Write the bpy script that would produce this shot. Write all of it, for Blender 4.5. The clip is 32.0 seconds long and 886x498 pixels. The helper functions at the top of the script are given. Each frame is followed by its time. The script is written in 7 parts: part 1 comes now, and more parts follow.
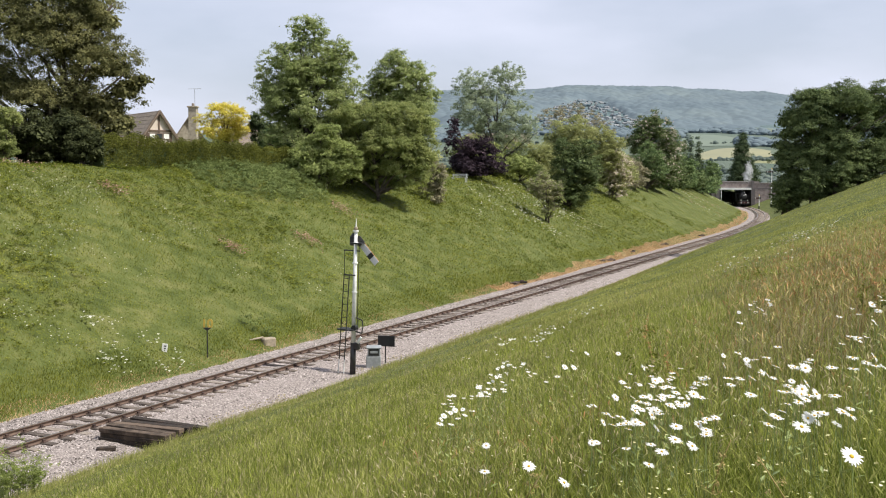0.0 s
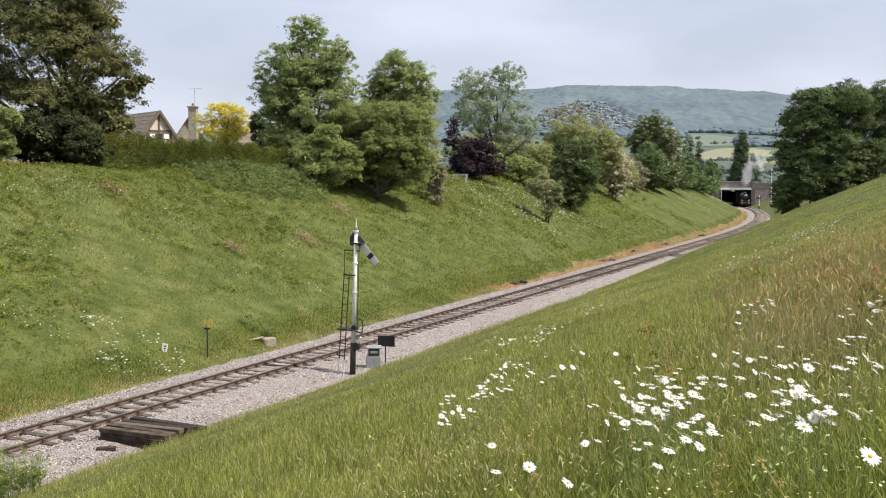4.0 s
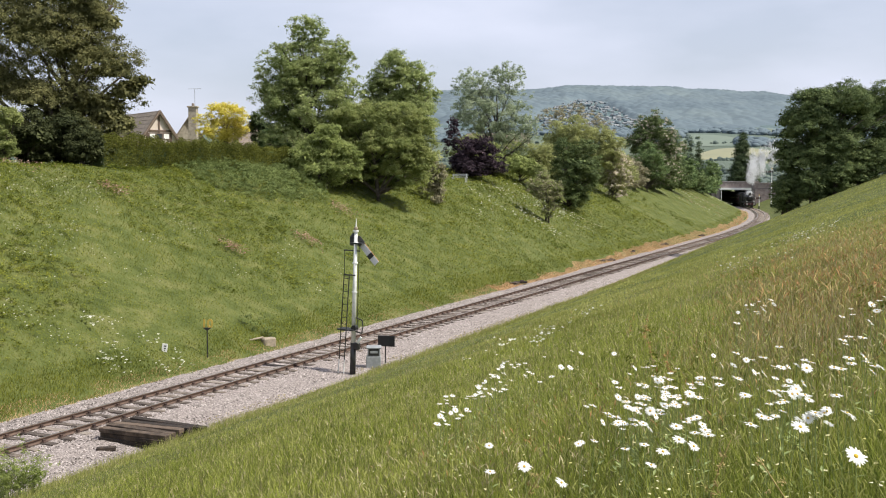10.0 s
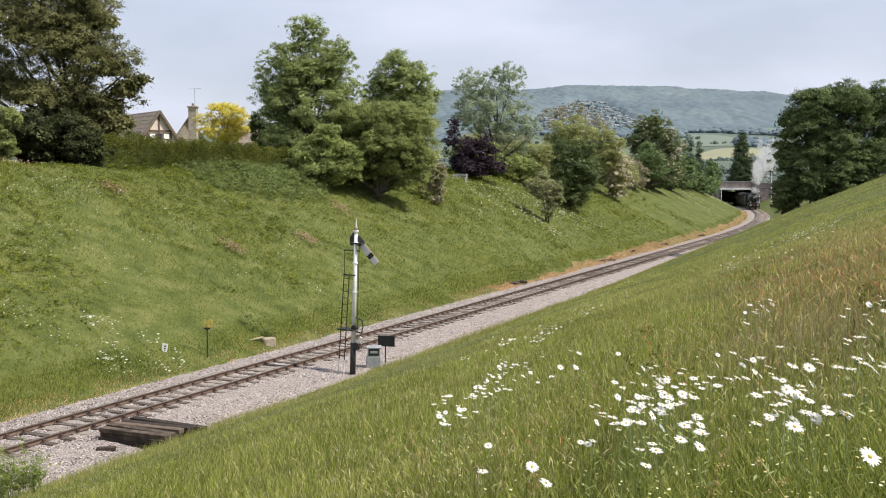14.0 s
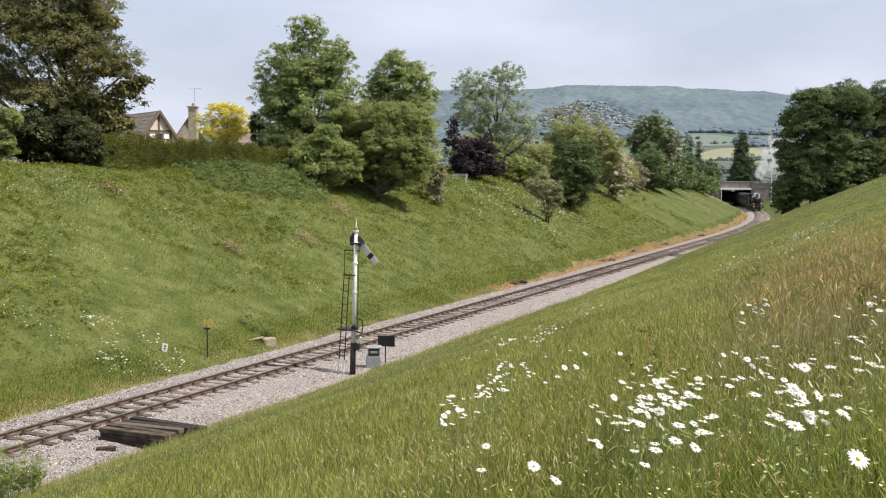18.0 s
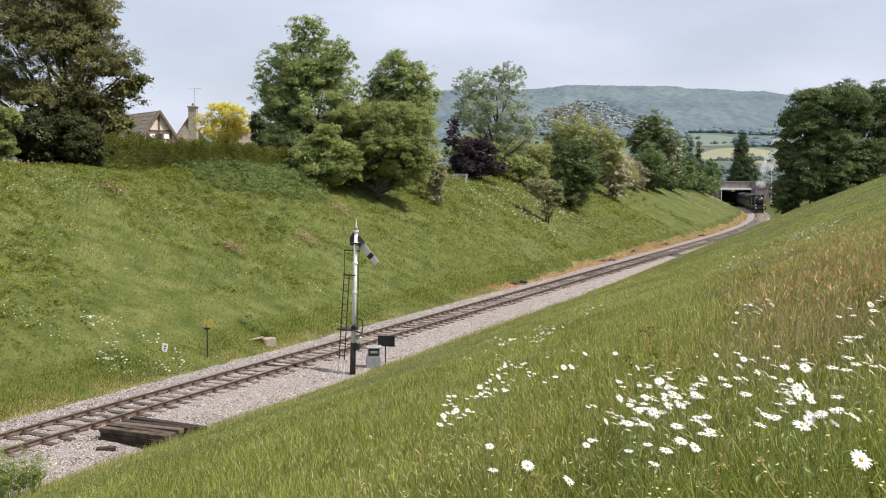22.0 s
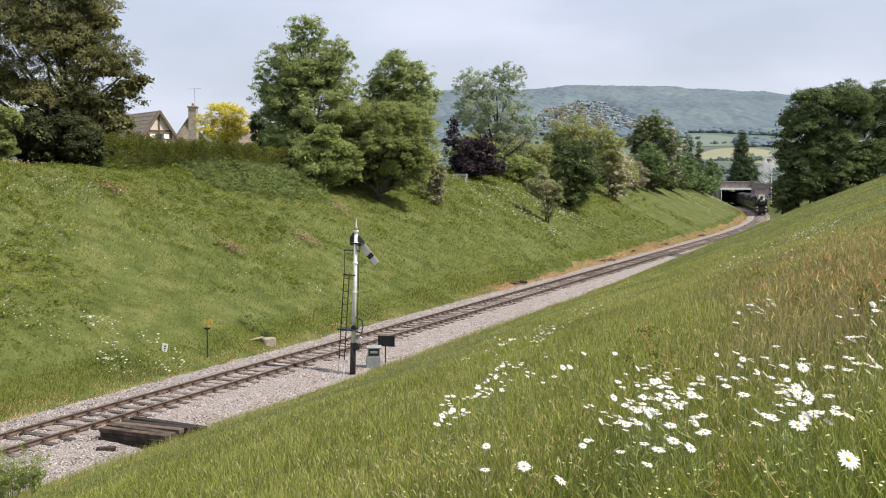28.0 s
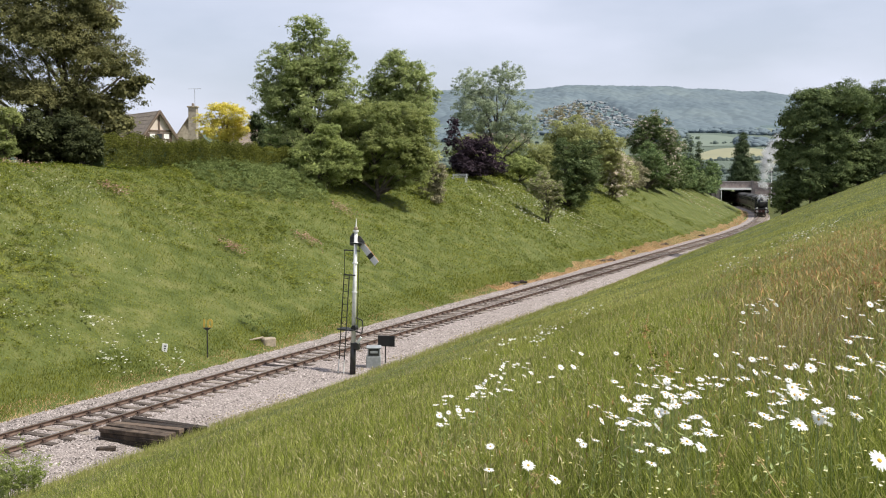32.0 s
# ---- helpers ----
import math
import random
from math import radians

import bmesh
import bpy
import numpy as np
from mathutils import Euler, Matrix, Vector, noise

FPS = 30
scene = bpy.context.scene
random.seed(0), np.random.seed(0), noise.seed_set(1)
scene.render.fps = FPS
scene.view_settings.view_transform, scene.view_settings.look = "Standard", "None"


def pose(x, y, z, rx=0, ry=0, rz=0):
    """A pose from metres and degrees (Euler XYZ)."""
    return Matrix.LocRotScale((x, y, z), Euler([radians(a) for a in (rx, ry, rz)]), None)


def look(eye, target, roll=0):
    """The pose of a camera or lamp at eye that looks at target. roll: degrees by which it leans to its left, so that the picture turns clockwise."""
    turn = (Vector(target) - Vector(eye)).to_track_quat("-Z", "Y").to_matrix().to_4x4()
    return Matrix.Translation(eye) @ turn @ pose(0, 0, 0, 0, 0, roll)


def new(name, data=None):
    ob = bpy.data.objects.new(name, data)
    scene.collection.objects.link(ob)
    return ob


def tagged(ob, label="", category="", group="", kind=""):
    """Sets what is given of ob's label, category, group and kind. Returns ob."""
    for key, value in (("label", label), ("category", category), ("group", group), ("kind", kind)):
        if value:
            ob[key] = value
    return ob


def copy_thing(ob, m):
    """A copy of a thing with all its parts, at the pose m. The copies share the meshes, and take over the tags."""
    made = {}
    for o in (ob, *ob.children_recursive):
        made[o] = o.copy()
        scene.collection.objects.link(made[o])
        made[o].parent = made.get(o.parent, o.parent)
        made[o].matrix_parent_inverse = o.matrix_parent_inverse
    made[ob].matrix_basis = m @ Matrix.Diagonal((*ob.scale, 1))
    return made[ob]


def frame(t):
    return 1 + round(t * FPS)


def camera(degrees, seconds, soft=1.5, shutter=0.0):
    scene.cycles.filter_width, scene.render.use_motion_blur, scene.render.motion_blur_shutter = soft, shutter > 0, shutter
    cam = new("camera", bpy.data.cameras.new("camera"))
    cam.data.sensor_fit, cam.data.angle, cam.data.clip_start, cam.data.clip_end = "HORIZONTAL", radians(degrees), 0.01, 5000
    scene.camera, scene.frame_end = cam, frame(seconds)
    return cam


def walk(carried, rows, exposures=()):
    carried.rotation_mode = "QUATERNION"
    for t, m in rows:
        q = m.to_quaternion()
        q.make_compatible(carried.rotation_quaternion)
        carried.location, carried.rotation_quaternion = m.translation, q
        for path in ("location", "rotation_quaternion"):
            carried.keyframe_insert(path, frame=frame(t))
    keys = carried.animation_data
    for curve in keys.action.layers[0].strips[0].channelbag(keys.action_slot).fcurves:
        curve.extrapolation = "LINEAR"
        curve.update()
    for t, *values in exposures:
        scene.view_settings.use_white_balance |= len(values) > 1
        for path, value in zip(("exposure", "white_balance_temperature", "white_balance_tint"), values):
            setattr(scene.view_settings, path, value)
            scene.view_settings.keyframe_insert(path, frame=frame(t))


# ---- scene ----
cam = camera(46.0, 32.0, soft=1.05)
EYE = (0.0, 0.0, 7.75)
VIEW = pose(*EYE, 90 - 3.9, 0, 0)
walk(cam, [(0.0, VIEW), (32.0, VIEW)], exposures=[(0.0, 0.4), (32.0, 0.4)])

# ---- world and sun ----
SUN_HEIGHT, SUN_TURN = 54.0, 108.0
world = bpy.data.worlds.new("sky")
scene.world = world
world.use_nodes = True
wn, wl = world.node_tree.nodes, world.node_tree.links
wn.clear()
sky = wn.new("ShaderNodeTexSky")
sky.sky_type, sky.sun_disc = "NISHITA", False
sky.sun_elevation, sky.sun_rotation = radians(SUN_HEIGHT), radians(SUN_TURN)
sky.air_density, sky.dust_density, sky.ozone_density = 1.0, 2.2, 1.5
coord = wn.new("ShaderNodeTexCoord")
stretch = wn.new("ShaderNodeMapping")
stretch.inputs["Scale"].default_value = (2.0, 2.0, 6.0)
cloud = wn.new("ShaderNodeTexNoise")
cloud.inputs["Scale"].default_value, cloud.inputs["Detail"].default_value = 1.6, 6.0
veil = wn.new("ShaderNodeMapRange")
veil.inputs["From Min"].default_value, veil.inputs["From Max"].default_value = 0.38, 0.75
veil.inputs["To Min"].default_value, veil.inputs["To Max"].default_value = 0.5, 0.85
blend = wn.new("ShaderNodeMix")
blend.data_type = "RGBA"
blend.inputs["B"].default_value = (8.0, 8.35, 9.95, 1)
air = wn.new("ShaderNodeBackground")
air.inputs["Strength"].default_value = 0.084
out = wn.new("ShaderNodeOutputWorld")
wl.new(coord.outputs["Generated"], stretch.inputs["Vector"])
wl.new(stretch.outputs["Vector"], cloud.inputs["Vector"])
wl.new(cloud.outputs["Fac"], veil.inputs["Value"])
wl.new(veil.outputs["Result"], blend.inputs["Factor"])
wl.new(sky.outputs["Color"], blend.inputs["A"])
wl.new(blend.outputs["Result"], air.inputs["Color"])
wl.new(air.outputs["Background"], out.inputs["Surface"])

sun = new("sun", bpy.data.lights.new("sun", "SUN"))
sun.data.energy, sun.data.angle, sun.data.color = 4.4, radians(0.6), (1.0, 0.95, 0.86)
_e, _a = radians(SUN_HEIGHT), radians(SUN_TURN)
SUN_WAY = Vector((math.sin(_a) * math.cos(_e), math.cos(_a) * math.cos(_e), math.sin(_e)))
sun.matrix_world = look(SUN_WAY * 80, (0, 0, 0))

# ---- the lie of the land: a cutting that bends to the left ----
BEND_Y, BEND_K, END_Y = 134.0, 0.00098, 330.0


def track_x(y):
    y = np.asarray(y, float)
    m = np.minimum(y, END_Y)
    x = 0.4606 * m - 27.0 - BEND_K * np.maximum(0, m - BEND_Y) ** 2
    return x + (y - m) * (0.4606 - 2 * BEND_K * (END_Y - BEND_Y))


def track_slope(y):
    return 0.4606 - 2 * BEND_K * (np.clip(y, BEND_Y, END_Y) - BEND_Y)


def lateral(x, y):
    k = track_slope(y)
    return (track_x(y) - x) / np.sqrt(1 + k * k)


def step(a, b, v):
    u = np.clip((v - a) / (b - a), 0, 1)
    return u * u * (3 - 2 * u)


def soft_top(z, top, w):
    return top - w * np.logaddexp(0, (top - z) / w)


def waves(x, y):
    return (np.sin(x * 0.31 + 1.3 * np.sin(y * 0.17)) + np.sin(y * 0.27 + 1.1 * np.sin(x * 0.23 + 2)) + 0.6 * np.sin(x * 0.83 + y * 0.61) + 0.5 * np.sin(y * 0.97 - x * 0.44 + 1)) / 3.1


# the skyline of the scarp: bearing in degrees, height in metres
RIDGE_AT = (-13.0, -2.0, 4.2, 5.4, 6.7, 8.4, 11.5, 14.4, 16.9, 18.9, 26.0)
RIDGE_Z = (24.0, 213.5, 211.4, 213.7, 223.5, 223.8, 215.3, 206.5, 197.5, 187.0, 153.0)


def height(x, y):
    x, y = np.asarray(x, float), np.asarray(y, float)
    l = lateral(x, y)
    top_l = 8.55 - 2.0 * step(120, 230, y) + 0.1 * step(-14, -26, x) * step(90, 60, y)
    left = soft_top((l - 3.5) * 0.50, top_l, 0.55)
    left = left + 0.002 * np.maximum(0, l - 26)
    right = soft_top((-l - 4.7 + 1.5 * step(55, 110, y) + 1.1 * step(110, 165, y)) * (0.332 + 0.148 * step(20, 120, y) - 0.1 * step(175, 250, y)), 8.45, 0.6)
    z = np.where(l > 0, left, right)
    z = z + 0.16 * waves(x, y) * np.clip((np.abs(l) - 5) / 5, 0, 1) * np.where(l > 0, 1, np.clip(np.hypot(x, y) / 25, 0, 1))
    z = z + 0.07 * waves(x * 3.3, y * 3.3) * np.clip((l - 4.5) / 3, 0, 1)
    z = np.maximum(z, -0.5)
    # beyond the bridge the valley floor, then the wooded scarp
    d = np.hypot(x, y)
    a = np.degrees(np.arctan2(x, y))
    ridge = np.interp(a, RIDGE_AT, RIDGE_Z) + 0.4 * np.sin(a * 7.1) + 0.8 * np.sin(a * 2.3)
    far = 4 + 16 * step(420, 800, d) + 40 * step(800, 1300, d) + (ridge - 56) * step(1200, 2750, d) + 5 * np.sin(x * 0.011) * np.sin(y * 0.013) * step(500, 900, d)
    far = far + 2.0 * step(1200, 1500, d) * np.sin(x * 0.03 + 2 * np.sin(y * 0.008)) * np.sin(a * 1.9 + y * 0.004)
    far = np.where(d > 2750, far - (d - 2750) * 0.02, far)
    w = step(310, 420, d)
    return z * (1 - w) + far * w


def ground_z(x, y):
    return float(height(x, y))


def on_track(y, lat=0.0, z=0.0):
    k = float(track_slope(y))
    c = 1 / math.sqrt(1 + k * k)
    return Vector((float(track_x(y)) - lat * c, y + lat * k * c, z))


def track_turn(y):
    return -math.degrees(math.atan(float(track_slope(y))))


# ---- mesh helpers ----
def mesh_from(name, verts, faces, material):
    me = bpy.data.meshes.new(name)
    verts = np.asarray(verts, np.float32)
    faces = np.asarray(faces, np.int32)
    n, k = faces.shape
    me.vertices.add(len(verts))
    me.vertices.foreach_set("co", verts.ravel())
    me.loops.add(n * k)
    me.loops.foreach_set("vertex_index", faces.ravel())
    me.polygons.add(n)
    me.polygons.foreach_set("loop_start", np.arange(0, n * k, k, dtype=np.int32))
    me.update(calc_edges=True)
    me.validate()
    if material:
        me.materials.append(material)
    return me


def shade(me, smooth=True):
    me.polygons.foreach_set("use_smooth", [smooth] * len(me.polygons))
    return me


def to_mesh(name, bm, material, smooth=False):
    bmesh.ops.recalc_face_normals(bm, faces=bm.faces)
    me = bpy.data.meshes.new(name)
    bm.to_mesh(me)
    bm.free()
    me.materials.append(material)
    if smooth:
        shade(me)
    return me


def part(name, bm, material, parent=None, label="", smooth=False):
    ob = new(name, to_mesh(name, bm, material, smooth) if isinstance(bm, bmesh.types.BMesh) else bm)
    ob.parent = parent
    if label:
        ob["label"] = label
    return ob


def base(name, m, label, category, group="", kind=""):
    ob = new(name)
    ob.empty_display_size = 0.2
    ob.matrix_basis = m
    return tagged(ob, label, category, group, kind)


def box(bm, x, y, z, sx, sy, sz, turn=None, bevel=0.0):
    m = Matrix.Translation((x, y, z)) @ (turn or Matrix.Identity(4)) @ Matrix.Diagonal((sx, sy, sz, 1))
    r = bmesh.ops.create_cube(bm, size=1, matrix=m)
    if bevel:
        edges = list({e for v in r["verts"] for e in v.link_edges})
        bmesh.ops.bevel(bm, geom=edges, offset=bevel, segments=1, affect="EDGES")
    return bm


def rod(bm, a, b, r1, r2=None, n=8):
    a, b = Vector(a), Vector(b)
    way = b - a
    m = Matrix.Translation((a + b) / 2) @ way.to_track_quat("Z", "Y").to_matrix().to_4x4()
    bmesh.ops.create_cone(bm, cap_ends=True, segments=n, radius1=r1, radius2=r1 if r2 is None else r2, depth=way.length, matrix=m)
    return bm


def fresh():
    return bmesh.new()


# ---- materials ----
def material(name, colors, scale=2.0, rough=0.8, metal=0.0, bump=0.0, bump_scale=20.0, spread=0.0, island=0.0, thin=0.0, detail=5.0, coat=0.0):
    """colors: a ramp over noise at that scale; spread: variation from thing to thing; island: from piece to piece; thin: light that passes."""
    m = bpy.data.materials.new(name)
    m.use_nodes = True
    nt = m.node_tree
    nodes, links = nt.nodes, nt.links
    bsdf = nodes["Principled BSDF"]
    bsdf.inputs["Roughness"].default_value, bsdf.inputs["Metallic"].default_value = rough, metal
    bsdf.inputs["Coat Weight"].default_value = coat
    geo = nodes.new("ShaderNodeNewGeometry")
    pos = geo.outputs["Position"]
    if spread or bump:
        tc = nodes.new("ShaderNodeTexCoord")
    tex = nodes.new("ShaderNodeTexNoise")
    tex.inputs["Scale"].default_value, tex.inputs["Detail"].default_value = scale, detail
    tex.inputs["Roughness"].default_value = 0.65
    links.new(pos, tex.inputs["Vector"])
    ramp = nodes.new("ShaderNodeValToRGB")
    el = ramp.color_ramp.elements
    while len(el) < len(colors):
        el.new(0.5)
    for i, c in enumerate(colors):
        el[i].position = 0.3 + 0.4 * i / max(1, len(colors) - 1)
        el[i].color = (*c, 1)
    fac = tex.outputs["Fac"]
    if island or spread:
        src = geo.outputs["Random Per Island"]
        amount = island
        if spread:
            src = nodes.new("ShaderNodeObjectInfo").outputs["Random"]
            amount = spread
        add = nodes.new("ShaderNodeMath")
        add.operation = "MULTIPLY_ADD"
        links.new(src, add.inputs[0])
        add.inputs[1].default_value = amount
        links.new(fac, add.inputs[2])
        sub = nodes.new("ShaderNodeMath")
        sub.operation = "SUBTRACT"
        links.new(add.outputs[0], sub.inputs[0])
        sub.inputs[1].default_value = amount / 2
        fac = sub.outputs[0]
    links.new(fac, ramp.inputs["Fac"])
    links.new(ramp.outputs["Color"], bsdf.inputs["Base Color"])
    if bump:
        bt = nodes.new("ShaderNodeTexNoise")
        bt.inputs["Scale"].default_value, bt.inputs["Detail"].default_value = bump_scale, 4.0
        links.new(pos, bt.inputs["Vector"])
        bn = nodes.new("ShaderNodeBump")
        bn.inputs["Strength"].default_value, bn.inputs["Distance"].default_value = bump, 0.05
        links.new(bt.outputs["Fac"], bn.inputs["Height"])
        links.new(bn.outputs["Normal"], bsdf.inputs["Normal"])
    if thin:
        tl = nodes.new("ShaderNodeBsdfTranslucent")
        links.new(ramp.outputs["Color"], tl.inputs["Color"])
        mx = nodes.new("ShaderNodeMixShader")
        mx.inputs["Fac"].default_value = thin
        links.new(bsdf.outputs["BSDF"], mx.inputs[1])
        links.new(tl.outputs["BSDF"], mx.inputs[2])
        links.new(mx.outputs["Shader"], nodes["Material Output"].inputs["Surface"])
    return m


def leafy(name, dark, light, thin=0.3, rough=0.6, scale=0.5):
    mid = tuple((a + b) / 2 for a, b in zip(dark, light))
    m = material(name, [dark, mid, light], scale=scale, rough=rough, island=0.38, thin=thin)
    m.node_tree.nodes["Principled BSDF"].inputs["Specular IOR Level"].default_value = 0.1
    return m


M_BLADE = material("meadow_blade", [(0.075, 0.11, 0.018), (0.22, 0.265, 0.048), (0.38, 0.41, 0.095), (0.58, 0.55, 0.22)], scale=0.5, rough=0.6, island=0.75, thin=0.38)
M_BLADE.node_tree.nodes["Principled BSDF"].inputs["Specular IOR Level"].default_value = 0.1
M_BANK_BLADE = leafy("bank_blade", (0.07, 0.094, 0.011), (0.268, 0.28, 0.044), 0.35, 0.6, 0.2)
M_WEED = leafy("weed_leaf", (0.1, 0.126, 0.018), (0.26, 0.28, 0.048), 0.3, 0.6, 0.3)
M_BANK_DARK = leafy("weed_dark", (0.062, 0.09, 0.014), (0.16, 0.19, 0.032), 0.3, 0.6, 0.5)
M_NETTLE = leafy("nettle_leaf", (0.11, 0.15, 0.05), (0.25, 0.3, 0.105), 0.3, 0.6, 0.6)
M_MEADOW_FAR = leafy("meadow_far_blade", (0.2, 0.222, 0.05), (0.43, 0.43, 0.14), 0.42, 0.6, 0.25)
M_LUSH = leafy("lush_blade", (0.12, 0.16, 0.022), (0.42, 0.46, 0.085), 0.38, 0.6, 0.6)
M_BROWN_SEED = leafy("seed_brown", (0.31, 0.225, 0.09), (0.56, 0.45, 0.2), 0.25)
M_STRAW = leafy("seed_straw", (0.28, 0.235, 0.12), (0.52, 0.45, 0.27), 0.3)
M_SORREL = leafy("sorrel_red", (0.3, 0.15, 0.06), (0.5, 0.29, 0.13), 0.2)
M_DEAD = leafy("sprayed_weed", (0.5, 0.31, 0.16), (0.72, 0.5, 0.3), 0.2)
M_OAK = leafy("leaf_dark", (0.096, 0.104, 0.044), (0.285, 0.275, 0.118), 0.46)
M_ASH = leafy("leaf_ash", (0.2, 0.255, 0.095), (0.46, 0.505, 0.225), 0.57)
M_THORN = leafy("leaf_hawthorn", (0.175, 0.22, 0.072), (0.41, 0.44, 0.175), 0.56)
M_PALE = leafy("leaf_pale_shrub", (0.19, 0.24, 0.08), (0.45, 0.5, 0.19), 0.5)
M_WILLOW = leafy("leaf_willow", (0.23, 0.285, 0.18), (0.47, 0.52, 0.36), 0.5)
M_COPPER = leafy("leaf_copper", (0.0285, 0.022, 0.0295), (0.09025, 0.0616, 0.07788))
M_GOLD = leafy("leaf_golden", (0.52, 0.45, 0.06), (0.88, 0.79, 0.2), 0.4)
M_OLIVE = leafy("leaf_olive", (0.24, 0.26, 0.1), (0.47, 0.49, 0.225), 0.52)
M_DEEP = leafy("leaf_deep_green", (0.08072, 0.1353, 0.05028), (0.2664, 0.3416, 0.1411), 0.35)
M_LIME = leafy("leaf_lime", (0.062, 0.094, 0.036), (0.19, 0.235, 0.09), 0.28)
M_BROWN = leafy("leaf_brownish", (0.21, 0.195, 0.12), (0.4, 0.37, 0.24))
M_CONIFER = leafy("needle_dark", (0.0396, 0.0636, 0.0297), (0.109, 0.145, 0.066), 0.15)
M_HEDGE = leafy("leaf_hedge", (0.056, 0.068, 0.011), (0.180, 0.188, 0.037))
# the big tree's shade is put into this leaf colour
M_SHADE = leafy("leaf_dark_for_shade", (0.036, 0.046, 0.02), (0.1, 0.112, 0.046))
M_BLOSSOM = leafy("blossom_cream", (0.5, 0.42, 0.34), (0.82, 0.72, 0.62), 0.3)
M_WHITE = leafy("flower_white", (0.45, 0.46, 0.36), (0.68, 0.68, 0.56), 0.25)
M_PINK = leafy("flower_pink", (0.27, 0.155, 0.11), (0.43, 0.285, 0.22), 0.25)
M_BUD = leafy("bud_cream", (0.6, 0.55, 0.2), (0.85, 0.83, 0.6), 0.3)
M_FEATHER = leafy("leaf_feathery", (0.15, 0.195, 0.05), (0.36, 0.41, 0.13), 0.45)
M_PETAL = material("petal_white", [(0.84, 0.84, 0.82), (0.92, 0.92, 0.92)], 30, 0.6, thin=0.42)
M_DISC = material("disc_yellow", [(0.6, 0.36, 0.02), (0.8, 0.55, 0.05)], 300, 0.8, bump=0.3, bump_scale=800)
M_STEM = material("stem_green", [(0.14, 0.19, 0.05), (0.26, 0.3, 0.1)], 30, 0.6)
M_BARK = material("bark", [(0.03, 0.025, 0.018), (0.075, 0.06, 0.045), (0.13, 0.11, 0.085)], 3.0, 0.9, bump=0.8, bump_scale=14)
M_BALLAST = material("ballast", [(0.06, 0.05, 0.044), (0.255, 0.217, 0.197), (0.5, 0.44, 0.41)], 15.0, 0.9, bump=1.0, bump_scale=16, detail=8)
M_STONE_BIT = material("ballast_stone", [(0.07, 0.057, 0.05), (0.255, 0.217, 0.197), (0.51, 0.45, 0.42)], 0.6, 0.9, island=0.8)
M_RAIL = material("rail_rust", [(0.08, 0.052, 0.04), (0.165, 0.108, 0.08)], 6, 0.65, metal=0.3, bump=0.2, bump_scale=60)
M_RAIL_TOP = material("rail_bright", [(0.3, 0.28, 0.27), (0.5, 0.48, 0.46)], 2, 0.35, metal=0.9)
M_SLEEPER = material("sleeper_wood", [(0.065, 0.05, 0.04), (0.15, 0.12, 0.095), (0.26, 0.22, 0.18)], 5, 0.9, bump=0.6, bump_scale=25, spread=0.4)
M_CHAIR = material("chair_iron", [(0.035, 0.022, 0.018), (0.085, 0.052, 0.04)], 9, 0.7, metal=0.3, spread=0.3)
M_OLD_TIMBER = material("old_timber", [(0.022, 0.015, 0.011), (0.066, 0.046, 0.032), (0.14, 0.1, 0.072)], 4, 0.9, bump=0.8, bump_scale=30, spread=0.5)
M_WHITE_PAINT = material("white_paint", [(0.6, 0.6, 0.57), (0.8, 0.8, 0.78)], 5, 0.45, bump=0.1)
M_BLACK_PAINT = material("black_paint", [(0.012, 0.012, 0.013), (0.03, 0.03, 0.03)], 5, 0.45, bump=0.1)
M_GREY_ARM = material("arm_white_enamel", [(0.5, 0.5, 0.51), (0.68, 0.68, 0.68)], 8, 0.4)
M_GREY_CASE = material("grey_case", [(0.2, 0.215, 0.22), (0.33, 0.345, 0.35)], 6, 0.5, bump=0.1)
M_YELLOW = material("yellow_paint", [(0.46, 0.32, 0.05), (0.62, 0.45, 0.1)], 10, 0.5)
M_CONCRETE = material("concrete", [(0.2, 0.165, 0.115), (0.38, 0.32, 0.235)], 6, 0.9, bump=0.5)
M_BRIDGE = material("bridge_brick", [(0.16, 0.12, 0.115), (0.27, 0.22, 0.21), (0.33, 0.29, 0.28)], 1.2, 0.9, bump=0.4)
M_COPING = material("coping_stone", [(0.36, 0.32, 0.31), (0.5, 0.46, 0.45)], 2, 0.9, bump=0.3)
M_BRIDGE_DARK = material("bridge_dark", [(0.1, 0.085, 0.085), (0.17, 0.15, 0.15)], 2, 0.6)
M_LOCO = material("loco_black", [(0.012, 0.012, 0.013), (0.035, 0.034, 0.033)], 3, 0.38, bump=0.1)
M_LOCO_RED = material("buffer_beam_red", [(0.05, 0.014, 0.013), (0.08, 0.02, 0.018)], 4, 0.5)
M_COACH = material("coach_maroon", [(0.025, 0.014, 0.013), (0.05, 0.022, 0.02)], 2, 0.6)
M_COACH_ROOF = material("coach_roof_grey", [(0.022, 0.021, 0.02), (0.045, 0.043, 0.042)], 2, 0.8)
M_GLASS = material("window_glass_dark", [(0.02, 0.025, 0.03), (0.05, 0.055, 0.06)], 1, 0.15)
M_STEEL = material("bright_steel", [(0.35, 0.34, 0.33), (0.5, 0.5, 0.5)], 6, 0.35, metal=0.9)
M_LAMP = material("lamp_white", [(0.7, 0.7, 0.66), (0.85, 0.85, 0.8)], 6, 0.4)
M_STEAM = material("steam", [(0.66, 0.67, 0.68), (0.8, 0.8, 0.81)], 1, 1.0, thin=0.5)
M_SMOKE = material("smoke_grey", [(0.4, 0.39, 0.39), (0.55, 0.54, 0.54)], 1, 1.0, thin=0.5)
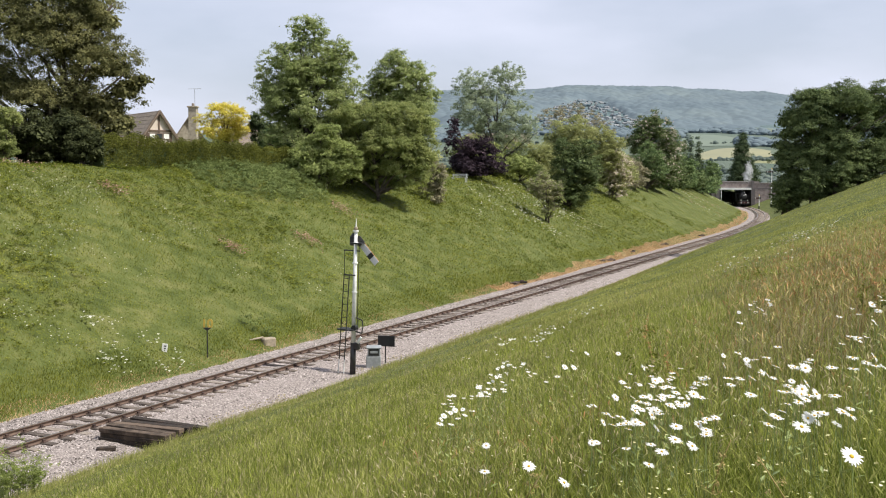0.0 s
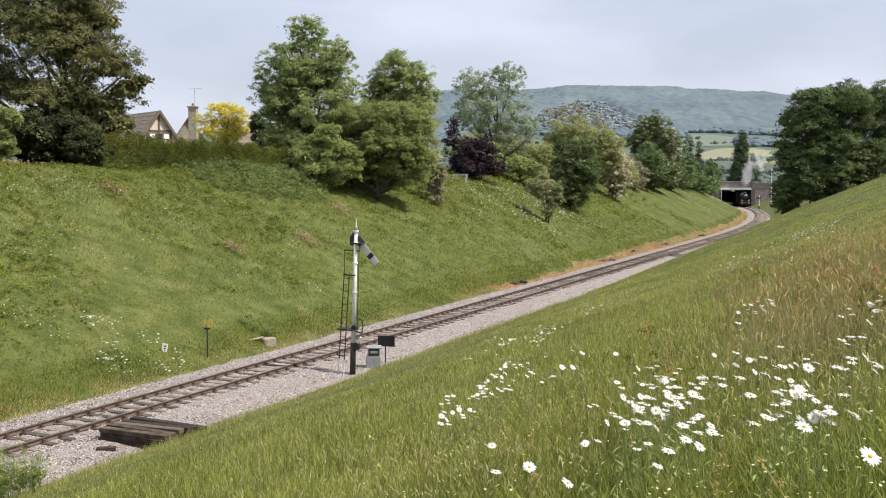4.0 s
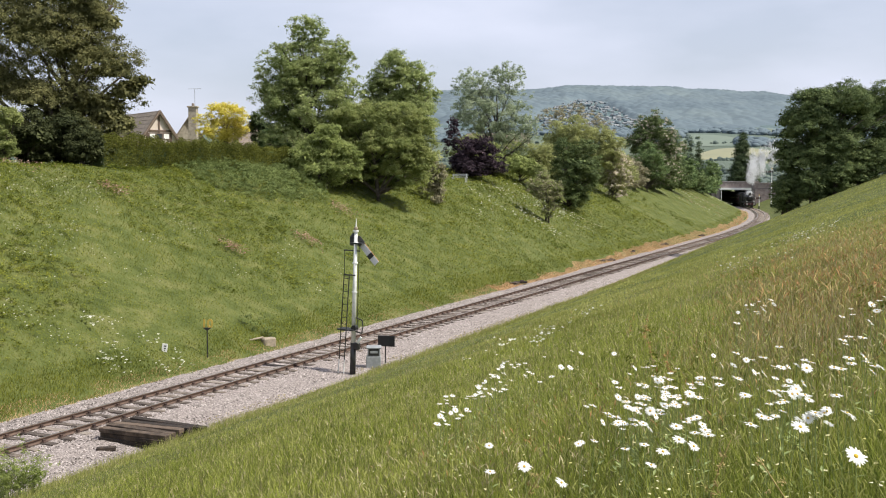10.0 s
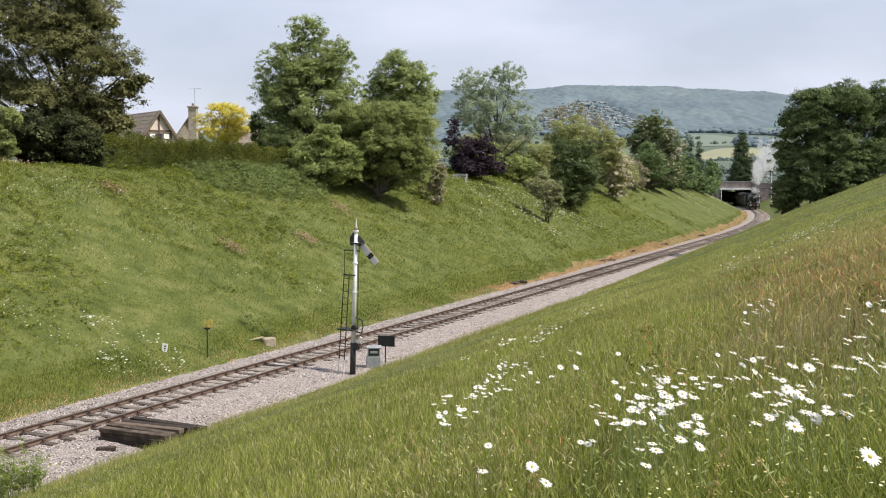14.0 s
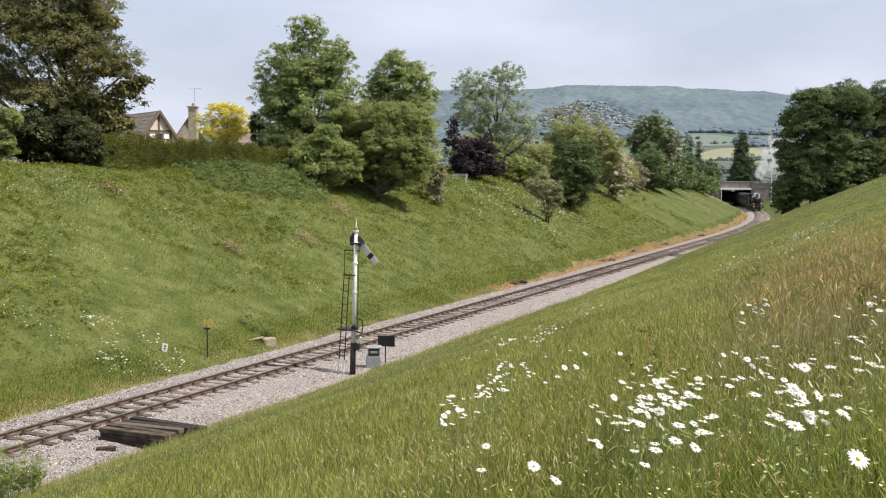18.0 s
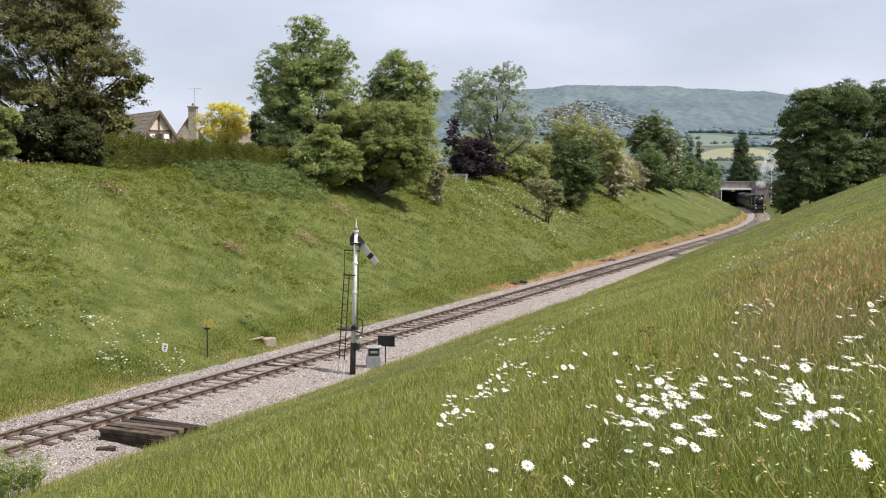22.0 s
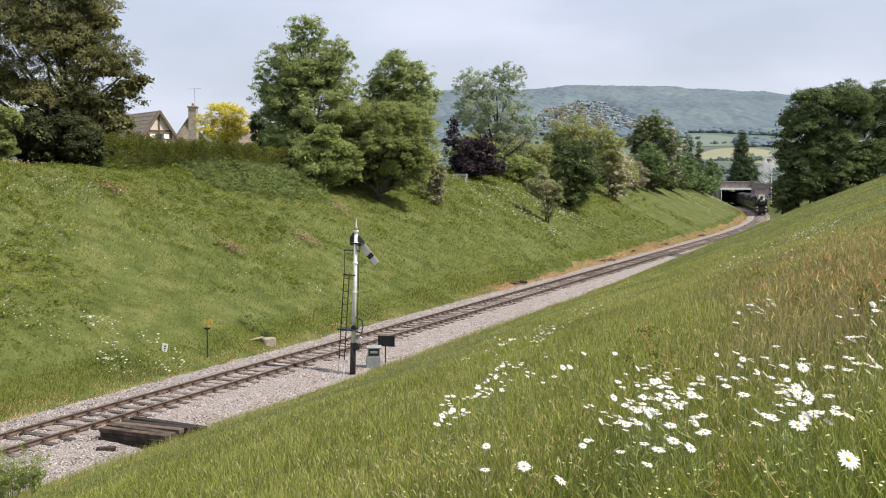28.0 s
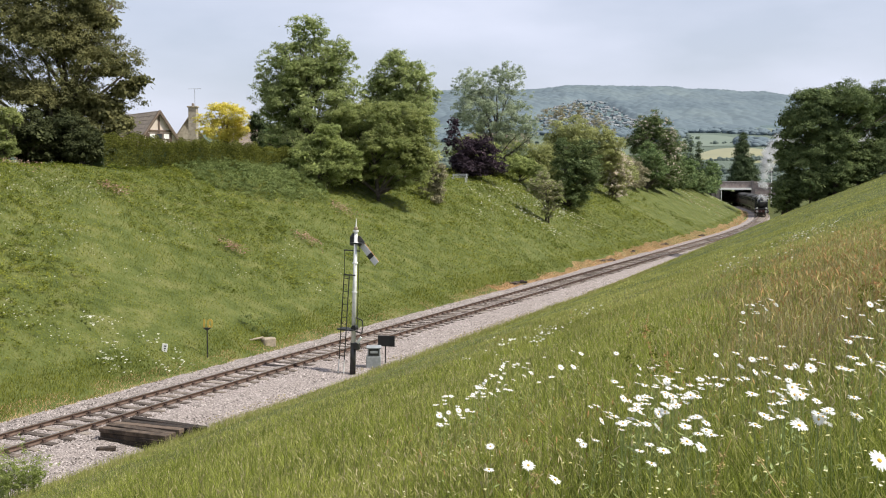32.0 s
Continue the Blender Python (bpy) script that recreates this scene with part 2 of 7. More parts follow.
M_RENDER = material("house_render", [(0.62, 0.52, 0.44), (0.76, 0.66, 0.57)], 1.5, 0.9, bump=0.15)
M_TIMBER = material("house_timber", [(0.09, 0.06, 0.045), (0.17, 0.12, 0.09)], 4, 0.8)
M_TILE = material("roof_tile", [(0.11, 0.085, 0.065), (0.2, 0.16, 0.125), (0.27, 0.22, 0.17)], 2.5, 0.9, bump=0.4, island=0.4)
M_COTS = material("cotswold_stone", [(0.22, 0.19, 0.15), (0.35, 0.31, 0.24), (0.44, 0.4, 0.32)], 3, 0.9, bump=0.4)
# stone dulled and blued in place of the haze over the village
M_HAZED_STONE = material("hazed_stone", [(0.18, 0.195, 0.205), (0.245, 0.255, 0.26)], 0.02, 0.9, island=0.5)
# haze painted in: leaf green lightened and shifted towards blue
M_HAZED_WOOD = material("hazed_woodland", [(0.125, 0.17, 0.2), (0.155, 0.205, 0.232), (0.19, 0.24, 0.25)], 0.008, 0.95, thin=0.3)
# hedgerow colour paled to carry the haze of its distance
M_HAZED_HEDGEROW = material("hazed_hedgerow", [(0.105, 0.14, 0.125), (0.155, 0.195, 0.16)], 0.03, 0.95, island=0.4, thin=0.35)
# pasture and crop are muted in base colour to suggest haze
M_HAZED_PASTURE = material("hazed_pasture", [(0.11, 0.145, 0.115), (0.145, 0.178, 0.132)], 0.02, 0.95)
M_HAZED_CROP = material("hazed_crop", [(0.19, 0.195, 0.125), (0.26, 0.25, 0.14)], 0.015, 0.95)


def ground_material():
    m = bpy.data.materials.new("ground_earth_and_turf")
    m.use_nodes = True
    nodes, links = m.node_tree.nodes, m.node_tree.links
    bsdf = nodes["Principled BSDF"]
    bsdf.inputs["Roughness"].default_value = 0.95
    bsdf.inputs["Specular IOR Level"].default_value = 0.2
    geo = nodes.new("ShaderNodeNewGeometry")

    def noise_ramp(scale, stops, detail=6):
        t = nodes.new("ShaderNodeTexNoise")
        t.inputs["Scale"].default_value, t.inputs["Detail"].default_value = scale, detail
        links.new(geo.outputs["Position"], t.inputs["Vector"])
        r = nodes.new("ShaderNodeValToRGB")
        el = r.color_ramp.elements
        while len(el) < len(stops):
            el.new(0.5)
        for i, (p, c) in enumerate(stops):
            el[i].position, el[i].color = p, (*c, 1)
        links.new(t.outputs["Fac"], r.inputs["Fac"])
        return r.outputs["Color"]

    turf = noise_ramp(0.9, [(0.3, (0.058, 0.076, 0.018)), (0.5, (0.094, 0.112, 0.03)), (0.7, (0.142, 0.148, 0.05))], 10)
    flat = nodes.new("ShaderNodeVectorMath")
    flat.operation = "MULTIPLY"
    flat.inputs[1].default_value = (1.0, 0.55, 0.0)
    links.new(geo.outputs["Position"], flat.inputs[0])
    cells = nodes.new("ShaderNodeTexVoronoi")
    cells.inputs["Scale"].default_value = 0.0105
    links.new(flat.outputs["Vector"], cells.inputs["Vector"])
    # field colours are dulled and blued for haze
    parcel = nodes.new("ShaderNodeValToRGB")
    el = parcel.color_ramp.elements
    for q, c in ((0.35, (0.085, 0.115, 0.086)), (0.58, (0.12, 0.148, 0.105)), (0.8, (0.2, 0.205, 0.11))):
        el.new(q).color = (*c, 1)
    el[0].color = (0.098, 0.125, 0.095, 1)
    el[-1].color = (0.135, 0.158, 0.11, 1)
    parcel.color_ramp.interpolation = "CONSTANT"
    links.new(cells.outputs["Color"], parcel.inputs["Fac"])
    fields = parcel.outputs["Color"]
    vec = nodes.new("ShaderNodeVectorMath")
    vec.operation = "LENGTH"
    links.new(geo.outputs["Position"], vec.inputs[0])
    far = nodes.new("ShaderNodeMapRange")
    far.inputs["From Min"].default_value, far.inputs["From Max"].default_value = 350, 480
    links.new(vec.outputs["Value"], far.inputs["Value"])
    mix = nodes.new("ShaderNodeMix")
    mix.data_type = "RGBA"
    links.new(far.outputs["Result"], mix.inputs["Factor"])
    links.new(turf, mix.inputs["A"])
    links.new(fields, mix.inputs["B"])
    # beyond 1150 m blends to a blue-green that holds painted haze
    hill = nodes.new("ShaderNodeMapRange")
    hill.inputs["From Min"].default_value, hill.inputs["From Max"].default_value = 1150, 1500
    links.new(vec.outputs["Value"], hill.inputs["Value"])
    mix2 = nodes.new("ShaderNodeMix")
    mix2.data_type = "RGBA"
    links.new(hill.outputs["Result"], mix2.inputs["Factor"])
    links.new(mix.outputs["Result"], mix2.inputs["A"])
    # painted crown shading: cell centres lightened, gaps between them darkened
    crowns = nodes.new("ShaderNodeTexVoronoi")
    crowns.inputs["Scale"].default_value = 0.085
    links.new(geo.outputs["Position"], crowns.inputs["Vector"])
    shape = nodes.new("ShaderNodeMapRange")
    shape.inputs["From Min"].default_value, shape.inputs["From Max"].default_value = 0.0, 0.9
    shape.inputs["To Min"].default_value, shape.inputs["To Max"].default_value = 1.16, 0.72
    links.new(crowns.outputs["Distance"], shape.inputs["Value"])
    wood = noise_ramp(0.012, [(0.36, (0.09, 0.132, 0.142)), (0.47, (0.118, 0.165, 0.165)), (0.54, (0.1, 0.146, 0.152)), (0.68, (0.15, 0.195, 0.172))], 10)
    shaded_wood = nodes.new("ShaderNodeVectorMath")
    shaded_wood.operation = "SCALE"
    links.new(wood, shaded_wood.inputs[0])
    links.new(shape.outputs["Result"], shaded_wood.inputs["Scale"])
    links.new(shaded_wood.outputs["Vector"], mix2.inputs["B"])
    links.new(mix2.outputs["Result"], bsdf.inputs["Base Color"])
    bt = nodes.new("ShaderNodeTexNoise")
    bt.inputs["Scale"].default_value, bt.inputs["Detail"].default_value = 5, 6
    links.new(geo.outputs["Position"], bt.inputs["Vector"])
    bn = nodes.new("ShaderNodeBump")
    bn.inputs["Strength"].default_value, bn.inputs["Distance"].default_value = 0.8, 0.15
    links.new(bt.outputs["Fac"], bn.inputs["Height"])
    links.new(bn.outputs["Normal"], bsdf.inputs["Normal"])
    return m


M_GROUND = ground_material()

# ---- ground: one sheet from the camera's feet to the horizon ----
rng = np.random.default_rng(7)


def build_ground():
    fine = np.arange(-30, 30.01, 0.4)
    rest = np.linspace(34, 326, 49)
    az = np.radians(np.concatenate([fine, rest]))
    rad = np.concatenate([[0.4], np.geomspace(0.8, 4600, 400)])
    A, R = np.meshgrid(az, rad)
    X, Y = R * np.sin(A), R * np.cos(A)
    V = np.stack([X, Y, height(X, Y)], -1).reshape(-1, 3)
    na, nr = len(az), len(rad)
    i, j = np.meshgrid(np.arange(nr - 1), np.arange(na), indexing="ij")
    j2 = (j + 1) % na
    F = np.stack([i * na + j, i * na + j2, (i + 1) * na + j2, (i + 1) * na + j], -1).reshape(-1, 4)[:, ::-1]
    cap = len(V)
    V = np.vstack([V, [[0, 0, ground_z(0, 0)]]])
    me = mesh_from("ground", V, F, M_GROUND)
    bm = bmesh.new()
    bm.from_mesh(me)
    bm.verts.ensure_lookup_table()
    for k in range(na):
        bm.faces.new((bm.verts[cap], bm.verts[k], bm.verts[(k + 1) % na]))
    bm.to_mesh(me)
    bm.free()
    shade(me)
    tagged(new("ground", me), "grassy railway cutting and distant green hills", "ground", kind="structure")


build_ground()


# ---- ballast bed and track ----
def strip(name, y0, y1, dy, profile, material, rough=0.0):
    ys = np.arange(y0, y1 + dy / 2, dy)
    lat = np.array([p[0] for p in profile])
    zz = np.array([p[1] for p in profile])
    k = track_slope(ys)
    c = 1 / np.sqrt(1 + k * k)
    X = track_x(ys)[:, None] - lat[None] * c[:, None]
    Y = ys[:, None] + lat[None] * (k * c)[:, None]
    Z = np.repeat(zz[None], len(ys), 0) + rng.normal(0, 1, X.shape) * rough
    n = len(lat)
    V = np.stack([X, Y, Z], -1).reshape(-1, 3)
    i, j = np.meshgrid(np.arange(len(ys) - 1), np.arange(n - 1), indexing="ij")
    F = np.stack([i * n + j, i * n + j + 1, (i + 1) * n + j + 1, (i + 1) * n + j], -1).reshape(-1, 4)
    return mesh_from(name, V, F, material)


def build_ballast():
    lats = np.concatenate([np.linspace(4.3, 1.6, 12), np.linspace(1.4, -1.4, 12), np.linspace(-1.6, -4.6, 14)])
    prof = []
    for l in lats:
        if l > 1.5:
            z = -0.16 - 0.10 * (l - 1.5)
        elif l < -1.5:
            z = -0.17 - 0.075 * (-l - 1.5)
        else:
            z = -0.172
        prof.append((l, z))
    me = strip("ballast", -90, 330, 0.4, prof, M_BALLAST, 0.022)
    tagged(new("ballast_bed", me), "pale grey crushed stone ballast under the railway track", "ballast", kind="structure")
    # loose stones on the shoulders
    n = 34000
    y = 24 + 60 * rng.random(n) ** 1.4
    l = rng.uniform(-4.2, 3.6, n)
    k = track_slope(y)
    c = 1 / np.sqrt(1 + k * k)
    x, yy = track_x(y) - l * c, y + l * k * c
    z = np.where(l > 1.5, -0.16 - 0.1 * (l - 1.5), np.where(l < -1.5, -0.17 - 0.075 * (-l - 1.5), -0.172)) + 0.004
    s = rng.uniform(0.02, 0.042, n)
    octa = np.array([(1, 0, 0), (0, 1, 0), (-1, 0, 0), (0, -1, 0), (0, 0, 0.8), (0, 0, -0.8)])
    V = np.stack([x, yy, z], -1)[:, None] + octa[None] * s[:, None, None] * rng.uniform(0.6, 1.3, (n, 6, 3))
    f = np.array([(0, 1, 4), (1, 2, 4), (2, 3, 4), (3, 0, 4)])
    F = (np.arange(n)[:, None, None] * 6 + f[None]).reshape(-1, 3)
    tagged(new("ballast_stones", mesh_from("ballast_stones", V.reshape(-1, 3), F, M_STONE_BIT)), "loose pale crushed stones on the trackbed", "gravel", kind="stuff")


build_ballast()

RAIL = [(0.035, 0.0), (-0.035, 0.0), (-0.035, -0.035), (-0.01, -0.05), (-0.01, -0.12), (-0.06, -0.135), (-0.06, -0.15), (0.06, -0.15), (0.06, -0.135), (0.01, -0.12), (0.01, -0.05), (0.035, -0.035), (0.035, 0.0)]


def build_track():
    track = base("railway_track", pose(0, 0, 0), "single railway track with rusty rails on timber sleepers", "railway track", kind="structure")
    for side in (0.7525, -0.7525):
        r = part("rail", strip("rail", -90, 330, 1.5, [(side + a, b) for a, b in RAIL], M_RAIL), None, track)
        part("rail_head", strip("rail_head", -90, 330, 1.5, [(side + 0.03, 0.003), (side - 0.03, 0.003)], M_RAIL_TOP), None, r, "polished running surface")
    bm = fresh()
    box(bm, 0, 0, -0.2, 2.6, 0.25, 0.13, bevel=0.012)
    sleeper = to_mesh("sleeper", bm, M_SLEEPER)
    bm = fresh()
    for sx in (-0.7525, 0.7525):
        box(bm, sx, 0, -0.128, 0.36, 0.18, 0.03, bevel=0.008)
        box(bm, sx - 0.085, 0, -0.09, 0.07, 0.1, 0.08, bevel=0.01)
        box(bm, sx + 0.085, 0, -0.09, 0.07, 0.1, 0.08, bevel=0.01)
    chairs = to_mesh("rail_chairs", bm, M_CHAIR)
    y, n = -88.0, 0
    far_v, far_f = [], []
    while y < 325:
        p = on_track(y)
        m = pose(p.x, p.y, random.uniform(-0.008, 0.008), 0, 0, track_turn(y) + random.uniform(-1, 1))
        if 23.5 < y < 190:
            n += 1
            ob = part("sleeper", sleeper, None, track)
            ob.matrix_basis = m
            if n < 130:
                c = part("rail_chairs", chairs, None, ob)
        else:
            i = len(far_v)
            far_v += [m @ Vector((sx * 1.3, sy * 0.125, sz)) for sx in (-1, 1) for sy in (-1, 1) for sz in (-0.26, -0.135)]
            far_f += [(i, i + 1, i + 3, i + 2), (i + 4, i + 6, i + 7, i + 5), (i, i + 4, i + 5, i + 1), (i + 2, i + 3, i + 7, i + 6), (i + 1, i + 5, i + 7, i + 3)]
        y += 0.69 * math.cos(math.atan(float(track_slope(y))))
    far = part("far_sleepers", mesh_from("far_sleepers", far_v, far_f, M_SLEEPER), None, track)
    far["kind"] = "stuff"


build_track()


# ---- grass ----
def blades(name, x, y, h, w, material, label, lean=0.35, bend=0.5, z0=0.0, kind_of="grass", simple=False):
    n = len(x)
    z = np.maximum(height(x, y), -0.3) - 0.02 + z0
    a = rng.uniform(0, 2 * np.pi, n)
    side = np.stack([np.cos(a), np.sin(a), np.zeros(n)], -1) * (w / 2)[:, None]
    b = rng.uniform(0, 2 * np.pi, n)
    tilt = rng.uniform(0, lean, n)
    way = np.stack([np.cos(b) * tilt + 0.04, np.sin(b) * tilt, np.ones(n)], -1)
    p = np.stack([x, y, z], -1)
    mid = p + way * (h * 0.55)[:, None]
    over = np.stack([np.cos(b), np.sin(b), np.zeros(n)], -1) * (h * bend * rng.uniform(0.1, 1, n))[:, None]
    tip = mid + way * (h * 0.42)[:, None] + over * 0.6
    if simple:
        V = np.stack([p - side, p + side, tip], 1).reshape(-1, 3)
        return tagged(new(name, mesh_from(name, V, np.arange(n * 3).reshape(-1, 3), material)), label, kind_of, kind="stuff")
    V = np.stack([p - side, p + side, mid - side * 0.75, mid + side * 0.75, tip], 1).reshape(-1, 3)
    i = np.arange(n)[:, None] * 5
    F = np.concatenate([i + [0, 1, 3], i + [0, 3, 2], i + [2, 3, 4]], 1).reshape(-1, 3)
    return tagged(new(name, mesh_from(name, V, F, material)), label, kind_of, kind="stuff")


def polar(n, r0, r1, a0, a1, power=1.0):
    r = r0 * (r1 / r0) ** (rng.random(n) ** power)
    a = np.radians(rng.uniform(a0, a1, n) + rng.normal(0, 2.5, n))
    return r * np.sin(a), r * np.cos(a), r


def meadow(n, label, mat, hs, ws, r0=1.3, r1=62, a0=-27, a1=27, keep=None, lean=0.35, name="meadow_grass", power=1.0, low=0.36, simple=False):
    x, y, r = polar(n, r0, r1, a0, a1, power)
    l = lateral(x, y)
    ok = l < -4.1 + 0.55 * waves(x * 2.7, y * 2.7) * (rng.random(n) < 0.7) + 1.2 * step(60, 105, y) + 1.0 * step(110, 165, y)
    if keep is not None:
        ok &= keep(x, y, r)
    x, y, r, l = x[ok], y[ok], r[ok], l[ok]
    h = rng.uniform(*hs, len(x)) * (0.75 + 0.25 * waves(x * 2.1, y * 2.1)) * np.clip((-l - 2.4) / 10.0, low, 1) * (1 - 0.58 * step(9, 40, r) * (low < 0.5))
    w = ws * (1 + np.minimum(r, 60) * 0.085)
    return blades(name, x, y, h, w, mat, label, lean, 0.4, simple=simple or name == "far_meadow_grass")


def seed_heads(n, label, mat, hs, size, r0, r1, a0=-27, a1=27, keep=None, name="seed_grass"):
    """Thin bent stems, each with a narrow drooping panicle."""
    x, y, r = polar(n, r0, r1, a0, a1)
    ok = lateral(x, y) < -5.0
    if keep is not None:
        ok &= keep(x, y, r)
    x, y, r = x[ok], y[ok], r[ok]
    m = len(x)
    h = rng.uniform(*hs, m) * np.clip((-lateral(x, y) - 2.4) / 9.0, 0.45, 1) * (1 - 0.4 * step(9, 40, r))
    b, tilt = rng.uniform(0, 6.283, m), rng.uniform(0.05, 0.5, m)
    out = np.stack([np.cos(b), np.sin(b), np.zeros(m)], -1)
    a = rng.uniform(0, 6.283, m)
    side = np.stack([np.cos(a), np.sin(a), np.zeros(m)], -1)
    p = np.stack([x, y, height(x, y) - 0.02], -1)
    up = np.array([0, 0, 1.0])
    w = (0.0011 * (1 + r * 0.1))[:, None]
    neck = p + up * (h * 0.86)[:, None] + out * (h * tilt * 0.7)[:, None]
    L = (size * rng.uniform(0.6, 1.4, m) * (1 + r * 0.012))[:, None]
    way = up * 0.75 + out * rng.uniform(0.1, 1.1, m)[:, None]
    mid, tip = neck + way * L * 0.45, neck + way * L - up * L * 0.2
    fat = w * 1.1 + L * 0.02
    V = np.stack([p - side * w, p + side * w, neck, mid - side * fat, mid + side * fat, tip], 1).reshape(-1, 3)
    i = np.arange(m)[:, None] * 6
    F = np.concatenate([i + [0, 1, 2], i + [2, 3, 4], i + [3, 5, 4]], 1).reshape(-1, 3)
    return tagged(new(name, mesh_from(name, V, F, mat)), label, "grass", kind="stuff")


def brown_top(x, y, r):
    return np.degrees(np.arctan2(x, y)) > 15.5 + 3 * waves(x * 3, y * 2) + 2 * rng.normal(0, 1, len(x))


SWAYING = []
for i in range(5):
    SWAYING.append(meadow(42000, "long green meadow grass swaying on the cutting side", M_BLADE if i % 2 else M_LUSH, (0.12, 0.38), 0.0031, r1=26, lean=0.75))
meadow(92000, "short dense green grass under the taller meadow", M_LUSH, (0.07, 0.2), 0.005, 2.2, 40, lean=1.1, simple=True)
meadow(120000, "short green grass farther along the cutting side", M_MEADOW_FAR, (0.06, 0.16), 0.0105, 24, 170, 2, 27, name="far_meadow_grass", low=0.6, lean=1.0)
meadow(36000, "long green meadow grass on the cutting side", M_BLADE, (0.14, 0.42), 0.022, 0.3, 45, 24, 336, lean=0.6, simple=True)
meadow(26000, "rough green grass on the cutting side near the bridge", M_MEADOW_FAR, (0.1, 0.26), 0.006, 120, 290, 10, 22, name="far_meadow_grass", low=0.6, keep=lambda x, y, r: y > 115, lean=0.8)
meadow(9000, "long green meadow grass on the cutting side", M_BLADE, (0.14, 0.42), 0.014, 0.3, 1.6, -28, 28, lean=0.6, simple=True)
meadow(70000, "short green grass on the cutting side", M_MEADOW_FAR, (0.08, 0.22), 0.0065, 14, 66, name="far_meadow_grass", low=0.6, lean=1.0)
SWAYING.append(seed_heads(14000, "pale straw-coloured seed heads among the meadow grass", M_STRAW, (0.26, 0.46), 0.05, 4.5, 40))
SWAYING.append(seed_heads(26000, "pale green seed heads among the meadow grass", M_MEADOW_FAR, (0.26, 0.46), 0.045, 2.6, 30))
SWAYING.append(seed_heads(3200, "brown tall seed heads at the top of the meadow", M_BROWN_SEED, (0.42, 0.7), 0.082, 7, 40, 12, 26, brown_top))
SWAYING.append(seed_heads(1500, "rusty sorrel drifts at the top of the meadow", M_SORREL, (0.46, 0.68), 0.085, 8, 30, 15, 26, brown_top, "sorrel"))
SWAYING.append(meadow(6500, "tall dry stems at the top of the meadow", M_STRAW, (0.3, 0.6), 0.0026, 7, 36, 12, 26, brown_top, 0.4, "seed_grass"))
SWAYING.append(seed_heads(2200, "reddish sorrel spikes among the meadow grass", M_SORREL, (0.26, 0.46), 0.06, 5, 50, keep=lambda x, y, r: waves(x * 1.7 + 3, y * 1.1) + 0.03 * np.degrees(np.arctan2(x, y)) > 0.5, name="sorrel"))


def bank(n, hs, w, mat, label, keep, name="bank_grass", y0=28, y1=230, l0=3.2, l1=27, lean=0.5, z0=0.0, simple=False):
    y = y0 * (y1 / y0) ** rng.random(n)
    l = rng.uniform(l0, l1, n)
    k = track_slope(y)
    c = 1 / np.sqrt(1 + k * k)
    x, yy = track_x(y) - l * c, y + l * k * c
    ok = keep(x, yy, l)
    x, yy, l = x[ok], yy[ok], l[ok]
    d = np.hypot(x, yy)
    return blades(name, x, yy, rng.uniform(*hs, len(x)) * (0.8 + 0.35 * waves(x, yy)) * (1 - 0.5 * step(85, 140, yy)), w * (np.minimum(d, 110) / 60), mat, label, lean, z0=z0, simple=simple)


bank(170000, (0.1, 0.32), 0.026, M_BANK_BLADE, "lush green grass on the far cutting bank", lambda x, y, l: l > 3.3 + 0.9 * step(78, 100, y) + 0.3 * waves(x * 2, y * 2), lean=0.9, simple=True)
bank(42000, (0.08, 0.26), 0.032, M_BANK_BLADE, "rough grass fringe along the ballast edge", lambda x, y, l: (l > 3.0 + 0.9 * step(78, 100, y) + 0.5 * waves(x * 2, y * 2)), name="edge_grass", l0=2.6, l1=5.0, lean=0.8, simple=True)
for mat, n in ((M_MEADOW_FAR, 40000), (M_STRAW, 6000)):
    bank(n, (0.14, 0.36), 0.024, mat, "ragged grass fringe along the meadow side of the ballast", lambda x, y, l: l < -4.1 + 0.7 * waves(x * 1.6, y * 1.6) + 0.4 * waves(x * 4, y * 4) + 1.2 * step(60, 105, y) + 0.8 * step(110, 165, y), name="edge_grass", y0=20, y1=190, l0=-7.2, l1=-2.2, simple=True)
bank(16000, (0.06, 0.24), 0.024, M_BANK_BLADE, "rough grass fringe along the ballast edge", lambda x, y, l: l > 3.05 + 0.45 * waves(x * 2.5, y * 2.5), name="edge_grass", y0=24, y1=66, l0=2.6, l1=4.6)
bank(14000, (0.3, 0.55), 0.045, M_WEED, "tall dark green nettles and weeds on the bank", lambda x, y, l: waves(x * 0.5 + 5, y * 0.5) > 0.5, name="nettle_patch")
bank(10000, (0.04, 0.16), 0.04, M_DEAD, "dry orange-brown weeds along the ballast edge", lambda x, y, l: waves(x * 2, y * 2) > -0.3, name="dry_edge", y0=27, y1=84, l0=2.8, l1=3.6, simple=True)
bank(62000, (0.03, 0.1), 0.08, M_DEAD, "orange-brown sprayed dead weeds beside the ballast", lambda x, y, l: (y > 74) & (l < 3.3 + 0.6 * step(80, 115, y) + 0.5 * waves(x * 2, y * 2)) & (l > 2.5 + 0.35 * waves(x * 1.3 + 4, y * 1.3)), name="dead_weeds", y0=70, y1=255, l0=2.1, l1=4.4, lean=1.3, z0=0.07, simple=True)
bank(5000, (0.03, 0.1), 0.06, M_STRAW, "thin dry weeds in the ballast shoulder", lambda x, y, l: waves(x * 2.2, y * 2.2) > 0, name="dry_edge", y0=26, y1=110, l0=-4.6, l1=-3.2, lean=1.0, z0=0.1)



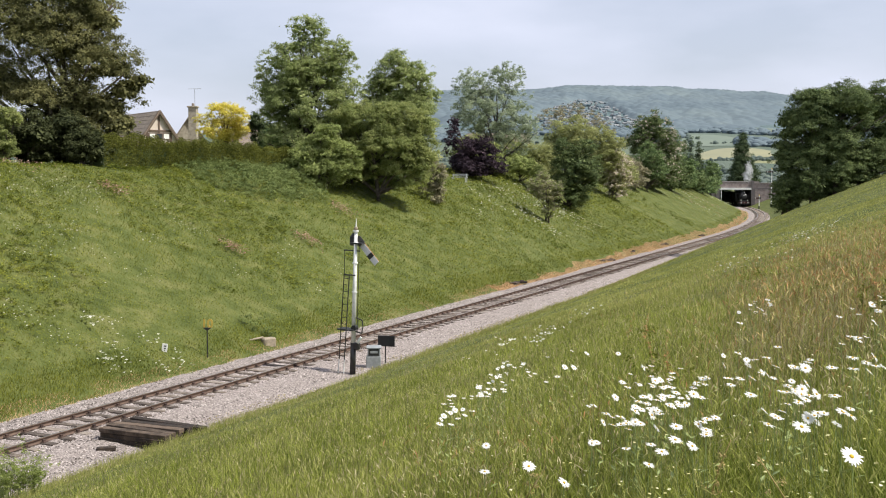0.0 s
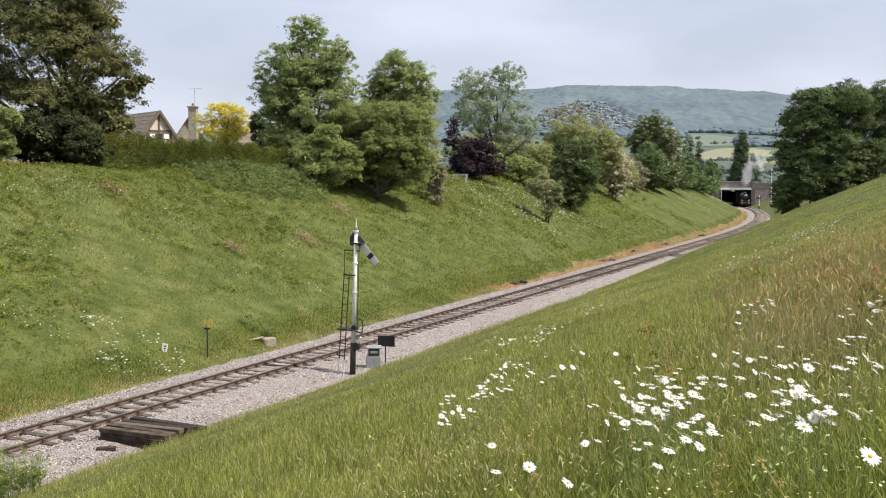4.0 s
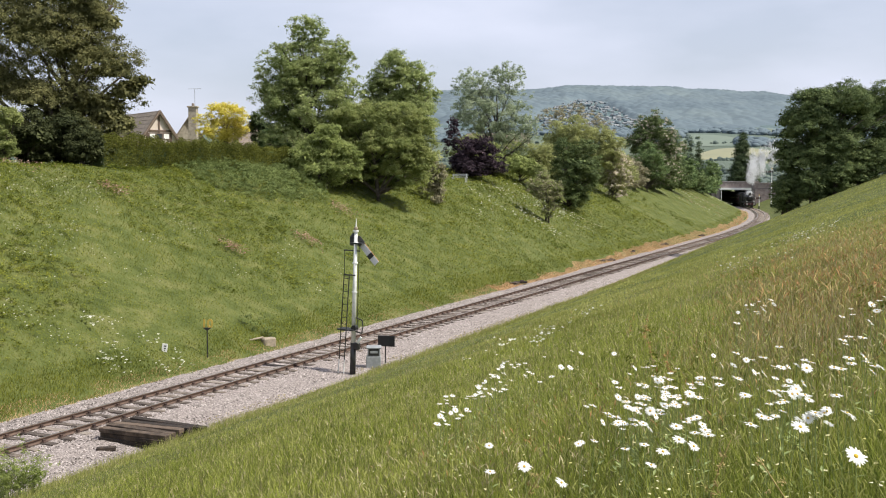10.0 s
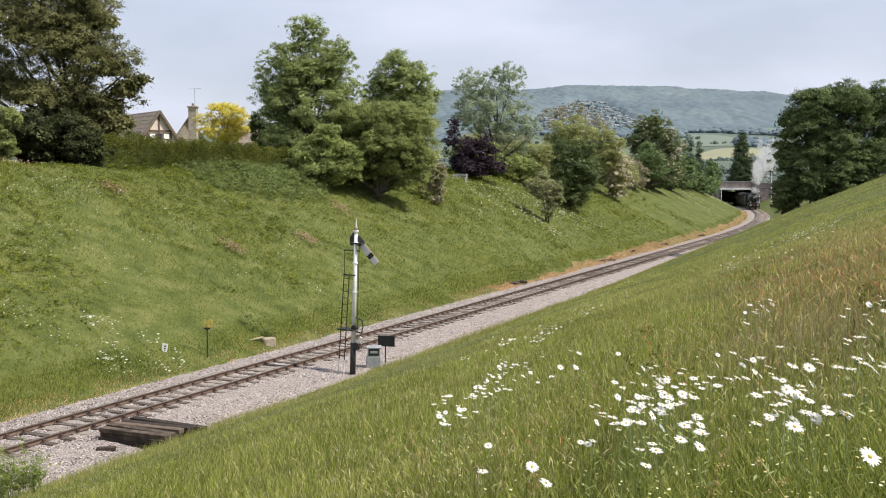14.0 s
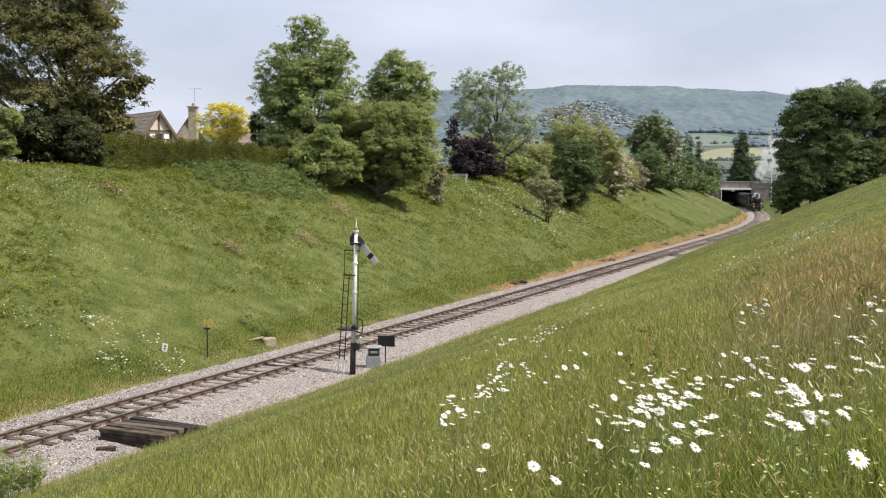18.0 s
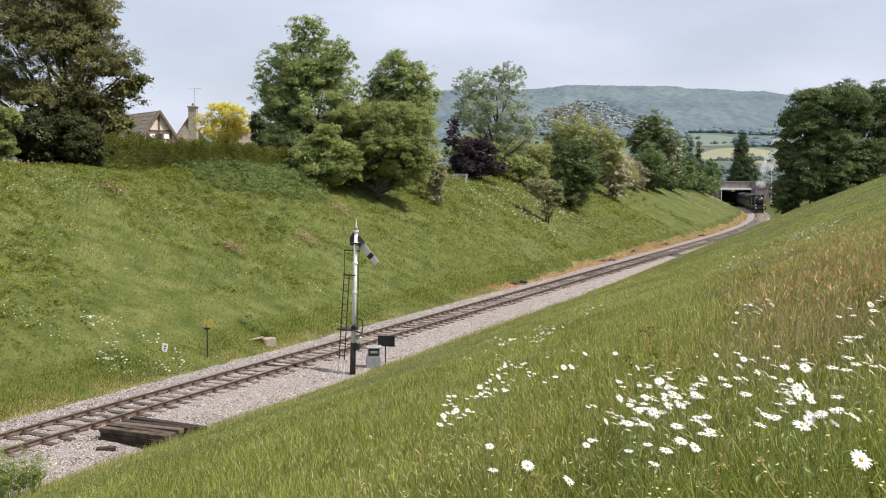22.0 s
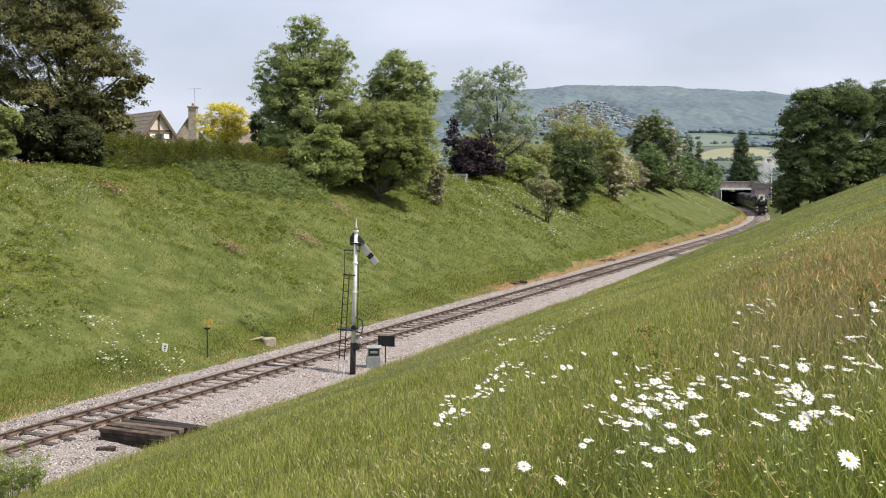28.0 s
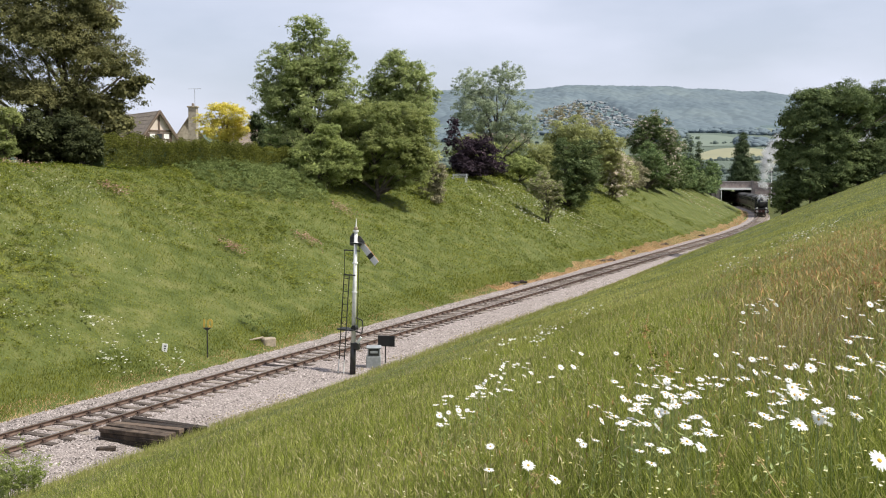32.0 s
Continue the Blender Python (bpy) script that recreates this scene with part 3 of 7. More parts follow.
def weeds(n, level, shift, size, hi, mat, label, name="broadleaf_weeds"):
    """Low leafy plants on the far bank, in patches."""
    y = 28 * (135 / 28) ** rng.random(n)
    l = rng.uniform(3.6, 25, n)
    k = track_slope(y)
    c = 1 / np.sqrt(1 + k * k)
    x, yy = track_x(y) - l * c, y + l * k * c
    f = waves(x * 1.3 + shift, yy * 1.3 - shift) + 0.6 * waves(x * 4.1, yy * 4.1 + shift)
    ok = f > level
    x, yy, f = x[ok], yy[ok], f[ok]
    m = len(x)
    p = np.stack([x, yy, height(x, yy) + hi * rng.random(m) * np.clip(f - level + 0.3, 0.3, 1.2)], -1)
    nr = rng.normal(0, 0.5, (m, 3)) + np.array([0.1, -0.1, 0.9])
    nr /= np.linalg.norm(nr, axis=1)[:, None]
    u = np.cross(nr, rng.normal(0, 1, (m, 3)))
    u /= np.linalg.norm(u, axis=1)[:, None]
    v = np.cross(nr, u)
    s = (size * rng.uniform(0.6, 1.4, m) * (np.hypot(x, yy) / 60))[:, None]
    V = np.stack([p - u * s * 0.6, p + u * s * 0.6, p + v * s * 1.2], 1).reshape(-1, 3)
    tagged(new(name, mesh_from(name, V, np.arange(m * 3).reshape(-1, 3), mat)), label, "weeds", kind="stuff")


weeds(100000, -0.3, 1.0, 0.052, 0.36, M_WEED, "leafy green weeds mixed in the bank grass")
weeds(34000, 0.22, 6.0, 0.05, 0.5, M_BANK_DARK, "darker clumps of leafy weeds on the bank")


# ---- trees ----
def limb_mesh(name, joints, material):
    """joints: chains of (place, radius)."""
    bm = fresh()
    for chain in joints:
        ring = None
        for i, (p, r) in enumerate(chain):
            p = Vector(p)
            q = Vector(chain[min(i + 1, len(chain) - 1)][0]) - Vector(chain[max(i - 1, 0)][0])
            m = Matrix.Translation(p) @ q.to_track_quat("Z", "Y").to_matrix().to_4x4()
            now = [bm.verts.new(m @ Vector((r * math.cos(a * math.pi / 4), r * math.sin(a * math.pi / 4), 0))) for a in range(8)]
            if ring:
                for a in range(8):
                    bm.faces.new((ring[a], ring[(a + 1) % 8], now[(a + 1) % 8], now[a]))
            ring = now
        bm.faces.new(ring)
    return to_mesh(name, bm, material, True)


def leaf_tris(centres, radii, n, size, r, flat=0.75, droop=0.0, umbrella=0.0, sprig=9):
    """Corners of leaves on the shells of many clumps, in sprigs that face one way; umbrella: how far a clump's rim hangs."""
    centres, radii = np.asarray(centres, float), np.asarray(radii, float)
    wgt = radii ** 2
    sprig, loose = (22, 1.7) if umbrella else (sprig, 1.15)
    g = max(1, n // sprig)
    n = g * sprig
    pick = r.choice(len(centres), g, p=wgt / wgt.sum())
    d = r.normal(0, 1, (g, 3))
    d /= np.linalg.norm(d, axis=1)[:, None]
    d[:, 2] = np.where(d[:, 2] < (-0.05 if umbrella else -0.3), -d[:, 2], d[:, 2])
    reach = np.where(r.random(g) < 0.12, r.uniform(0.95, 1.3, g), r.uniform(0.65, 1.05, g))
    off = d * (radii[pick] * reach)[:, None] * np.array([1, 1, flat])
    off[:, 2] -= umbrella * np.hypot(off[:, 0], off[:, 1]) ** 2 / radii[pick]
    face = d * 0.8 + r.normal(0, 0.3, (g, 3)) + np.array([0, 0, 0.4])
    p = np.repeat(centres[pick] + off, sprig, 0) + r.normal(0, size * loose, (n, 3)) * np.array([1, 1, 0.6])
    nrm = np.repeat(face, sprig, 0) + r.normal(0, 0.28, (n, 3))
    nrm /= np.linalg.norm(nrm, axis=1)[:, None]
    up = r.normal(0, 1, (n, 3)) + np.array([0, 0, -droop])
    u = np.cross(nrm, up)
    u /= np.linalg.norm(u, axis=1)[:, None] + 1e-9
    v = np.cross(nrm, u)
    s = size * r.uniform(0.55, 1.25, n)[:, None]
    return np.stack([p - u * s * 0.6 - v * s * 0.5, p + u * s * 0.6 - v * s * 0.35, p + v * s], 1).reshape(-1, 3)


def leaf_mesh(name, centres, radii, n, size, material, flat=0.75, droop=0.0, r=None, umbrella=0.0, inner=None):
    """Leaves on clumps; inner: more of the same (centres, radii, number, size) deep in the crown."""
    r = r or rng
    V = leaf_tris(centres, radii, int(n), size, r, flat, droop, umbrella)
    if inner:
        V = np.vstack([V, leaf_tris(*inner, r, sprig=3)])
    return mesh_from(name, V, np.arange(len(V)).reshape(-1, 3), material)


def tufts(n, leaves, level, shift, rad, leaf, mat, label, l0=5.0, l1=22, y0=28, y1=150):
    """Low rounded cushions of leafy herbs on the far bank."""
    y = y0 * (y1 / y0) ** rng.random(n)
    l = rng.uniform(l0, l1, n)
    k = track_slope(y)
    c = 1 / np.sqrt(1 + k * k)
    x, yy = track_x(y) - l * c, y + l * k * c
    f = waves(x * 0.9 + shift, yy * 0.9 - shift) + 0.5 * waves(x * 3.1, yy * 3.1 + shift) + 0.05 * (l - 12)
    ok = f > level
    x, yy = x[ok], yy[ok]
    d = np.hypot(x, yy)
    q = rng.uniform(*rad, len(x)) * (0.6 + d / 150)
    me = leaf_mesh("leafy_tufts", np.stack([x, yy, height(x, yy) + 0.05], -1), q, leaves, leaf, mat, 0.8)
    tagged(new("leafy_tufts", me), label, "weeds", kind="stuff")


tufts(2600, 80000, 0.0, 2.0, (0.12, 0.34), 0.044, M_BANK_BLADE, "bright leafy tufts of herbs on the bank")
tufts(2200, 60000, 0.25, 7.0, (0.14, 0.42), 0.046, M_WEED, "leafy green tufts of weeds on the bank")
tufts(1500, 40000, -0.2, 3.0, (0.12, 0.34), 0.042, M_WEED, "darker leafy herbs on the upper bank", 7, 20, 36, 62)
tufts(1900, 52000, 0.2, 11.0, (0.2, 0.5), 0.05, M_BANK_DARK, "dark leafy clumps of docks on the bank")


def nettle_mound(cx, cy, ax, ay, n):
    a, q = rng.uniform(0, 6.283, n), np.sqrt(rng.random(n))
    x, y = cx + ax * q * np.cos(a), cy + ay * q * np.sin(a)
    h = 0.8 * np.sqrt(np.clip(1.05 - q * q, 0.05, 1)) * rng.uniform(0.75, 1.15, n)
    z = height(x, y)
    me = leaf_mesh("nettle_bed", np.stack([x, y, z + h * rng.uniform(0.55, 1.0, n)], -1), rng.uniform(0.08, 0.2, n), n * 26, 0.052, M_NETTLE, 1.2, 0.6)
    tagged(new("nettle_bed", me), "dense bed of dark bluish-green nettles below the hedge", "nettles", kind="stuff")


nettle_mound(-15.0, 74.4, 4.9, 5.4, 1900)
nettle_mound(-11.6, 77.6, 3.0, 4.0, 800)
nettle_mound(-9.0, 49.6, 0.9, 0.4, 26)

TREES = []


def tree(name, x, y, label, lobes, material, n, leaf=0.16, clumps=70, trunk=0.2, z=None, category="tree", seed=1, flat=0.8, droop=0.0, share=0.2, stems=1, extra=None, umbrella=0.0, core=0.5):
    """lobes: crown ellipsoids (dx, dy, centre height, radius across, radius up), heights over the foot."""
    r = np.random.default_rng(seed)
    z = ground_z(x, y) - 0.1 if z is None else z
    ob = base(name, pose(x, y, z), label, category)
    cen, rad = [], []
    grown = []
    for dx, dy, cz, ra, rz in lobes:
        grown.append((dx, dy, cz, ra * 0.96, rz * 0.96))
        for _ in range(0 if ra < 0.5 else 0 if umbrella else 6):
            d = r.normal(0, 1, 3) + np.array([0, 0, 0.25])
            d /= np.linalg.norm(d)
            q = r.uniform(0.3, 0.48)
            grown.append((dx + d[0] * ra * (1.06 - q), dy + d[1] * ra * (1.06 - q), cz + d[2] * rz * (1.06 - q), ra * q, (ra + rz) / 2 * q))
    lobes = grown
    vol = np.array([a * b for _, _, _, a, b in lobes])
    for (dx, dy, cz, ra, rz), v in zip(lobes, vol / vol.sum()):
        k = max(3 if umbrella else 6, int(clumps * 5.0 * v))
        for _ in range(k):
            d = r.normal(0, 1, 3)
            d /= np.linalg.norm(d)
            f = r.uniform(0.7, 1.0)
            q = share * r.uniform(0.6, 1.5)
            if r.random() < 0.16:
                f, q = r.uniform(1.0, 1.16), share * 0.45
            f *= 1 - q * 0.45
            cen.append((dx + d[0] * ra * f, dy + d[1] * ra * f, max(0.3, cz + d[2] * rz * f)))
            rad.append(max(ra, 0.8) * q)
    chains = []
    top = 0.82 * max(c + rz * 0.5 for _, _, c, _, rz in lobes)
    for s in range(stems):
        ox, oy = (r.uniform(-0.35, 0.35), r.uniform(-0.35, 0.35)) if stems > 1 else (0, 0)
        lx, ly = lobes[s % len(lobes)][:2]
        pts = [((ox + lx * 0.8 * t * t + r.uniform(-0.12, 0.12) * t * 3, oy + ly * 0.8 * t * t + r.uniform(-0.12, 0.12) * t * 3, top * t), trunk * (1.25 - t) ** 1.1 / stems ** 0.5 * (1.35 if t == 0 else 1)) for t in (0, 0.08, 0.25, 0.45, 0.65, 0.85, 1.0)]
        chains.append(pts)
    order = r.permutation(len(cen))[: min(len(cen), 34)]
    for i in order:
        c = Vector(cen[i])
        main = chains[i % stems]
        t = min(0.8, max(0.18, c.z / top * 0.62))
        j = int(t * 6)
        a = Vector(main[j][0])
        b = a.lerp(c, 0.5) + Vector((r.uniform(-0.2, 0.2), r.uniform(-0.2, 0.2), r.uniform(0, 0.4)))
        r0 = main[j][1] * 0.5
        chains.append([(a, r0), (b, r0 * 0.6), (c, r0 * 0.2)])
    part("trunk", limb_mesh("trunk", chains, M_BARK), None, ob)
    deep = [q for q in lobes if min(q[3], q[4]) > 0.45]
    inner = ([(a, b, c) for a, b, c, _, _ in deep], [0.5 * min(p, q) for _, _, _, p, q in deep], int(core * n * 0.14), leaf * 1.9) if deep and core else None
    part("crown", leaf_mesh("crown", cen, rad, n * 1.35, leaf * 0.8, material, flat, droop, r, umbrella, inner), None, ob)
    if extra:
        em, en, es, elabel = extra
        part("blossom", leaf_mesh("blossom", cen, [q * 1.06 for q in rad], en, es, em, flat, droop, r), None, ob, elabel)
    TREES.append((ob, seed))
    return ob


# garden trees along the crest
tree("garden_tree", -26.2, 72.0, "large dark green broadleaf tree behind a hedge", [(4.5, -0.4, 5.0, 1.8, 1.5), (3.3, -0.4, 3.9, 2.1, 1.8), (4.2, -0.4, 2.8, 1.5, 1.4), (2.9, -0.4, 7.4, 2.1, 1.6), (2.0, -0.4, 10.4, 2.4, 2.2), (5.6, -0.3, 5.8, 1.0, 0.8), (3.2, -0.6, 3.4, 2.6, 1.6), (1.4, -0.8, 2.2, 2.8, 1.6), (-0.4, -0.5, 11.9, 5.1, 2.7), (-1.7, -0.5, 8.9, 5.5, 3.1), (1.4, -0.5, 7.6, 4.1, 2.1), (3.9, -0.5, 6.4, 2.4, 1.6), (5.0, -0.5, 5.5, 1.2, 0.9), (-1.8, -0.5, 4.7, 5.1, 2.7), (1.7, -0.5, 4.1, 2.9, 1.8), (-0.7, -0.5, 2.2, 4.7, 1.8), (-4.9, -0.5, 5.5, 3.5, 4.7), (3.0, -0.5, 9.7, 1.8, 1.9)], M_OAK, 120000, 0.11, 46, 0.40, seed=11, stems=1, category="tree", share=0.3, flat=0.5, umbrella=0.45, droop=0.8, core=2.2)
tree("ash_tree", -10.6, 86.0, "tall leafy green ash tree on the cutting crest", [(-3.0, 0.1, 8.9, 1.8, 1.7), (2.1, 0.1, 9.6, 1.7, 1.7), (-0.9, 0, 11.4, 1.5, 1.5), (-3.9, 0, 6.2, 1.8, 1.8), (2.8, 0, 7.1, 1.8, 1.9), (-0.5, 0, 8.5, 2.9, 2.6), (-2.4, 0.2, 4.6, 2.4, 2.2), (2.2, 0.2, 4.4, 2.4, 2.2), (0, 0.3, 7.4, 3.0, 2.2), (-0.2, -0.2, 10.7, 2.1, 2.0), (-1.5, -0.5, 8.3, 2.7, 2.2), (1.2, -0.5, 8.7, 1.9, 2.0), (-2.7, -0.5, 6.0, 2.1, 2.0), (-0.4, -0.5, 5.5, 3.5, 2.8), (1.8, 0.5, 6.0, 1.9, 2.2), (-2.7, -0.5, 3.0, 2.0, 1.8), (-0.2, -0.5, 2.3, 3.7, 2.3), (-4.2, 0.5, 8.1, 0.7, 0.7), (2.7, 0.5, 9.4, 0.7, 0.7)], M_ASH, 93600, 0.102, 140, 0.25, seed=12, stems=1, category="tree")
tree("ash_tree", -3.5, 94.0, "leafy green tree behind hawthorn bushes", [(-0.8, -0.4, 10.9, 1.4, 1.3), (1.3, -0.3, 9.4, 1.9, 1.8), (-2.5, -0.2, 7.6, 1.8, 1.7), (-1.3, -0.3, 8.0, 2.2, 2.0), (-1.0, -0.5, 10.3, 1.7, 1.4), (0.3, -0.5, 8.9, 2.6, 1.9), (-2.4, -0.2, 8.8, 1.3, 1.3), (1.9, 0.5, 7.8, 1.7, 1.7), (0.0, -0.5, 6.1, 3.3, 2.3)], M_ASH, 49400, 0.106, 90, 0.22, seed=13, stems=1, category="tree")
tree("hawthorn_bush", -9.3, 80.5, "rounded pale green hawthorn bush on the bank", [(0.1, 0.5, 3.0, 2.1, 1.6), (-1.7, -0.5, 1.8, 1.4, 1.6), (1.8, 0.5, 1.8, 1.6, 1.8), (-0.3, 0.5, 1.3, 2.4, 1.6), (0.4, -0.2, 4.1, 1.4, 1.0)], M_PALE, 39000, 0.098, 90, 0.16, seed=14, stems=3, category="bush")
tree("hawthorn_bush", -7.7, 85.8, "olive-green hawthorn bush squeezed between taller trees", [(0.0, 0.0, 5.0, 1.5, 1.4), (-0.6, -0.3, 3.4, 1.8, 1.7), (0.9, -0.2, 3.8, 1.5, 1.6), (0.2, -0.4, 1.6, 1.9, 1.5), (0.7, 0.1, 5.9, 0.9, 0.8)], M_OLIVE, 22000, 0.1, 80, 0.14, seed=36, stems=2, category="bush")
tree("hawthorn_tree", -5.3, 84.6, "broad green hawthorn tree leaning over the bank", [(-1.3, -0.5, 6.7, 2.3, 1.5), (1.5, -0.5, 6.3, 2.7, 1.9), (0.6, -0.5, 4.2, 3.4, 2.4), (3.2, 0.4, 4.4, 1.9, 2.5), (2.2, 0.5, 2.3, 2.3, 1.7), (3.9, -0.3, 2.7, 1.0, 2.0), (3.6, 0.2, 5.8, 1.3, 1.4), (-1.3, -0.5, 3.0, 2.1, 1.8), (-2.6, -0.5, 5.8, 1.3, 1.2)], M_THORN, 96200, 0.093, 130, 0.22, seed=15, stems=2, category="tree")
tree("feathery_shrub", -0.6, 91.5, "pale feathery shrub hanging over the bank", [(0, 0, 1.4, 0.9, 1.4), (0.3, -0.2, 2.5, 0.8, 1.2), (-0.5, 0.2, 3.2, 0.9, 1.2), (-0.9, 0.2, 2.0, 0.9, 1.5), (0.1, -0.3, 0.6, 0.7, 0.6)], M_BROWN, 14000, 0.07, 60, 0.08, seed=35, stems=4, category="bush", share=0.2, droop=1.5)
tree("copper_bush", 2.9, 112.0, "dark purple-leaved shrub by the garden edge", [(-1.9, -0.5, 3.4, 1.0, 2.8), (-0.4, -0.5, 2.2, 2.1, 2.1), (1.4, -0.5, 2.6, 1.7, 2.2), (-1.8, -0.2, 5.4, 0.5, 1.1), (0.5, -0.5, 1.0, 2.7, 1.2), (3.1, 0.2, 1.2, 1.0, 1.1)], M_COPPER, 20000, 0.13, 60, 0.15, seed=16, stems=1, category="bush")
tree("willow_tree", 6.2, 126.0, "tall silvery grey-green willow tree", [(0.3, 0.1, 5.3, 3.0, 2.6), (3.4, 0.1, 6.0, 2.2, 2.4), (-2.4, 0.1, 4.9, 1.8, 2.2), (-2.6, 0.2, 10.6, 2.4, 2.4), (1.6, 0.2, 11.0, 2.4, 2.2), (-3.1, -0.5, 9.8, 2.5, 2.7), (0.7, 0.0, 10.5, 2.5, 2.3), (-1.0, -0.5, 7.0, 4.1, 3.1), (3.2, 0.5, 7.8, 1.8, 2.9), (-4.3, 0.5, 7.8, 1.2, 2.0), (2.0, -0.5, 4.1, 3.1, 2.7), (4.3, -0.2, 4.6, 1.5, 2.9)], M_WILLOW, 92000, 0.078, 170, 0.25, seed=17, stems=3, category="tree", droop=1.0, share=0.125, flat=1.15)
tree("garden_bush", 5.7, 119.0, "bright yellow-green shrub at the garden edge", [(-0.0, 0.5, 2.2, 1.2, 1.7), (0.5, -0.5, 0.9, 1.4, 1.0)], M_PALE, 9100, 0.102, 30, 0.10, seed=18, stems=2, category="bush")
tree("garden_bush", 8.9, 121.0, "low green shrub at the garden edge", [(-0.3, -0.5, 2.0, 2.1, 1.2), (1.6, -0.5, 1.5, 1.4, 0.9)], M_PALE, 11700, 0.102, 34, 0.10, seed=19, stems=2, category="bush")
tree("olive_bush", 17.6, 137.0, "large olive-green bush at the top of the bank", [(-1.7, -0.5, 5.2, 3.1, 3.0), (1.4, 0.5, 5.4, 3.1, 2.9), (-2.8, -0.5, 3.9, 2.4, 2.8), (3.7, 0.5, 4.2, 2.4, 2.5), (-0.2, -0.5, 7.4, 2.8, 1.9), (-2.6, 0.0, 7.0, 2.2, 1.9), (2.7, 0.0, 6.5, 2.3, 2.0), (4.7, 0.4, 5.2, 1.9, 2.1), (-5.0, -0.5, 3.6, 1.2, 2.0)], M_OLIVE, 60000, 0.106, 110, 0.20, seed=20, stems=3, category="bush")
tree("bare_tree", 18.1, 152.0, "brownish thin-leaved tree behind green bushes", [(-2.4, -0.5, 8.4, 2.4, 1.6), (0.6, -0.5, 8.9, 2.6, 1.7), (3.2, 0.5, 7.9, 2.2, 1.6), (5.0, -0.5, 6.4, 1.9, 1.6)], M_BROWN, 17000, 0.08, 90, 0.15, seed=21, stems=2, category="tree", share=0.11, core=0)
tree("dark_bush", 14.6, 118.5, "dense dark green bush low on the bank", [(0.2, -0.5, 3.9, 3.0, 3.1), (-0.8, -0.5, 6.2, 2.1, 2.1), (1.9, 0.5, 4.6, 1.8, 2.7), (-0.1, -0.5, 1.4, 2.2, 1.5), (1.1, -0.5, 7.0, 1.8, 1.3)], M_LIME, 36000, 0.111, 80, 0.25, seed=22, stems=2, category="bush")
tree("thorn_bush", 10.4, 105.5, "sparse twiggy shrub with small olive leaves", [(-0.2, -0.5, 3.4, 1.5, 1.6), (-1.2, -0.5, 3.4, 0.9, 1.2), (0.9, -0.5, 2.6, 0.8, 1.6), (0.2, -0.5, 1.2, 0.7, 1.1), (1.2, -0.4, 3.6, 0.5, 0.8), (-0.4, -0.4, 4.7, 0.6, 0.6)], M_BROWN, 6500, 0.085, 60, 0.12, seed=23, stems=4, category="bush", share=0.17, extra=(M_PALE, 5500, 0.085, "olive-green leaves"))
tree("flowering_hawthorn", 22.4, 140.0, "hawthorn tree covered in cream blossom", [(-0.4, -0.5, 5.6, 2.0, 1.9), (0.9, -0.5, 4.4, 2.0, 1.8), (1.5, -0.4, 2.4, 1.6, 1.6), (-0.0, -0.5, 4.9, 1.8, 2.0), (1.1, -0.5, 3.0, 1.7, 2.0), (0.3, -0.5, 6.4, 1.4, 1.1), (0.8, -0.5, 1.1, 1.8, 1.4)], M_OLIVE, 12500, 0.119, 60, 0.16, seed=24, stems=2, category="tree", extra=(M_BLOSSOM, 15000, 0.11, "cream-pink blossom"))
tree("chestnut_tree", 34.0, 172.0, "dark green chestnut tree dotted with flower spikes", [(0.3, 0.0, 10.6, 2.9, 2.7), (-1.2, 0.0, 8.8, 3.2, 2.8), (1.8, 0.0, 8.6, 3.3, 2.8), (-1.5, 0.0, 6.2, 3.6, 2.8), (2.2, 0.0, 6.0, 3.8, 2.8), (0.2, -0.4, 3.4, 4.8, 2.6), (3.4, 0.0, 3.0, 2.4, 2.4), (-3.0, 0.0, 3.4, 2.0, 2.2), (0.3, 0.2, 1.4, 4.6, 1.6)], M_LIME, 56000, 0.13, 80, 0.30, seed=25, stems=1, category="tree", share=0.22, flat=0.6, umbrella=0.3, core=2.0, extra=(M_BLOSSOM, 13000, 0.1, "cream upright flower spikes"))
tree("small_tree", 32.2, 165.0, "small open green tree on the bank", [(0.2, -0.3, 5.2, 2.5, 2.2), (1.2, -0.4, 3.2, 2.3, 1.8), (-1.2, -0.4, 3.4, 1.9, 1.8), (0.2, 0.0, 7.0, 1.3, 1.1)], M_DEEP, 18000, 0.11, 50, 0.15, seed=26, stems=1, category="tree")
tree("green_bush", 46.6, 205.0, "green bush at the top of the bank", [(-1.1, -0.5, 3.7, 2.4, 3.6), (1.9, 0.5, 3.1, 2.1, 3.1), (0.2, -0.4, 0.9, 3.0, 1.2)], M_DEEP, 14500, 0.170, 50, 0.20, seed=27, stems=2, category="bush")
tree("round_tree", 63.0, 246.0, "rounded dark green tree near the road bridge", [(-0.0, -0.2, 5.5, 2.4, 2.9), (-0.4, -0.5, 2.4, 2.9, 2.1), (1.7, 0.0, 3.5, 1.1, 2.4)], M_DEEP, 12000, 0.187, 50, 0.20, seed=28, stems=1, category="tree")
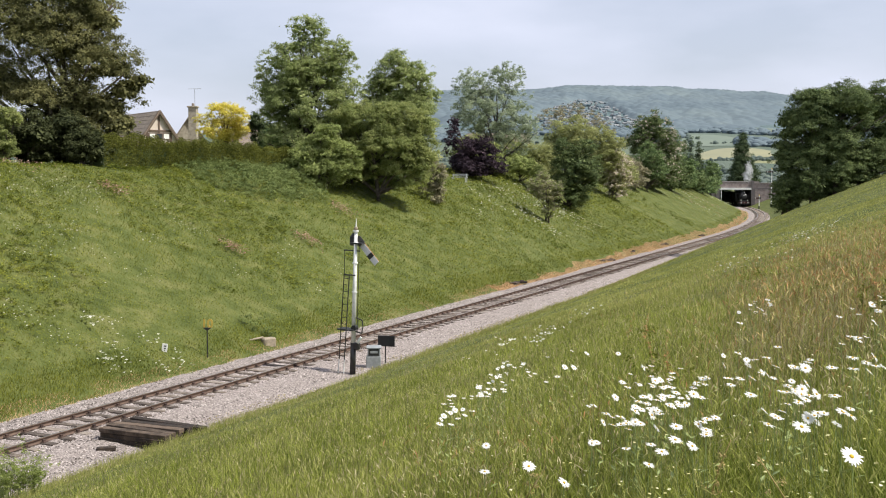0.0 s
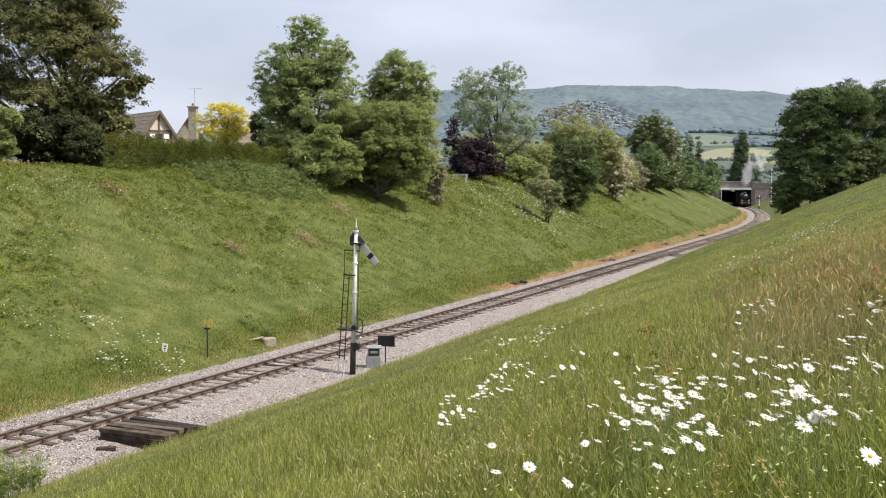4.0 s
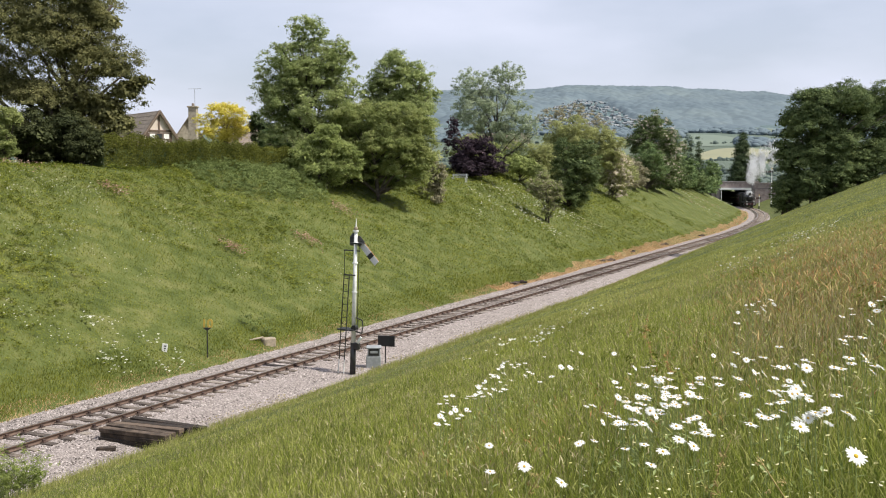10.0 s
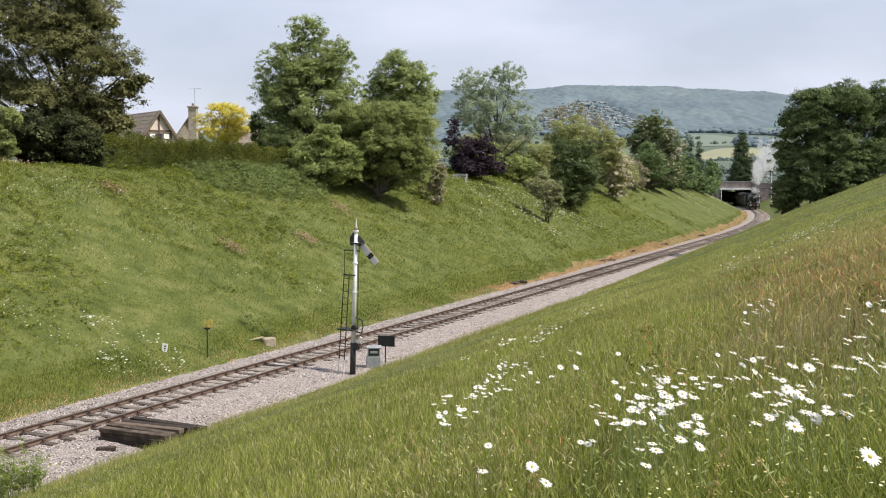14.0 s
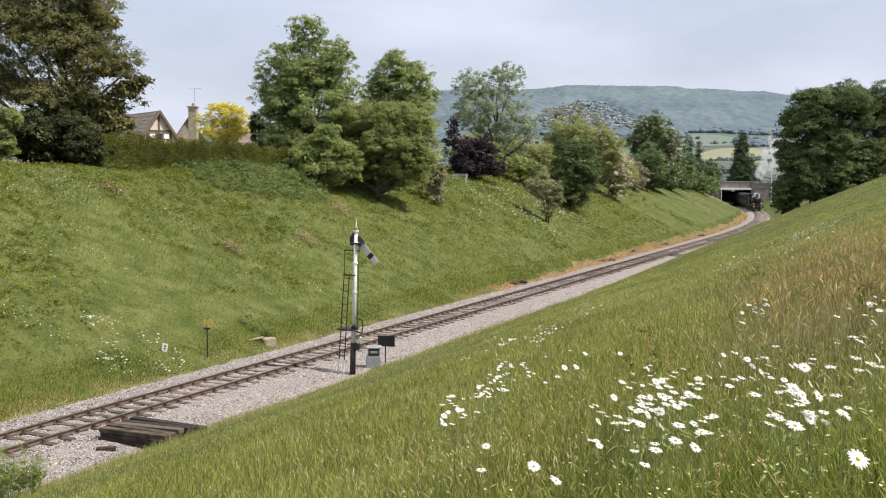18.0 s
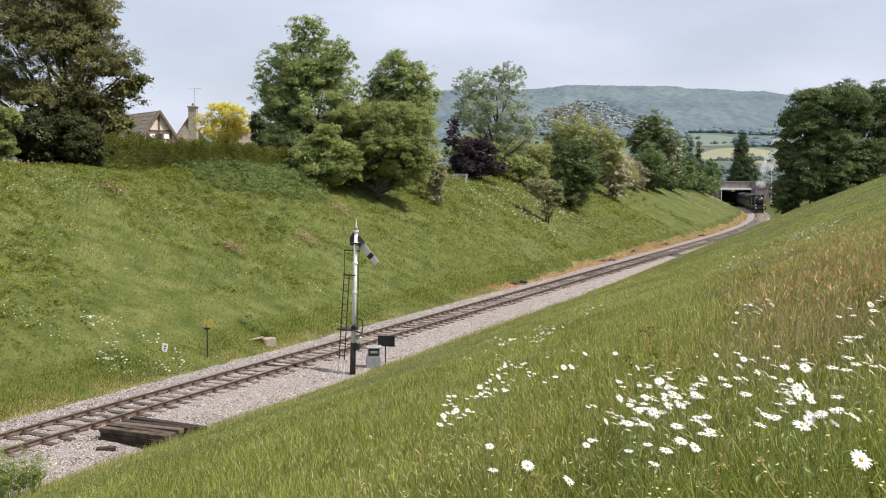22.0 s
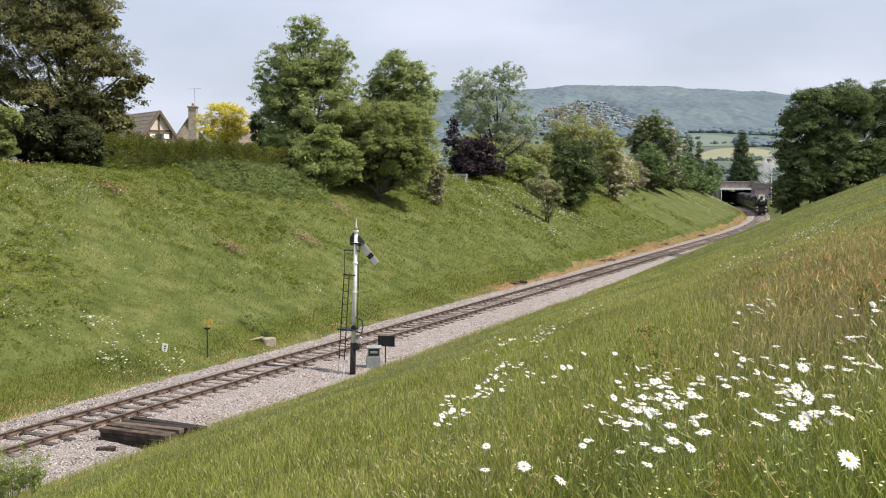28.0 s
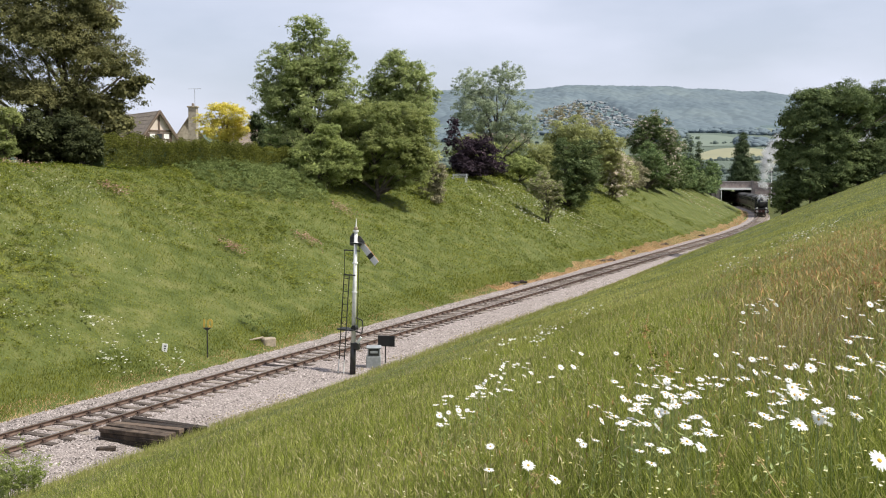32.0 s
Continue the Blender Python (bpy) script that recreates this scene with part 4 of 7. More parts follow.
tree("lime_tree", 38.3, 103.0, "big dense dark green tree above the cutting", [(-4.7, 0.0, 3.9, 1.4, 1.3), (-4.0, -0.16, 1.1, 1.8, 1.5), (-2.34, -0.31, 1.27, 2.65, 1.72), (0.47, -0.31, 1.43, 3.12, 1.87), (-1.48, -0.23, 9.31, 2.81, 2.5), (4.37, 0.23, 8.76, 3.28, 2.34), (1.4, 0.0, 9.31, 3.12, 2.18), (-3.74, 0.16, 7.28, 2.34, 2.65), (0.62, -0.39, 8.53, 3.98, 2.81), (-2.11, -0.39, 7.59, 2.89, 3.04), (3.51, 0.39, 8.53, 3.82, 2.81), (-3.59, 0.39, 4.24, 1.87, 3.04), (0.23, -0.39, 4.0, 4.99, 3.35), (-3.0, -0.16, 1.2, 1.48, 1.8), (-0.78, -0.39, 1.59, 3.9, 2.26), (4.13, -0.39, 3.46, 3.35, 3.35), (-3.6, -0.16, 2.0, 1.09, 2.1), (-5.15, 0.16, 4.94, 0.47, 0.47), (-2.42, -0.39, 9.78, 1.25, 1.01), (1.9, 0.2, 6.0, 3.2, 2.0), (5.6, 0.3, 6.1, 2.6, 2.0), (-1.2, 0.4, 5.6, 2.6, 1.9), (-4.1, 0.2, 6.0, 1.6, 1.3), (-3.9, 0.1, 7.2, 1.5, 1.2)], M_LIME, 110000, 0.121, 32, 0.45, seed=29, stems=1, category="tree", share=0.33, flat=0.55, umbrella=0.45, core=4.0, droop=0.8)
tree("lime_tree", 47.9, 110.0, "big dense dark green tree above the cutting", [(-0.16, -0.39, 5.8, 4.13, 3.9), (-1.25, -0.39, 2.99, 4.13, 3.9), (1.64, -0.39, 2.84, 3.59, 3.59)], M_LIME, 26400, 0.156, 14, 0.45, seed=30, stems=1, category="tree", share=0.33, flat=0.55, umbrella=0.35, droop=0.8)
for bx, by, bh, bs in ((33.7, 101.8, 3.6, 91), (35.6, 100.6, 3.8, 92), (37.8, 100.2, 3.4, 93), (40.2, 101.0, 3.3, 94), (34.0, 103.7, 4.4, 95)):
    tree("understorey_bush", bx, by, "dark green bush under the big tree", [(0, 0, bh * 0.45, 1.6, bh * 0.5), (0.5, 0.3, bh * 0.7, 1.2, bh * 0.35)], M_LIME, 9000, 0.12, 60, 0.12, seed=bs, stems=3, category="bush")
tree("golden_tree", -18.6, 90.0, "small golden-yellow leaved garden tree", [(-0.0, -0.5, 4.6, 1.8, 1.1), (-1.6, -0.2, 3.8, 1.2, 1.1), (1.3, -0.2, 4.1, 1.0, 1.3), (-0.0, -0.5, 3.2, 2.1, 1.2)], M_GOLD, 34000, 0.062, 110, 0.12, seed=31, stems=3, category="tree", share=0.14, flat=1.1, core=0.3)
tree("dark_shrub", -15.7, 91.0, "dark evergreen shrub beside the golden tree", [(-0.4, -0.5, 3.7, 0.6, 1.5), (0.5, 0.2, 2.9, 0.7, 1.2)], M_CONIFER, 7000, 0.11, 30, 0.12, seed=32, stems=1, category="bush")
tree("corner_shrub", -26.5, 63.2, "bright green shrub at the hedge end", [(0.1, -0.2, 1.2, 0.8, 1.1), (-0.6, 0.0, 2.2, 0.9, 1.2), (0.5, 0.1, 2.9, 0.6, 0.8), (-0.9, 0.2, 3.3, 0.7, 0.7)], M_THORN, 16000, 0.085, 34, 0.10, seed=33, stems=2, category="bush", droop=0.8)
for bx, by, bw, bh, bm_, bs in ((-6.0, 90.0, 2.6, 4.6, M_DEEP, 61), (-13.6, 90.5, 2.4, 4.0, M_DEEP, 62), (-2.6, 98.0, 1.7, 4.4, M_OLIVE, 63), (3.4, 121.0, 2.4, 4.6, M_THORN, 64), (8.2, 133.0, 3.0, 5.0, M_THORN, 65), (12.0, 134.0, 3.0, 4.6, M_OLIVE, 66), (24.5, 150.0, 2.8, 6.0, M_OLIVE, 67), (28.5, 160.0, 2.6, 5.0, M_BROWN, 68), (40.5, 186.0, 3.0, 5.0, M_LIME, 69), (50.0, 212.0, 3.2, 5.0, M_LIME, 70), (56.0, 226.0, 3.0, 4.6, M_DEEP, 71)):
    tree("backing_bush", bx, by, "leafy green bush among the garden trees", [(0, 0, bh * 0.5, bw, bh * 0.48), (bw * 0.7, 0.3, bh * 0.35, bw * 0.7, bh * 0.33), (-bw * 0.6, 0.2, bh * 0.4, bw * 0.7, bh * 0.36), (0, -0.4, bh * 0.16, bw * 1.1, bh * 0.22)], bm_, 8000, 0.17, 50, 0.14, seed=bs, stems=2, category="bush")
def feathery_bush(x, y, label, stems, seed):
    """Arching stems feathered with tiny leaves."""
    r = np.random.default_rng(seed)
    ob = base("trackside_bush", pose(x, y, ground_z(x, y) - 0.05), label, "bush")
    chains, cen, rad = [], [], []
    for _ in range(stems):
        a, out, h = r.uniform(0, 6.283), r.uniform(0.15, 0.75), r.uniform(0.7, 1.5)
        foot = np.array([r.normal(0, 0.22), r.normal(0, 0.2), 0.0])
        way = np.array([math.cos(a) * out, math.sin(a) * out, 0])
        pts = [foot + way * t * t + np.array([0, 0, h * t * (1.15 - 0.25 * t)]) for t in (0, 0.3, 0.6, 0.85, 1.0)]
        chains.append([(tuple(p), 0.008 * (1.1 - k * 0.22)) for k, p in enumerate(pts)])
        for t in np.linspace(0.25, 1.05, 16):
            p = foot + way * t * t + np.array([0, 0, h * t * (1.15 - 0.25 * t)])
            cen.append(p + r.normal(0, 0.035, 3))
            rad.append(0.035 + 0.075 * (1.1 - t))
    part("stems", limb_mesh("stems", chains, M_STEM), None, ob)
    part("crown", leaf_mesh("crown", cen, rad, stems * 210, 0.026, M_FEATHER, 1.0, 0.5, r), None, ob)
    TREES.append((ob, seed))


feathery_bush(-9.85, 24.0, "feathery light green bush beside the ballast", 34, 34)
feathery_bush(-10.9, 24.6, "feathery light green bush beside the ballast", 30, 36)


def conifer(name, x, y, z, h, r0, label, n, seed):
    r = np.random.default_rng(seed)
    ob = base(name, pose(x, y, z), label, "tree")
    bm = fresh()
    rod(bm, (0, 0, 0), (0, 0, h * 0.97), r0 * 0.07, 0.03)
    part("trunk", bm, M_BARK, ob, smooth=True)
    cen, rad = [], []
    for i in range(200):
        t = 1 - r.random() ** 0.7 * 0.95
        a = r.uniform(0, 6.283)
        q = r0 * (1 - t) ** 0.9 * r.uniform(0.3, 0.98) * (1 + 0.12 * math.cos(a - 0.3))
        cen.append((q * math.cos(a), q * math.sin(a), h * t + 0.02 * h))
        rad.append(r0 * (0.13 + 0.21 * (1 - t)) if r0 > 3 else 0.28 + 0.75 * (1 - t))
    part("crown", leaf_mesh("crown", cen, rad, n, h * 0.0135, M_CONIFER, 0.6, 1.0, r, 0.8), None, ob)
    TREES.append((ob, seed))


conifer("cypress_tree", 94.8, 332, 4.5, 18.4, 5.2, "tall dark conical conifer behind the bridge", 40000, 41)
conifer("cypress_tree", 76.9, 325, 5, 15.6, 2.1, "slim dark conical conifer behind the trees", 8000, 42)
conifer("cypress_tree", 79.6, 326, 5, 16.0, 2.2, "slim dark conical conifer behind the trees", 8000, 43)
conifer("cypress_tree", 74.8, 324, 5, 14.6, 1.9, "slim dark conical conifer behind the trees", 8000, 44)


# trees added behind the bridge so that its opening looks shaded
for bx, by, bh, bs in ((73.0, 306.0, 6.5, 81), (78.0, 312.0, 6.0, 82), (83.5, 316.0, 5.5, 83), (66.0, 300.0, 6.0, 84), (99.0, 312.0, 6.0, 85)):
    tree("opening_dark_tree", bx, by, "dark green tree added to darken the bridge opening", [(0, 0, bh * 0.55, 3.4, bh * 0.5), (1.8, 0, bh * 0.4, 2.6, bh * 0.4)], M_CONIFER, 7000, 0.26, 50, 0.2, z=0.0, seed=bs)


def hedge(name, pts, h0, w, n, label, seed, mat):
    """A clipped hedge that steps down from piece to piece, its top a little wavy."""
    r = np.random.default_rng(seed)
    pts = [Vector(p) for p in pts]
    ob = base(name, pose(pts[0].x, pts[0].y, ground_z(pts[0].x, pts[0].y) - 0.1), label, "hedge")
    o = ob.matrix_basis.translation
    P, N = [], []
    core = fresh()
    total = sum((b - a).length for a, b in zip(pts, pts[1:]))
    for a, b in zip(pts, pts[1:]):
        L = (b - a).length
        side = Vector((-(b - a).y, (b - a).x)).normalized()
        for _ in range(int(n * L / total)):
            t = r.random()
            p = a.lerp(b, t)
            along = p.x - pts[0].x
            h = h0 * (1.04 - 0.012 * along + 0.035 * math.sin(along * 1.3) + 0.02 * math.sin(along * 3.7) - (0.07 if 2.9 < along < 3.5 or 6.6 < along < 7.0 else 0))
            z = ground_z(p.x, p.y) - o.z
            th = r.uniform(-0.25, 3.4)
            bulge = 1 + 0.10 * math.sin(p.x * 2.3 + th * 2) + 0.07 * math.sin(p.x * 5.1 + p.y * 3.7)
            c, q = math.cos(th), math.sin(th)
            u = abs(c) ** 0.45 * (1 if c > 0 else -1) * w / 2 * bulge
            v = h * 0.5 + (abs(q) ** 0.5 * h * 0.5 * bulge if q > 0 else q * h * 1.8)
            if r.random() < 0.45:
                v = r.uniform(0.05, h * 0.85)
                u = (1 if c > 0 else -1) * w / 2 * bulge
            k = r.uniform(0.8, 1.07) + 0.06 * math.sin(p.x * 1.7 + p.y * 2.9 + th * 4)
            P.append((p.x + side.x * u * k - o.x, p.y + side.y * u * k - o.y, z + v * k))
            N.append((side.x * c, side.y * c, max(q, 0.1)))
        # dark boxes added inside: they close gaps and stand in for inner shade
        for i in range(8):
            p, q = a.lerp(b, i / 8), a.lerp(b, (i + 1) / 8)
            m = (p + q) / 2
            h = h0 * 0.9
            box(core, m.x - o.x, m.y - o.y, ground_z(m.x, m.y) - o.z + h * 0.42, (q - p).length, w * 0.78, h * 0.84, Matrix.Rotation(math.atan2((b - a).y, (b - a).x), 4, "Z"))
    P, N = np.array(P), np.array(N)
    nn = len(P)
    nr = N + r.normal(0, 0.9, N.shape)
    nr /= np.linalg.norm(nr, axis=1)[:, None]
    u = np.cross(nr, r.normal(0, 1, N.shape))
    u /= np.linalg.norm(u, axis=1)[:, None]
    v = np.cross(nr, u)
    sz = 0.058 * r.uniform(0.5, 1.4, nn)[:, None]
    V = np.stack([P - u * sz * 0.6, P + u * sz * 0.6, P + v * sz], 1).reshape(-1, 3)
    part("leaves", mesh_from("leaves", V, np.arange(nn * 3).reshape(-1, 3), mat), None, ob)
    part("dark_core", core, M_CONIFER, ob)
    bm = fresh()
    for a, b in zip(pts, pts[1:]):
        k = int((b - a).length / 0.8)
        for i in range(k):
            p = a.lerp(b, (i + 0.5) / k)
            z = ground_z(p.x, p.y) - o.z - 0.1
            rod(bm, (p.x - o.x, p.y - o.y, z), (p.x - o.x + r.uniform(-0.15, 0.15), p.y - o.y, z + h0 * 0.8), 0.05, 0.02, 5)
    part("stems", bm, M_BARK, ob)


hedge("garden_hedge", [(-21.8, 66.2), (-17.3, 72.6), (-12.0, 82.0)], 1.9, 1.3, 95000, "long clipped yellow-green garden hedge", 51, M_HEDGE)
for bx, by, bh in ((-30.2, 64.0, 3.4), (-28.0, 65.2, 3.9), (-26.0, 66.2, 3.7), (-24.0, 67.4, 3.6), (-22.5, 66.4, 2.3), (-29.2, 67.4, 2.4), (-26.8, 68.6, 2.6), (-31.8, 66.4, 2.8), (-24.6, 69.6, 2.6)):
    tree("shaded_bush", bx, by, "bush under the big tree, leaves coloured dark for its shade", [(0, 0, bh * 0.5, 1.6, bh * 0.5), (0.7, 0.2, bh * 0.4, 1.1, bh * 0.4)], M_SHADE, 8000, 0.12, 40, 0.12, seed=int(by * 10), stems=2, category="bush")



# ---- houses ----
def house(name, x, y, z, turn, width, depth, eave, ridge, label, wall, gable_timbers=True):
    ob = base(name, pose(x, y, z, 0, 0, turn), label, "house")
    w, d = width / 2, depth / 2
    bm = fresh()
    prof = [(-w, 0), (w, 0), (w, eave), (0, ridge), (-w, eave)]
    f = [bm.verts.new((a, -d, b)) for a, b in prof]
    b_ = [bm.verts.new((a, d, b)) for a, b in prof]
    bm.faces.new(f)
    bm.faces.new(b_[::-1])
    for i in range(5):
        bm.faces.new((f[i], f[(i + 1) % 5], b_[(i + 1) % 5], b_[i]))
    part("wall", bm, wall, ob)
    for s in (-1, 1):
        run = math.hypot(w, ridge - eave)
        ang = math.atan2(ridge - eave, w)
        over = 0.45
        for i in range(11):
            t = (i + 0.5) / 11
            cx, cz = s * (w + over * math.cos(ang)) * (1 - t), 0
            cz = ridge + 0.1 - (ridge - eave + over * math.sin(ang)) * (1 - t)
            course = box(fresh(), cx, 0, cz, (run + over) / 11 + 0.06, depth + 0.7, 0.05, Matrix.Rotation(s * (ang - 0.03), 4, "Y"))
            part("tile_course", course, M_TILE, ob)
    if gable_timbers:
        for k, a in enumerate((-0.42, 0.0, 0.42)):
            bm = fresh()
            zt = ridge - abs(a) * (ridge - eave) - 0.25
            box(bm, a * w, -d - 0.03, (eave + zt) / 2, 0.16, 0.08, zt - eave)
            part("timber", bm, M_TIMBER, ob)
        bm = fresh()
        box(bm, 0, -d - 0.03, eave + (ridge - eave) * 0.56, width * 0.44, 0.09, 0.16)
        part("timber", bm, M_TIMBER, ob)
        for s in (-1, 1):
            bm = fresh()
            ang = math.atan2(ridge - eave, w)
            box(bm, s * w / 2 * 1.04, -d - 0.3, (eave + ridge) / 2 - 0.02, math.hypot(w, ridge - eave) * 1.06, 0.06, 0.26, Matrix.Rotation(s * ang, 4, "Y"))
            part("bargeboard", bm, M_TIMBER, ob)
        win = part("window", box(fresh(), 0, -d - 0.05, eave + (ridge - eave) * 0.43, width * 0.4, 0.1, 0.62), M_TIMBER, ob)
        for a in (-1, 0, 1):
            part("pane", box(fresh(), a * width * 0.125, -d - 0.11, eave + (ridge - eave) * 0.43, width * 0.095, 0.02, 0.46), M_GLASS if a == 0 else M_LAMP, win, "" if a == 0 else "pale pane")
    return ob


house("gabled_house", -30.1, 104.5, 8.4, 38, 5.6, 9, 1.6, 5.65, "cream rendered house gable with dark timbering and tiled roof", M_RENDER)
h2 = house("stone_house", -28.4, 117, 8.6, 15, 4.6, 8, 2.2, 5.7, "stone cottage with steep tiled roof behind the hedge", M_COTS, False)
h3 = house("stone_house", -20.3, 122, 8.6, 75, 6.0, 8, 2.6, 5.0, "stone house partly hidden by a golden tree", M_COTS, False)
h4 = house("stone_house", 8.4, 160, 8.2, 80, 6.0, 9, 3.0, 6.2, "pale stone house glimpsed between trees", M_COTS, False)


def chimney(x, y, z0, z1, w):
    ob = base("chimney_stack", pose(x, y, z0), "tall stone chimney stack with a pot and aerial", "chimney")
    part("stack", box(fresh(), 0, 0, (z1 - z0) / 2, w, w, z1 - z0, bevel=0.02), M_COTS, ob)
    part("cap", box(fresh(), 0, 0, z1 - z0 + 0.02, w * 1.25, w * 1.25, 0.16, bevel=0.02), M_COTS, ob)
    part("pot", rod(fresh(), (0, 0, z1 - z0 + 0.1), (0, 0, z1 - z0 + 0.4), 0.16, 0.13), M_TILE, ob)
    bm = fresh()
    top = z1 - z0 + 1.9
    rod(bm, (0.2, 0, z1 - z0 - 0.4), (0.2, 0, top), 0.025, n=5)
    rod(bm, (-0.5, 0, top), (0.9, 0, top + 0.06), 0.018, n=5)
    for i in range(5):
        rod(bm, (-0.4 + i * 0.3, -0.3, top + 0.02), (-0.4 + i * 0.3, 0.3, top + 0.02), 0.012, n=4)
    part("aerial", bm, M_GREY_CASE, ob)


chimney(-26.4, 111, 8.6, 15.2, 0.85)


# ---- trackside things ----
def signal():
    p = Vector((-3.72, 42.5, -0.3))
    ob = base("semaphore_signal", pose(p.x, p.y, p.z, 0, 1.9, track_turn(43.4)), "white post semaphore signal with lowered arm and ladder, seen from behind", "railway signal")
    H = 6.55
    ob.scale = (0.97, 0.97, 0.96)
    part("lower_post", rod(fresh(), (0, 0, 0), (0, 0, 1.32), 0.125, 0.115, 12), M_BLACK_PAINT, ob, "black painted foot of the post", True)
    part("post", rod(fresh(), (0, 0, 1.32), (0, 0, H - 0.45), 0.098, 0.07, 12), M_WHITE_PAINT, ob, "white painted tubular post", True)
    for z in (3.5, 4.75, 5.6):
        part("band", rod(fresh(), (0, 0, z), (0, 0, z + 0.06), 0.12, n=12), M_WHITE_PAINT, ob)
    fin = part("finial", rod(fresh(), (0, 0, H - 0.45), (0, 0, H - 0.38), 0.12, 0.12, 10), M_WHITE_PAINT, ob)
    bm = fresh()
    bmesh.ops.create_uvsphere(bm, u_segments=10, v_segments=7, radius=0.09, matrix=pose(0, 0, H - 0.3))
    part("ball", bm, M_CONCRETE, fin, "dull stone-coloured ball", True)
    part("spike", rod(fresh(), (0, 0, H - 0.25), (0, 0, H + 0.12), 0.04, 0.008), M_WHITE_PAINT, fin)
    # arm, lowered, on the far side of the post
    me = to_mesh("arm", box(fresh(), 0.72, 0, 0, 1.12, 0.03, 0.27, bevel=0.008), M_GREY_ARM)
    arm = part("arm", me, None, ob, "grey-white back of the lowered signal arm")
    arm.matrix_basis = pose(0.05, 0.16, 5.72, 0, 46, 0)
    part("stripe", box(fresh(), 0.85, -0.02, 0, 0.2, 0.02, 0.272), M_BLACK_PAINT, arm, "black stripe")
    part("edge", box(fresh(), 0.68, 0.012, 0.14, 1.15, 0.03, 0.03), M_SORREL, arm, "reddish arm edge")
    bm = fresh()
    box(bm, 0.05, 0, 0.02, 0.42, 0.06, 0.34, bevel=0.05)
    part("spectacle_plate", bm, M_BLACK_PAINT, arm, "black cast spectacle plate")
    lamp = part("lamp", box(fresh(), -0.16, 0.1, 5.72, 0.26, 0.26, 0.42, bevel=0.04), M_BLACK_PAINT, ob, "black lamp case")
    part("lamp_cap", rod(fresh(), (-0.16, 0.1, 5.92), (-0.16, 0.1, 6.04), 0.13, 0.05, 10), M_BLACK_PAINT, lamp)
    part("bracket", box(fresh(), 0.08, 0.02, 5.62, 0.55, 0.3, 0.06, bevel=0.01), M_BLACK_PAINT, ob)
    # ladder and stages
    for xt, xb in ((-0.45, -0.56), (-0.2, -0.3)):
        part("ladder_rail", rod(fresh(), (xt, -0.12, 4.25), (xb, -0.2, 0.62), 0.022, n=6), M_BLACK_PAINT, ob)
        part("ladder_foot", rod(fresh(), (xb, -0.2, 0.62), (xb - 0.02, -0.22, -0.1), 0.024, n=6), M_WHITE_PAINT, ob, "white painted ladder foot")
    for i in range(13):
        z = 0.75 + i * 0.28
        q = (4.25 - z) / 3.63
        part("rung", rod(fresh(), (-0.45 - 0.11 * q, -0.12 - 0.08 * q, z), (-0.2 - 0.1 * q, -0.12 - 0.08 * q, z), 0.014, n=5), M_BLACK_PAINT, ob)
    part("top_stay", rod(fresh(), (-0.47, -0.12, 4.26), (0.06, -0.08, 4.26), 0.03, n=6), M_BLACK_PAINT, ob)
    part("upper_bar", rod(fresh(), (-0.55, 0, 5.3), (0.22, 0, 5.3), 0.028, n=6), M_BLACK_PAINT, ob)
    part("stay_rod", rod(fresh(), (-0.52, 0, 5.3), (-0.45, -0.1, 4.26), 0.014, n=5), M_BLACK_PAINT, ob)
    bm = fresh()
    box(bm, -0.28, -0.02, 1.92, 0.75, 0.55, 0.05)
    part("platform", bm, M_BLACK_PAINT, ob)
    part("winding_gear", rod(fresh(), (0.05, -0.12, 2.0), (0.05, 0.12, 2.0), 0.12, n=12), M_BLACK_PAINT, ob)
    bm = fresh()
    for a, b in (((0.1, 0, 2.45), (0.4, 0, 2.35)), ((0.4, 0, 2.35), (0.44, 0, 2.1)), ((0.1, 0, 1.85), (0.4, 0, 1.8)), ((0.4, 0, 1.8), (0.42, 0, 2.05))):
        rod(bm, a, b, 0.03, n=6)
    part("wire_guide", bm, M_BLACK_PAINT, ob)
    part("balance_weight", box(fresh(), 0.1, 0, 1.22, 0.4, 0.22, 0.3, bevel=0.04), M_BLACK_PAINT, ob)
    part("balance_lever", box(fresh(), 0.34, -0.1, 1.52, 0.34, 0.06, 0.12, Matrix.Rotation(radians(-55), 4, "Y"), bevel=0.02), M_LAMP, ob, "white balance lever")
    part("down_rod", rod(fresh(), (0.16, 0.02, 1.3), (0.12, 0.1, 5.6), 0.014, n=5), M_BLACK_PAINT, ob)


signal()


